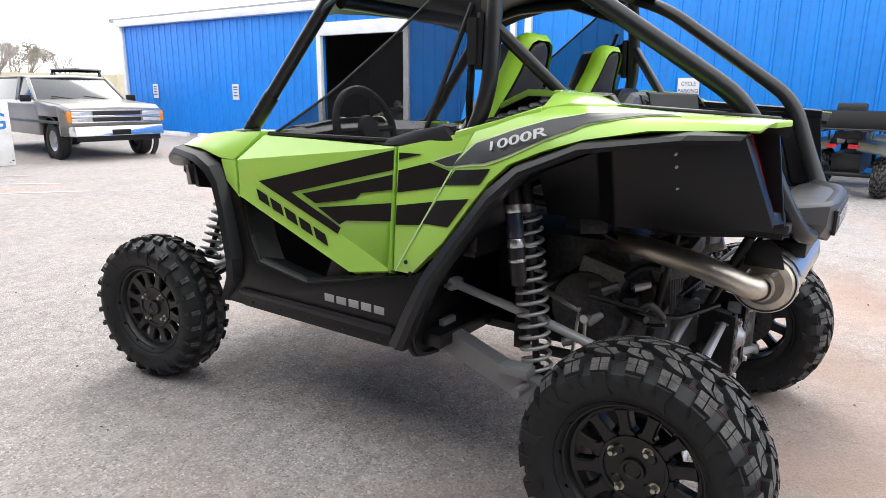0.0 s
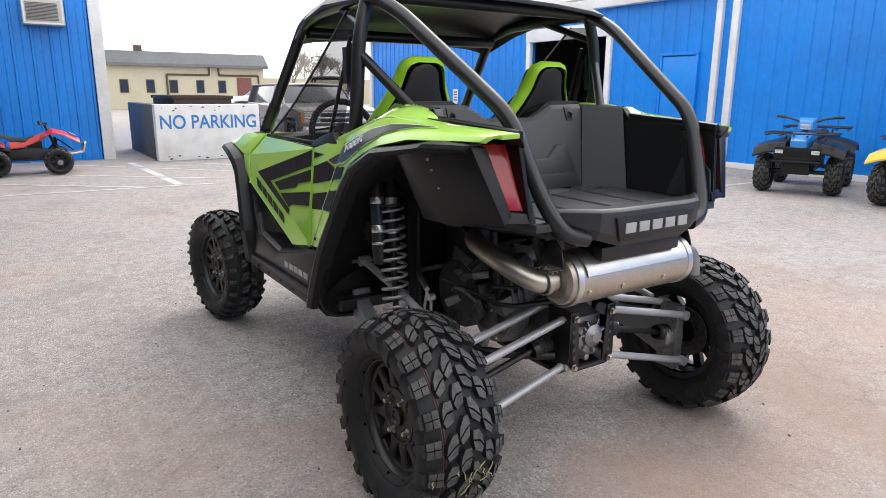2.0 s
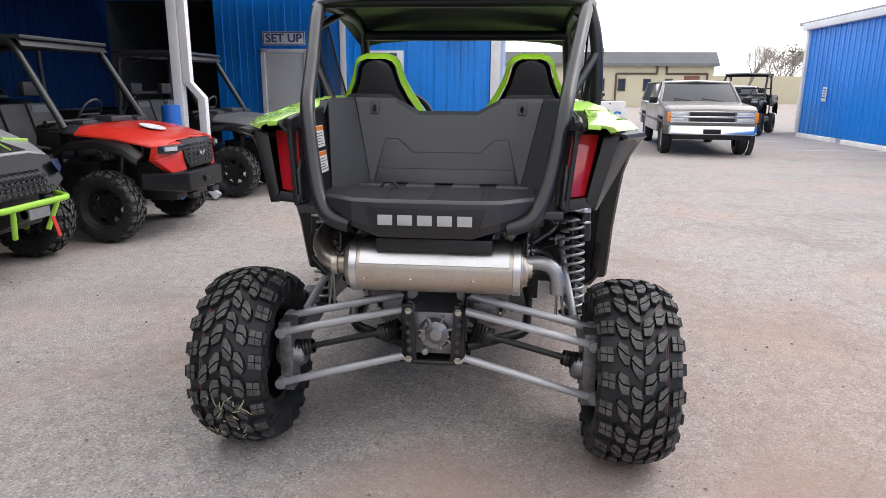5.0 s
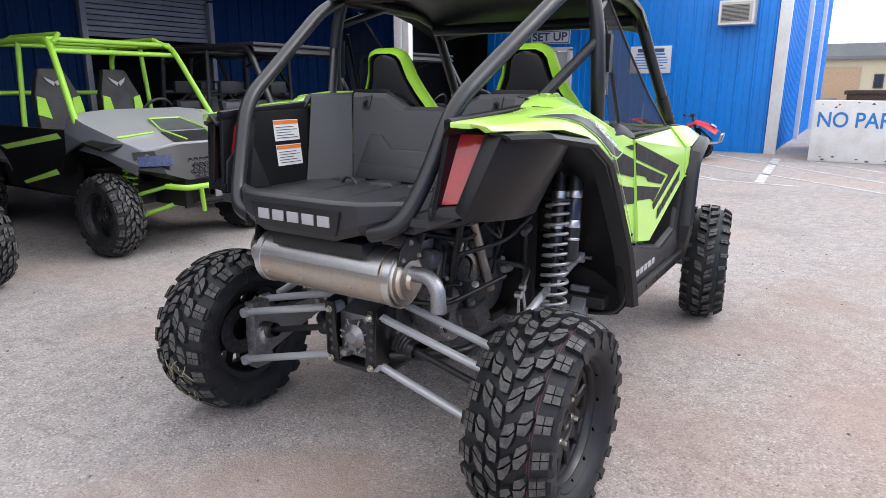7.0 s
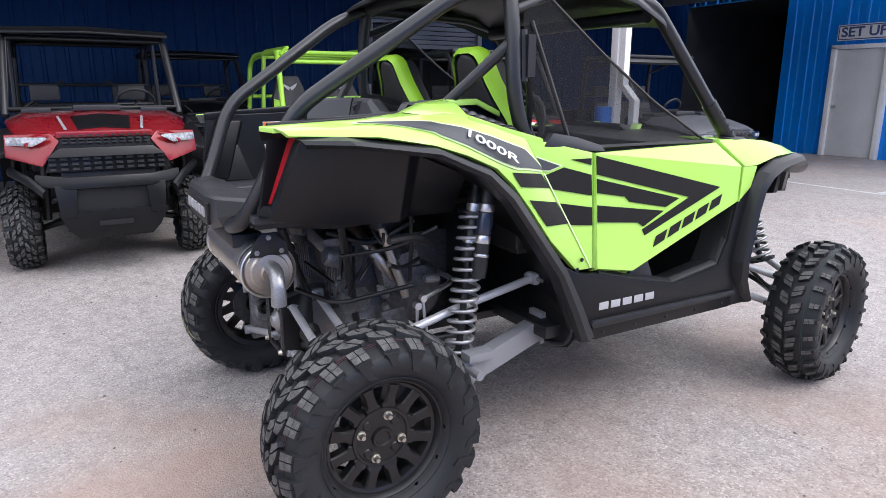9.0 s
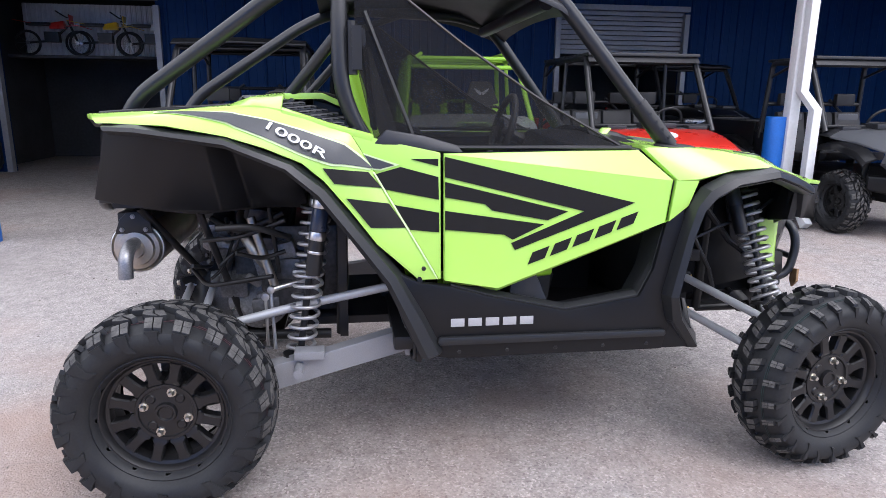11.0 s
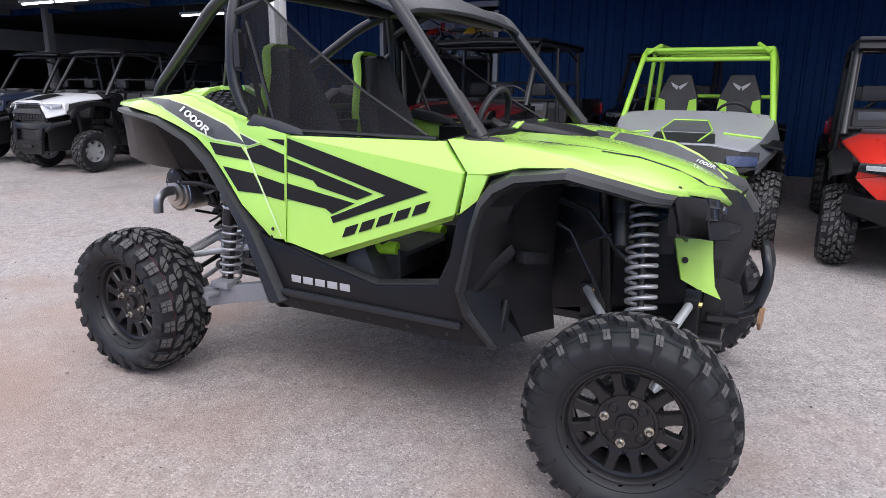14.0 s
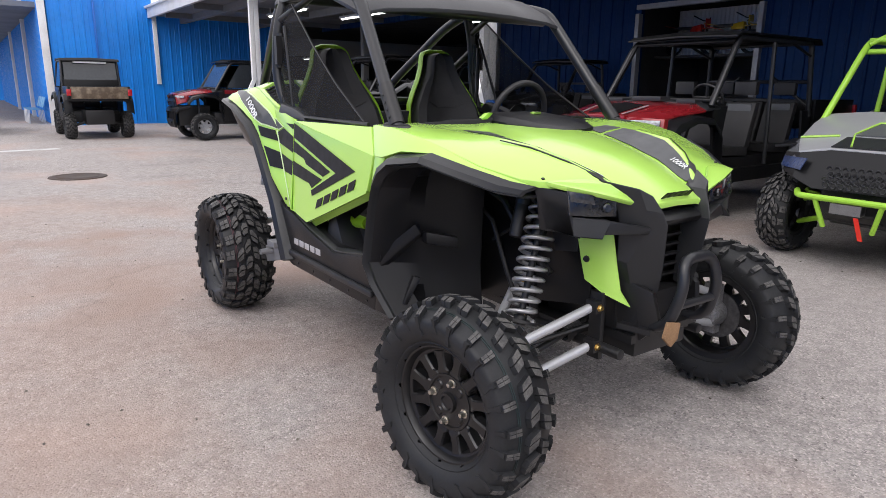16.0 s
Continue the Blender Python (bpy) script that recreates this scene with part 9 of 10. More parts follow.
def wildcat(at, turn):
    t = thing("sport_buggy", "silver and lime green sport buggy with lime roll cage", "off-road vehicle", "", at, turn)
    back = -2.2
    for sx in (-1, 1):
        for y in (0.0, back):
            stock_wheel(t, (sx * 0.66, y, 0.33), sx, UTV_TYRE, UTV_RIM, size=1.05)
    part("chassis", Shape().box((0, -1.1, 0.46), (0.95, 2.2, 0.18)).box((0, 0.1, 0.52), (0.5, 0.6, 0.3)).box((0, -2.1, 0.62), (0.8, 0.9, 0.42)), MATTE_BLACK, t, bevel=0.015)
    # hood: a high silver top that falls to a wide dark face, with grey fender sides
    part("hood", Shape().sheet([[(-0.50, 0.30, 0.84), (-0.27, 0.34, 0.88), (0.27, 0.34, 0.88), (0.50, 0.30, 0.84)], [(-0.60, 0.10, 0.92), (-0.30, 0.14, 0.95), (0.30, 0.14, 0.95), (0.60, 0.10, 0.92)], [(-0.66, -0.22, 1.03), (-0.34, -0.20, 1.05), (0.34, -0.20, 1.05), (0.66, -0.22, 1.03)], [(-0.66, -0.42, 1.10), (-0.34, -0.42, 1.13), (0.34, -0.42, 1.13), (0.66, -0.42, 1.10)]], (0, 0, -0.025)), SILVER_PL, t, "silver hood", bevel=0.006, smooth=12)
    for sx in (-1, 1):
        part("fender_side", Shape().sheet([[(sx * 0.50, 0.36, 0.80), (sx * 0.60, 0.10, 0.92), (sx * 0.66, -0.22, 1.03), (sx * 0.66, -0.42, 1.10)], [(sx * 0.60, 0.34, 0.74), (sx * 0.70, 0.06, 0.84), (sx * 0.72, -0.26, 0.92), (sx * 0.70, -0.44, 0.96)], [(sx * 0.60, 0.30, 0.66), (sx * 0.71, 0.04, 0.80), (sx * 0.72, -0.28, 0.84), (sx * 0.70, -0.46, 0.78)]], (sx * -0.02, 0, -0.01)), GREY_PL, t, "grey fender side", bevel=0.004, smooth=15)
        part("hood_stripe", Shape().tube([(sx * 0.30, 0.13, 0.962), (sx * 0.595, 0.095, 0.932)], 0.010, 5), LIME, t)
    s = Shape().sheet([[(-0.26, 0.33, 0.894), (0.26, 0.33, 0.894)], [(-0.24, 0.14, 0.958), (0.24, 0.14, 0.958)]], (0, 0, -0.006))
    part("hood_panel", s, DARK_PL, t, "dark lower hood panel")
    s = Shape().sheet([[(-0.20, 0.10, 0.972), (0.20, 0.10, 0.972)], [(-0.14, -0.14, 1.048), (0.14, -0.14, 1.048)]], (0, 0, -0.006))
    part("hood_scoop", s, GREY_PL, t)
    s = Shape()
    for sx in (-1, 1):
        s.tube([(sx * 0.13, 0.32, 0.902), (sx * 0.21, 0.10, 0.976), (sx * 0.145, -0.14, 1.054)], 0.008, 5)
    s.tube([(-0.145, -0.14, 1.054), (0.145, -0.14, 1.054)], 0.008, 5)
    parts("hood_stripe", s, LIME, t)
    s = Shape().loft([[(-0.60, 0.28, 0.83), (-0.46, 0.35, 0.835), (-0.24, 0.37, 0.87), (0.24, 0.37, 0.87), (0.46, 0.35, 0.835), (0.60, 0.28, 0.83)], [(-0.60, 0.32, 0.70), (-0.44, 0.46, 0.66), (-0.28, 0.50, 0.60), (0.28, 0.50, 0.60), (0.44, 0.46, 0.66), (0.60, 0.32, 0.70)], [(-0.50, 0.20, 0.66), (-0.40, 0.30, 0.62), (-0.28, 0.36, 0.58), (0.28, 0.36, 0.58), (0.40, 0.30, 0.62), (0.50, 0.20, 0.66)]])
    part("face", s, BLACK_PL, t, "black front face", bevel=0.004, smooth=15)
    s = Shape()
    for i in range(4):
        for j in range(9):
            s.tube([(-0.24 + (j + 0.5 * (i % 2)) * 0.052 + 0.019 * math.cos(q), 0.515 - i * 0.028, 0.635 + i * 0.036 + 0.019 * math.sin(q)) for q in (k * math.pi / 3 for k in range(6))], 0.006, 4, closed=True)
    part("grille", s, DARK_PL, t)
    for sx in (-1, 1):
        part("headlamp", Shape().prism([(sx * 0.585, 0.315, 0.80), (sx * 0.36, 0.435, 0.805), (sx * 0.38, 0.475, 0.72), (sx * 0.59, 0.335, 0.725)], (sx * 0.006, 0.010, 0)), LENS_BLUE, t, "dark blue-tinted headlamp", bevel=0.005)
        sh = part("shock_absorber", Shape().tube([(sx * 0.42, 0.0, 0.86), (sx * 0.50, 0.02, 0.40)], 0.022, 10), MATTE_BLACK, t)
        pts = []
        for i in range(7 * 12 + 1):
            u = i / 84
            p = Vector((sx * (0.43 + 0.06 * u), 0.0 + 0.02 * u, 0.80 - 0.32 * u))
            pts.append(p + Vector((0.05 * math.cos(i * math.pi / 6), 0.05 * math.sin(i * math.pi / 6), 0)))
        part("spring", Shape().tube(pts, 0.010, 6), LIME_TUBE, sh, "lime green spring")
    s = Shape().tube([(-0.42, 0.40, 0.56), (-0.34, 0.56, 0.55), (0.34, 0.56, 0.55), (0.42, 0.40, 0.56)], 0.022, 10, 0.06)
    for sx in (-1, 1):
        s.tube([(sx * 0.22, 0.56, 0.55), (sx * 0.16, 0.50, 0.34)], 0.018, 8)
    part("bumper", s, LIME_TUBE, t, "lime green tube bumper")
    s = Shape()
    for sx in (-1, 1):
        for y in (-0.2, 0.26):
            s.tube([(sx * 0.16, y, 0.40), (sx * 0.56, 0.02, 0.26)], 0.020, 8).tube([(sx * 0.20, y, 0.55), (sx * 0.54, 0.0, 0.44)], 0.017, 8)
    parts("suspension_arm", s, LIME_TUBE, t, "lime green suspension arms")
    part("skid_plate", Shape().prism([(-0.2, 0.30, 0.36), (0.2, 0.30, 0.36), (0.16, 0.52, 0.46), (-0.16, 0.52, 0.46)], (0, 0, -0.02)), MATTE_BLACK, t, bevel=0.004)
    wn = part("winch", Shape().box((0.0, 0.54, 0.49), (0.20, 0.08, 0.07)).lathe([(0, 0.1), (0.03, 0.1), (0.03, -0.1), (0, -0.1)], pose(0, 0.54, 0.49, 0, 90), 12), CAST, t)
    part("hook_strap", Shape().prism([(-0.10, 0.60, 0.45), (-0.07, 0.60, 0.45), (-0.12, 0.60, 0.30), (-0.15, 0.60, 0.30)], (0, 0.008, 0)), RED_PL, wn, "red hook strap")
    s = Shape()
    for sx in (-1, 1):
        s.tube([(sx * 0.66, -0.30, 0.98), (sx * 0.57, -0.72, 1.64), (sx * 0.56, -0.80, 1.69), (sx * 0.56, -1.62, 1.69), (sx * 0.58, -1.78, 1.60), (sx * 0.62, -1.80, 0.98)], 0.026, 10, 0.09)
        s.tube([(sx * 0.62, -1.22, 0.95), (sx * 0.565, -1.24, 1.69)], 0.022, 10).tube([(sx * 0.44, -0.82, 1.735), (sx * 0.44, -1.60, 1.735)], 0.020, 8, 0.03)
        s.tube([(sx * 0.44, -0.82, 1.735), (sx * 0.55, -0.72, 1.655)], 0.020, 8).tube([(sx * 0.44, -1.60, 1.735), (sx * 0.56, -1.72, 1.64)], 0.020, 8)
    for y, z in ((-0.78, 1.69), (-1.24, 1.69), (-1.70, 1.68), (-1.80, 1.25), (-0.74, 1.60)):
        s.tube([(-0.57, y, z), (0.57, y, z)], 0.022, 10)
    parts("cage_tube", s, LIME_TUBE, t, "lime green roll cage", smooth=60)
    def raised(sh):
        sh.v = [(p[0], p[1], p[2] + 0.11) for p in sh.v]
        return sh
    for x in (-0.30, 0.30):
        st = part("seat", Shape().box((x, -1.0, 0.72), (0.42, 0.46, 0.24)), SEAT_BLACK, t, "black and lime bucket seat", bevel=0.03)
        part("backrest", raised(Shape().loft([[(x - 0.22, -1.20, 0.66), (x + 0.22, -1.20, 0.66), (x + 0.22, -1.12, 0.66), (x - 0.22, -1.12, 0.66)], [(x - 0.20, -1.30, 1.12), (x + 0.20, -1.30, 1.12), (x + 0.20, -1.22, 1.12), (x - 0.20, -1.22, 1.12)], [(x - 0.11, -1.36, 1.36), (x + 0.11, -1.36, 1.36), (x + 0.11, -1.29, 1.36), (x - 0.11, -1.29, 1.36)]], True, True)), SEAT_BLACK, st, bevel=0.02)
        s = Shape()
        for sx in (-1, 1):
            s.prism([(x + sx * 0.10, -1.175, 0.92), (x + sx * 0.21, -1.19, 0.96), (x + sx * 0.19, -1.215, 1.12), (x + sx * 0.12, -1.215, 1.10)], (0, 0.012, 0))
        parts("bolster", raised(s), SEAT_LIME, st, "lime green side panel", bevel=0.005)
        s = Shape()
        for sx in (-1, 1):
            s.prism([(x, -1.251, 1.240), (x + sx * 0.085, -1.264, 1.285), (x + sx * 0.065, -1.253, 1.248), (x + sx * 0.015, -1.240, 1.205)], (0, 0.006, 0))
        parts("seat_mark", raised(s), SILVER_INK, st)
    part("steering_wheel", wheel_ring(Shape(), (-0.30, -0.68, 1.06), 0.16, 0.014), SEAT_BLACK, t)
    part("dashboard", Shape().box((0, -0.50, 0.96), (1.2, 0.2, 0.18)), BLACK_PL, t, bevel=0.03)
    s = Shape()
    for sx in (-1, 1):
        s.prism([(sx * 0.60, -0.40, 0.45), (sx * 0.60, -0.44, 0.97), (sx * 0.62, -1.75, 0.98), (sx * 0.62, -1.55, 0.45)], (sx * 0.04, 0, 0))
        arch = [(-0.46, 0.62), (-0.36, 0.80), (-0.1, 0.90), (0.16, 0.86)]
        s.sheet([[(sx * 0.56, y, z + 0.03) for y, z in arch], [(sx * 0.76, y, z) for y, z in arch]], (0, 0, -0.02))
        s.sheet([[(sx * 0.50, y + back, z + 0.08) for y, z in arch], [(sx * 0.74, y + back, z + 0.05) for y, z in arch]], (0, 0, -0.02))
    parts("side_panel", s, BLACK_PL, t, bevel=0.01)
    s = Shape()
    for sx in (-1, 1):
        s.prism([(sx * 0.645, -0.60, 0.90), (sx * 0.645, -0.66, 0.94), (sx * 0.665, -1.60, 0.80), (sx * 0.665, -1.5, 0.77)], (sx * 0.004, 0, 0)).prism([(sx * 0.645, -0.7, 0.60), (sx * 0.645, -0.74, 0.64), (sx * 0.655, -1.3, 0.50), (sx * 0.655, -1.25, 0.48)], (sx * 0.004, 0, 0))
    parts("side_stripe", s, LIME, t)
    return t


def quad_bike(label, at, turn, paint, size=1.0, racks=True, rim=ATV_RIM, flag=False, group="parked quad bikes", wing=None):
    """A quad bike; its origin lies under the middle, forward is +y."""
    t = thing("quad_bike", label, "quad bike", group, at, turn)
    k = size
    def S():
        return Shape()
    def put(sh):
        sh.v = [(x * k, y * k, z * k) for x, y, z in sh.v]
        return sh
    for sx in (-1, 1):
        for y in (0.60, -0.60):
            stock_wheel(t, (sx * 0.44 * k, y * k * (0.97 if flag else 1.0), 0.27 * k * (1.06 if flag else 1.0)), sx, ATV_TYRE, rim, size=k * (1.06 if flag else 1.0))
    part("chassis", put(S().box((0, 0, 0.42), (0.34, 1.0, 0.24)).tube([(-0.4, 0.6, 0.30), (0.4, 0.6, 0.30)], 0.03, 8).tube([(-0.4, -0.6, 0.28), (0.4, -0.6, 0.28)], 0.035, 8)), MATTE_BLACK, t, bevel=0.015)
    if flag:
        # youth quad: red saddle cover over a black frame, high tail, raised tank, peaked nose
        part("bodywork", put(S().loft([[(-w, y, a), (w, y, a), (w * 0.8, y, b), (-w * 0.8, y, b)] for y, w, a, b in ((-0.30, 0.20, 0.56, 0.72), (-0.05, 0.15, 0.58, 0.70), (0.18, 0.14, 0.68, 0.82), (0.40, 0.12, 0.78, 0.92))], True, True)), paint, t, bevel=0.015)
        part("saddle", put(S().loft([[(-w, y, z - 0.05), (w, y, z - 0.05), (w * 0.8, y, z + 0.03), (-w * 0.8, y, z + 0.03)] for y, w, z in ((-0.80, 0.12, 0.94), (-0.55, 0.17, 0.88), (-0.25, 0.16, 0.78), (0.02, 0.13, 0.75), (0.18, 0.10, 0.82))], True, True)), SEAT_BLACK, t, bevel=0.02)
        s = S()
        for sx in (-1, 1):
            s.sheet([[(sx * x, y, z - dz) for y, z in ((-1.02, 0.99), (-0.86, 0.96), (-0.62, 0.84), (-0.38, 0.64))] for x, dz in ((0.13, 0.02), (0.22, 0.0), (0.38, 0.03))], (0, 0, -0.022))
            s.sheet([[(sx * x, y, z - dz) for y, z in ((0.30, 0.84), (0.52, 0.96), (0.74, 0.90), (1.04, 0.72))] for x, dz in ((0.0, -0.03), (0.16, 0.0), (0.36, 0.05))], (0, 0, -0.022))
        parts("fender", put(s), paint, t, bevel=0.006)
        part("front_plate", put(S().prism([(-0.10, 0.86, 0.885), (0.10, 0.86, 0.885), (0.08, 0.98, 0.81), (-0.08, 0.98, 0.81)], (0, 0, 0.012))), WHITE_PL, t, "white front number board")
        s = S().tube([(-0.42, 0.30, 1.10), (-0.12, 0.40, 1.06), (0.12, 0.40, 1.06), (0.42, 0.30, 1.10)], 0.016, 8, 0.05).tube([(0, 0.40, 1.06), (0, 0.56, 0.56)], 0.03, 8).tube([(-0.44, 0.29, 1.10), (-0.30, 0.335, 1.09)], 0.026, 8).tube([(0.44, 0.29, 1.10), (0.30, 0.335, 1.09)], 0.026, 8).box((0, 0.40, 1.08), (0.16, 0.10, 0.06))
        parts("handlebar", put(s), MATTE_BLACK, t, bevel=0.006)
        s = S().box((0, -0.02, 0.46), (0.34, 0.74, 0.22), taper=(0.7, 0.9)).box((0, 0.16, 0.64), (0.20, 0.30, 0.16)).box((0, -0.12, 0.33), (0.74, 0.34, 0.03))
        s.tube([(-0.14, -0.84, 0.84), (-0.14, -0.52, 0.50), (0.14, -0.52, 0.50), (0.14, -0.84, 0.84)], 0.022, 8).tube([(0.20, -0.30, 0.52), (0.22, -0.86, 0.66)], 0.05, 10)
        for sx in (-1, 1):
            s.tube([(sx * 0.10, 0.56, 0.78), (sx * 0.36, 0.60, 0.34)], 0.03, 8).tube([(sx * 0.10, 0.50, 0.34), (sx * 0.42, 0.60, 0.28)], 0.018, 6).tube([(sx * 0.08, 0.30, 0.40), (sx * 0.08, 0.62, 0.74), (sx * 0.08, 0.90, 0.50)], 0.018, 6)
        parts("engine", put(s), BLACK_PL, t, bevel=0.012)
        s = S()
        for sx in (-1, 1):
            for y in (0.60, -0.60):
                s.lathe([(0, 0.012), (0.055, 0.012), (0.060, 0.0), (0.060, -0.03)], pose(sx * 0.535, y, 0.27, 0, 90 * sx, 0), 8)
        parts("hub_plate", put(s), CAST, t)
        part("whip_aerial", put(S().tube([(-0.2, -0.92, 0.86), (-0.2, -0.88, 1.36)], 0.008, 5)), WHITE_PL, t)
        part("front_guard", put(S().tube([(-0.16, 0.78, 0.42), (-0.16, 1.08, 0.46), (-0.16, 1.14, 0.66), (0.16, 1.14, 0.66), (0.16, 1.08, 0.46), (0.16, 0.78, 0.42)], 0.026, 8, 0.04)), BRIGHT_STEEL, t)
        return t
    s = S()
    for y0, f in ((0.60, 1), (-0.60, -1)):
        arch = [(-0.34, 0.56), (-0.24, 0.64), (0.0, 0.68), (0.24, 0.64), (0.34, 0.54)]
        for sx in (-1, 1):
            s.sheet([[(sx * 0.16, y0 + y, z + 0.08) for y, z in arch], [(sx * 0.40, y0 + y, z + 0.04) for y, z in arch], [(sx * 0.56, y0 + y, z - 0.02) for y, z in arch]], (0, 0, -0.025))
    parts("fender", put(s), wing or paint, t, bevel=0.006)
    part("bodywork", put(S().loft([[(-0.15, 0.30, 0.62), (0.15, 0.30, 0.62), (0.17, 0.34, 0.82), (-0.17, 0.34, 0.82)], [(-0.13, 0.62, 0.66), (0.13, 0.62, 0.66), (0.14, 0.64, 0.84), (-0.14, 0.64, 0.84)], [(-0.10, 0.92, 0.60), (0.10, 0.92, 0.60), (0.10, 0.94, 0.74), (-0.10, 0.94, 0.74)]], True, True)), paint, t, bevel=0.03)
    s = S().loft([[(-0.14, 0.30, 0.74), (0.14, 0.30, 0.74), (0.14, 0.30, 0.82), (-0.14, 0.30, 0.82)], [(-0.15, -0.05, 0.70), (0.15, -0.05, 0.70), (0.15, -0.05, 0.78), (-0.15, -0.05, 0.78)], [(-0.17, -0.60, 0.74), (0.17, -0.60, 0.74), (0.16, -0.62, 0.84), (-0.16, -0.62, 0.84)]], True, True)
    part("saddle", put(s), SEAT_BLACK, t, bevel=0.03)
    s = S().tube([(-0.40, 0.22, 1.04), (-0.22, 0.34, 1.02), (-0.06, 0.38, 0.96), (0.06, 0.38, 0.96), (0.22, 0.34, 1.02), (0.40, 0.22, 1.04)], 0.014, 8, 0.05).tube([(0, 0.38, 0.96), (0, 0.50, 0.66)], 0.03, 8)
    s.tube([(-0.42, 0.21, 1.04), (-0.30, 0.28, 1.035)], 0.02, 8).tube([(0.42, 0.21, 1.04), (0.30, 0.28, 1.035)], 0.02, 8)
    part("handlebar", put(s), MATTE_BLACK, t)
    pod = part("headlamp_pod", put(S().loft([[(-0.13, 0.34, 0.88), (0.13, 0.34, 0.88), (0.11, 0.34, 1.04), (-0.11, 0.34, 1.04)], [(-0.10, 0.50, 0.86), (0.10, 0.50, 0.86), (0.08, 0.48, 0.98), (-0.08, 0.48, 0.98)]], True, True)), paint, t, bevel=0.02)
    part("headlamp", put(S().box((0, 0.50, 0.91), (0.13, 0.02, 0.07))), LENS, pod, bevel=0.006)
    s = S().box((0, 0.86, 0.56), (0.56, 0.16, 0.18)).box((0, 0.90, 0.40), (0.34, 0.10, 0.22)).tube([(-0.3, 0.98, 0.46), (0.3, 0.98, 0.46)], 0.02, 8)
    part("front_bumper", put(s), BLACK_PL, t, bevel=0.015)
    for sx in (-1, 1):
        part("front_lamp", put(S().box((sx * 0.22, 0.95, 0.59), (0.10, 0.02, 0.05))), LENS, t, bevel=0.006)
        part("tail_lamp", put(S().box((sx * 0.12, -0.92, 0.66), (0.12, 0.03, 0.05))), TAIL_RED, t, bevel=0.006)
    if racks:
        s = S()
        for yc, zc in ((0.66, 0.80), (-0.70, 0.84)):
            for i in range(6):
                s.tube([(-0.42 + i * 0.168, yc - 0.22, zc), (-0.42 + i * 0.168, yc + 0.22, zc)], 0.010, 6)
            s.tube([(-0.44, yc - 0.22, zc + 0.03), (0.44, yc - 0.22, zc + 0.03), (0.44, yc + 0.22, zc + 0.03), (-0.44, yc + 0.22, zc + 0.03)], 0.012, 6, closed=True)
            for sx in (-1, 1):
                s.tube([(sx * 0.2, yc, zc), (sx * 0.2, yc, zc - 0.14)], 0.012, 6)
        parts("rack_bar", put(s), MATTE_BLACK, t)
    return t


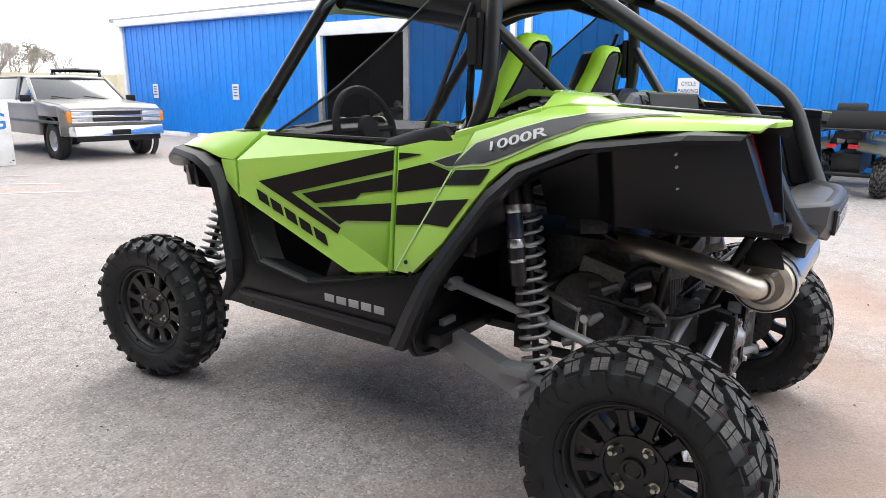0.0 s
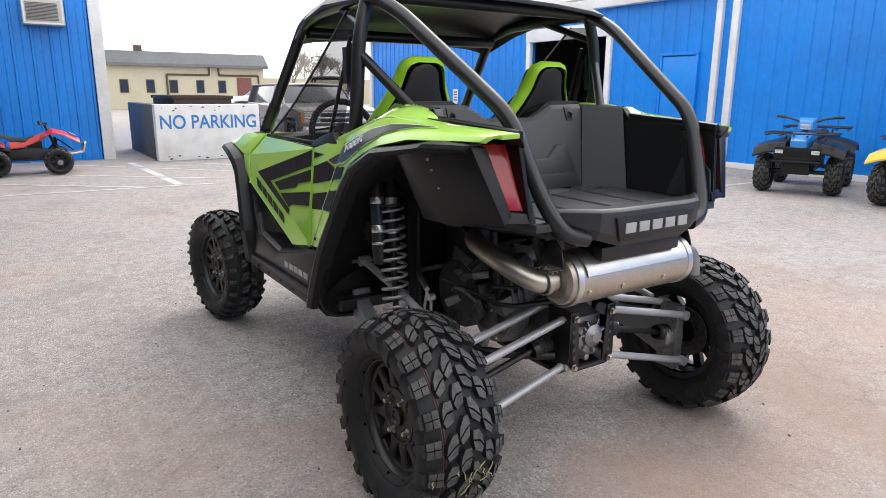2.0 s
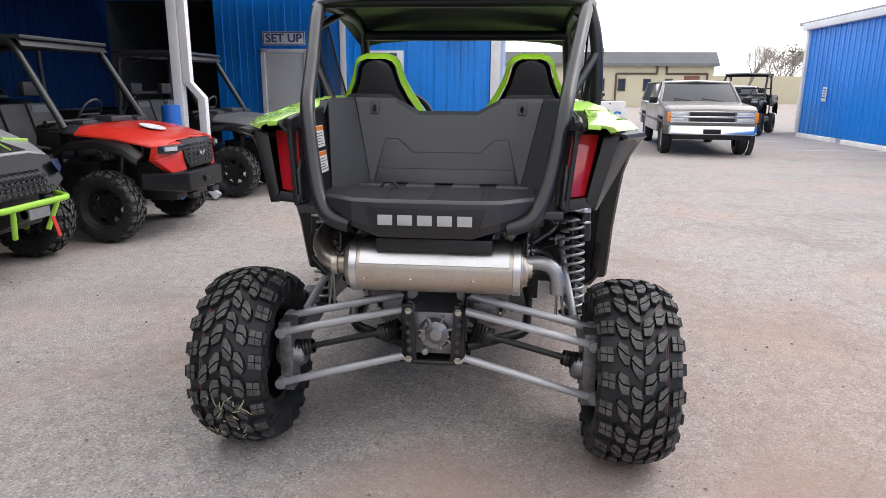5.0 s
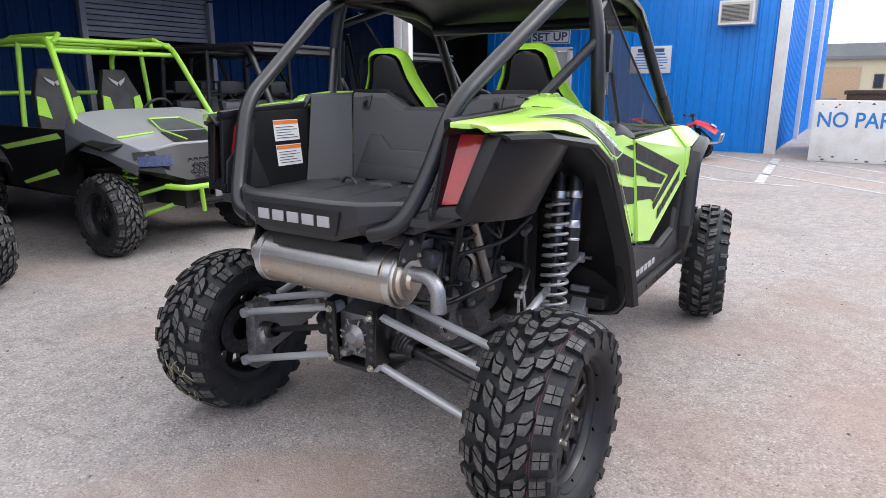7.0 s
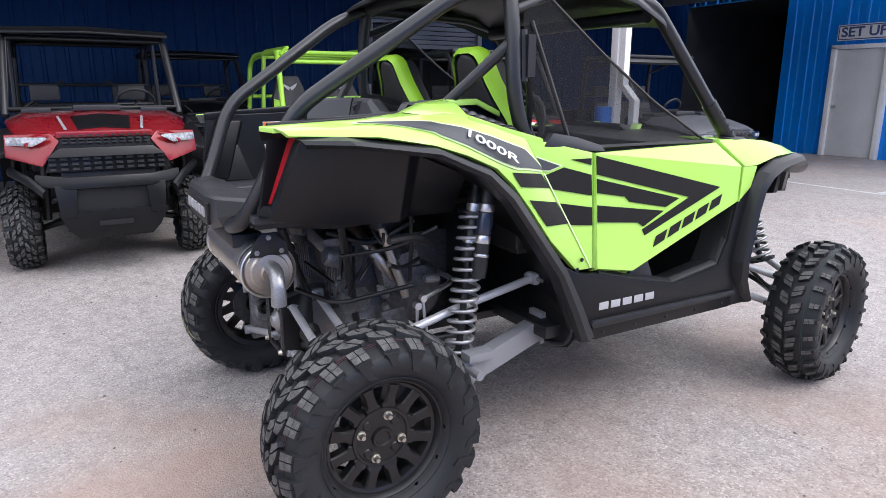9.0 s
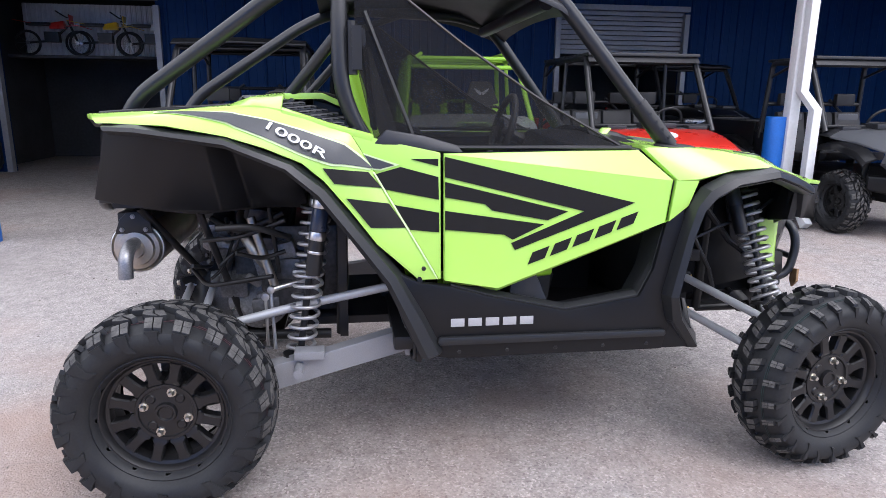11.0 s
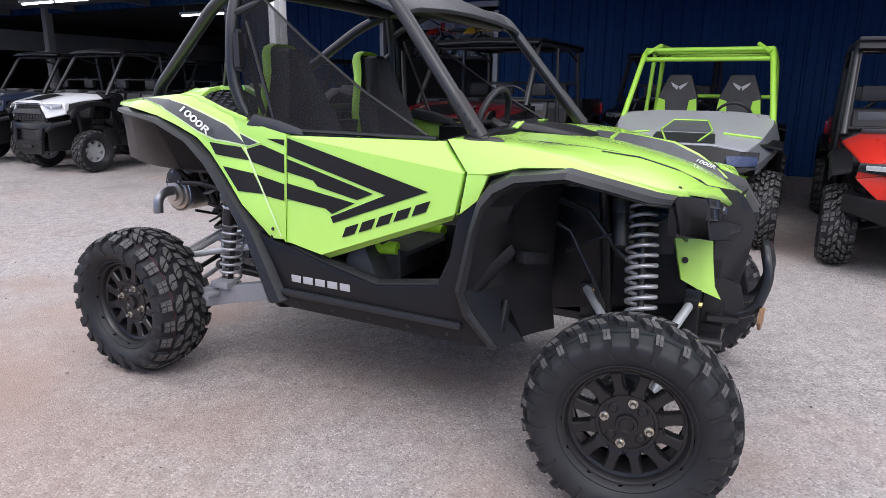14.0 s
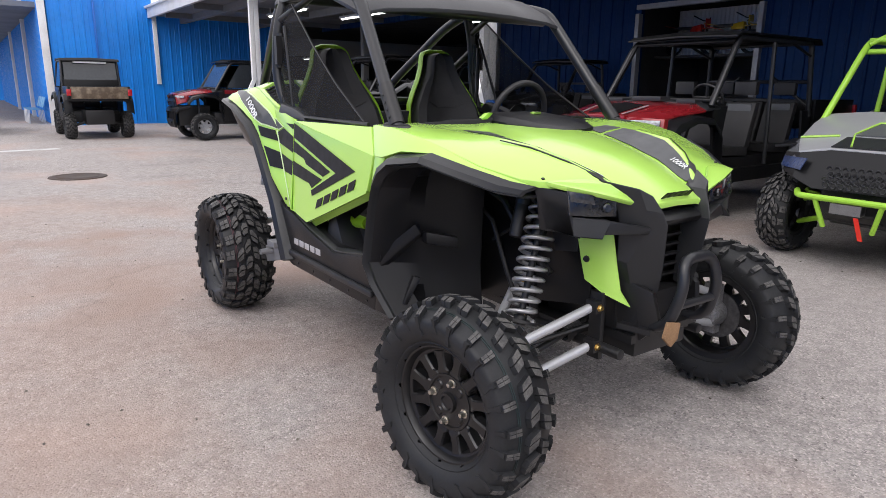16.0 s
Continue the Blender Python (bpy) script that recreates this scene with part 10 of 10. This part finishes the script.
def pickup(label, at, turn, paint, closed=False, group="parked trucks"):
    """A full-size nineties pickup, its origin under the middle of the front axle, forward is +y."""
    t = thing("pickup_truck", label, "truck", group, at, turn)
    tyre = mesh_of(Shape().lathe([(0.19, -0.09), (0.22, -0.105), (0.30, -0.105), (0.33, -0.09), (0.34, -0.05), (0.34, 0.05), (0.33, 0.09), (0.30, 0.105), (0.22, 0.105), (0.19, 0.09)], pose(0, 0, 0, 0, 90), 32), RUBBER, name="tyre")
    rim = mesh_of(Shape().lathe([(0, 0.07), (0.05, 0.07), (0.06, 0.04), (0.12, 0.04), (0.16, 0.06), (0.19, 0.09), (0.19, -0.05)], pose(0, 0, 0, 0, 90), 24), SILVER_PL, name="rim")
    for sx in (-1, 1):
        for y in (0.0, -3.3):
            m = pose(sx * 0.76, y, 0.34, 0, 0, 0 if sx > 0 else 180)
            w = share("wheel", rim, t, m)
            share("tyre", tyre, w, Matrix())
    W = 0.90
    def section(y, zb, zt, w, shoulder):
        return [(-w, y, zb), (-w, y, shoulder), (-w + 0.05, y, zt), (0, y, zt + 0.02), (w - 0.05, y, zt), (w, y, shoulder), (w, y, zb)]
    s = Shape().loft([section(0.80, 0.62, 0.94, 0.86, 0.88), section(0.60, 0.48, 1.00, W, 0.93), section(0.46, 0.48, 1.01, W, 0.95)], True, True)
    s.loft([section(0.46, 0.78, 1.01, W, 0.95), section(-0.46, 0.78, 1.06, W, 0.98)], True, True)
    s.loft([section(-0.46, 0.42, 1.06, W, 0.98), section(-0.62, 0.42, 1.07, W, 1.0), section(-2.75, 0.42, 1.06, W, 1.0), section(-2.82, 0.42, 1.05, W, 1.0)], True, True)
    s.loft([section(-2.82, 0.78, 1.05, W, 1.0), section(-3.8, 0.78, 1.05, W, 1.0)], True, True).loft([section(-3.8, 0.45, 1.05, W, 1.0), section(-4.4, 0.45, 1.05, 0.88, 1.0)], True, True)
    part("body", s, paint, t, bevel=0.02)
    rear = -4.3 if closed else -2.5
    s = Shape().loft([[(-0.84, -0.62, 1.04), (0.84, -0.62, 1.04), (0.70, -1.25, 1.50), (-0.70, -1.25, 1.50)], [(-0.84, rear, 1.04), (0.84, rear, 1.04), (0.72, rear + 0.15, 1.50), (-0.72, rear + 0.15, 1.50)]], True, True)
    cab = part("cab", s, CAR_GLASS, t, "dark glazed cab", bevel=0.01)
    s = Shape().sheet([[(-0.73, -1.20, 1.49), (0, -1.20, 1.52), (0.73, -1.20, 1.49)], [(-0.74, -1.5, 1.52), (0, -1.5, 1.55), (0.74, -1.5, 1.52)], [(-0.74, rear + 0.12, 1.51), (0, rear + 0.12, 1.54), (0.74, rear + 0.12, 1.51)]], (0, 0, -0.03))
    for sx in (-1, 1):
        for y0, y1 in ((-0.64, -1.26), (-1.62, -1.66), (rear, rear + 0.14)):
            s.tube([(sx * 0.845, y0, 1.05), (sx * 0.725, y1, 1.50)], 0.035, 6)
    part("roof", s, paint, cab, bevel=0.01)
    for sx in (-1, 1):
        part("mirror", Shape().box((sx * 0.99, -0.72, 1.10), (0.18, 0.08, 0.13)), BLACK_PL, t, bevel=0.02)
        part("headlamp", Shape().box((sx * 0.63, 0.805, 0.845), (0.34, 0.05, 0.085)), LENS, t, bevel=0.01)
        part("headlamp", Shape().box((sx * 0.63, 0.805, 0.735), (0.34, 0.05, 0.065)), LENS, t, bevel=0.01)
        part("side_lamp", Shape().box((sx * 0.835, 0.79, 0.79), (0.08, 0.06, 0.19)), AMBER, t, "amber side lamp", bevel=0.01)
        part("arch_liner", Shape().lathe([(0.40, -0.1), (0.42, 0.0), (0.40, 0.012)], pose(sx * 0.86, 0, 0.36, 0, 90), 24), MATTE_BLACK, t)
    gr = Shape()
    for z in (0.85, 0.74):
        gr.box((0, 0.80, z), (0.86, 0.05, 0.075))
    part("grille", gr, MATTE_BLACK, t, bevel=0.006)
    part("grille_bar", Shape().box((0, 0.83, 0.795), (1.62, 0.03, 0.035)).box((0, 0.82, 0.90), (1.62, 0.03, 0.02)).box((0, 0.82, 0.69), (1.62, 0.03, 0.02)), CHROME, t, bevel=0.004)
    part("bumper", Shape().loft([[(-0.92, 0.62, 0.62), (-0.92, 0.66, 0.46), (-0.92, 0.52, 0.44)], [(-0.80, 0.90, 0.63), (-0.80, 0.94, 0.45), (-0.80, 0.82, 0.43)], [(0.80, 0.90, 0.63), (0.80, 0.94, 0.45), (0.80, 0.82, 0.43)], [(0.92, 0.62, 0.62), (0.92, 0.66, 0.46), (0.92, 0.52, 0.44)]], True, True), CHROME, t, "chrome front bumper", bevel=0.02)
    part("valance", Shape().box((0, 0.84, 0.40), (1.5, 0.10, 0.10)).box((0.0, 0.925, 0.51), (0.34, 0.03, 0.10)), BLACK_PL, t, bevel=0.01)
    part("moulding", Shape().box((0, -1.9, 0.68), (1.83, 4.8, 0.05)), GREY_PL, t, bevel=0.01)
    parts("wiper", Shape().tube([(-0.5, -0.60, 1.07), (-0.05, -0.70, 1.14)], 0.012, 5).tube([(0.1, -0.60, 1.07), (0.55, -0.70, 1.14)], 0.012, 5), MATTE_BLACK, t)
    return t


wildcat((-3.50, 1.78, 0), -90)
utility_vehicle("maroon utility side-by-side with black cage and roof, parked under the porch", (-3.42, -0.45, 0), -90, MAROON, "ranger", crew=True, roof="plain")
utility_vehicle("bright red utility side-by-side with a round white hood sticker", (-3.20, 3.58, 0), -90, RED_PL, "angular", crew=True)
utility_vehicle("dusty grey utility side-by-side with slotted roof", (-3.10, 6.02, 0), -90, GREY_PL, "angular")
utility_vehicle("white utility side-by-side with black cage under the porch", (-3.65, -7.30, 0), -90, WHITE_PL, "ranger", rim=UTV_RIM_LIGHT, roof="plain")
utility_vehicle("dark blue utility side-by-side with black cage under the porch", (-3.85, -9.20, 0), -90, NAVY_PL, "ranger", roof="plain")
utility_vehicle("enclosed utility side-by-side with a brown camouflage tailgate", (-0.60, -15.5, 0), 180, NAVY_PL, "ranger", roof="plain", bed=CAMO, cab=True)
utility_vehicle("red and black enclosed utility side-by-side with bright wheels", (-2.55, -12.55, 0), -90, MAROON, "ranger", crew=True, rim=UTV_RIM_LIGHT, roof="plain", cab=True)
for x, y, c in ((-6.75, 0.95, True), (-6.6, 5.95, False), (-7.1, -5.9, False), (-6.9, -9.3, False)):
    utility_vehicle("black utility side-by-side in the dark back row", (x, y, 0), -90, BLACK_PL, "ranger", roof="plain", shield=False)
utility_vehicle("black utility side-by-side parked by the far corner", (7.1, 18.6, 0), 150, BLACK_PL, "ranger", roof="plain", shield=False)
utility_vehicle("black utility side-by-side beside the end building", (2.05, -18.0, 0), 180, BLACK_PL, "ranger", roof="plain", shield=False)

quad_bike("small red youth quad bike beside the blue wall", (-1.525, 10.91, 0), -91, RED_PL, 0.74, False, ATV_RIM_DARK, True)
quad_bike("blue and grey quad bike with racks", (8.02, 3.42, 0), 110, BLUE_PL, 1.0, wing=BLACK_PL)
quad_bike("yellow quad bike with black racks", (7.98, 1.62, 0), 91, YELLOW_PL, 1.04)
quad_bike("muddy olive quad bike with a cargo box, seen from behind", (8.32, 0.08, 0), -95, OLIVE_PL, 1.0)
quad_bike("white quad bike inside the dark garage", (12.6, 11.3, 0), 100, WHITE_PL, 1.0)
quad_bike("dark quad bike inside the garage", (11.2, 9.8, 0), 80, OLIVE_PL, 1.0)
cbx = thing("rear_cargo_box", "black plastic cargo box on the quad bike rack", "cargo box", at=(7.65, 0.14, 0.86), turn=-95)
part("body", Shape().box((0, 0, 0.12), (0.90, 0.42, 0.24), taper=(0.9, 0.85)), BLACK_PL, cbx, bevel=0.03)
part("backrest", Shape().box((0, 0.10, 0.27), (0.34, 0.12, 0.12)), SEAT_BLACK, cbx, bevel=0.03)

pickup("pewter nineties pickup truck with chrome bumper", (4.38, 12.35, 0), 175, TAN_PAINT, closed=True)
pickup("white pickup truck parked far behind the lot", (9.2, 36, 0), 90, WHITE_PAINT, closed=True)


def dirt_bike(label, at, turn, paint):
    t = thing("dirt_bike", label, "motorcycle", "shelf motorcycles", at, turn)
    for y in (0.42, -0.42):
        w = part("wheel", Shape().tube([(0, y + 0.20 * math.cos(a), 0.22 + 0.20 * math.sin(a)) for a in (2 * math.pi * i / 24 for i in range(24))], 0.022, 8, closed=True), RUBBER, t)
        part("hub", Shape().lathe([(0, 0.03), (0.03, 0.03), (0.03, -0.03), (0, -0.03)], pose(0, y, 0.22, 0, 90), 10), CAST, w)
        s = Shape()
        for k in range(10):
            a = k * math.pi / 5
            s.tube([(0, y, 0.22), (0, y + 0.19 * math.cos(a), 0.22 + 0.19 * math.sin(a))], 0.003, 4)
        parts("spoke", s, CAST, w)
    part("frame", Shape().tube([(0, 0.42, 0.22), (0, 0.28, 0.62)], 0.02, 8).tube([(0, -0.42, 0.22), (0, 0.0, 0.26), (0, 0.26, 0.50)], 0.02, 8, 0.05).box((0, 0.0, 0.32), (0.12, 0.24, 0.18)), MATTE_BLACK, t)
    part("tank", Shape().loft([[(-0.07, 0.24, 0.46), (0.07, 0.24, 0.46), (0.05, 0.22, 0.60), (-0.05, 0.22, 0.60)], [(-0.06, -0.02, 0.46), (0.06, -0.02, 0.46), (0.04, -0.02, 0.56), (-0.04, -0.02, 0.56)]], True, True), paint, t, bevel=0.01)
    part("saddle", Shape().box((0, -0.20, 0.54), (0.12, 0.42, 0.06)), SEAT_BLACK, t, bevel=0.02)
    parts("fender", Shape().sheet([[(-0.06, 0.22, 0.50), (0.06, 0.22, 0.50)], [(-0.06, 0.45, 0.52), (0.06, 0.45, 0.52)], [(-0.05, 0.66, 0.46), (0.05, 0.66, 0.46)]], (0, 0, 0.012)).sheet([[(-0.06, -0.30, 0.54), (0.06, -0.30, 0.54)], [(-0.05, -0.62, 0.60), (0.05, -0.62, 0.60)]], (0, 0, 0.012)), paint, t)
    part("handlebar", Shape().tube([(-0.28, 0.20, 0.74), (-0.08, 0.28, 0.66), (0.08, 0.28, 0.66), (0.28, 0.20, 0.74)], 0.012, 6), MATTE_BLACK, t)
    part("number_plate", Shape().box((0, 0.34, 0.62), (0.16, 0.02, 0.16)), paint, t, bevel=0.01)
    return t


for y, pm, nm in ((-4.65, RED_PL, "red"), (-3.75, YELLOW_PL, "yellow"), (-2.95, WHITE_PL, "white")):
    dirt_bike("small %s dirt bike on the high shelf" % nm, (XB - 1.15, y, 1.957), 0, pm)


def stacking_chair(at, turn):
    t = thing("waiting_chair", "pale blue plastic chair on metal legs", "chair", "chairs by the end building", at, turn)
    part("seat", Shape().sheet([[(-0.22, 0.22, 0.44), (0.22, 0.22, 0.44)], [(-0.22, -0.18, 0.42), (0.22, -0.18, 0.42)]], (0, 0, 0.02)), BLUE_CHAIR, t, bevel=0.006)
    part("backrest", Shape().sheet([[(-0.22, -0.19, 0.50), (0.22, -0.19, 0.50)], [(-0.20, -0.28, 0.82), (0.20, -0.28, 0.82)]], (0, -0.02, 0)), BLUE_CHAIR, t, bevel=0.006)
    for x in (-0.2, 0.2):
        for y in (-0.22, 0.2):
            part("leg", Shape().tube([(x, y, 0.0), (x, y * 0.9, 0.43)], 0.012, 6), BRIGHT_STEEL, t)
    return t


for k in range(4):
    stacking_chair((0.15, -20.6 - 0.55 * k, 0), -90)
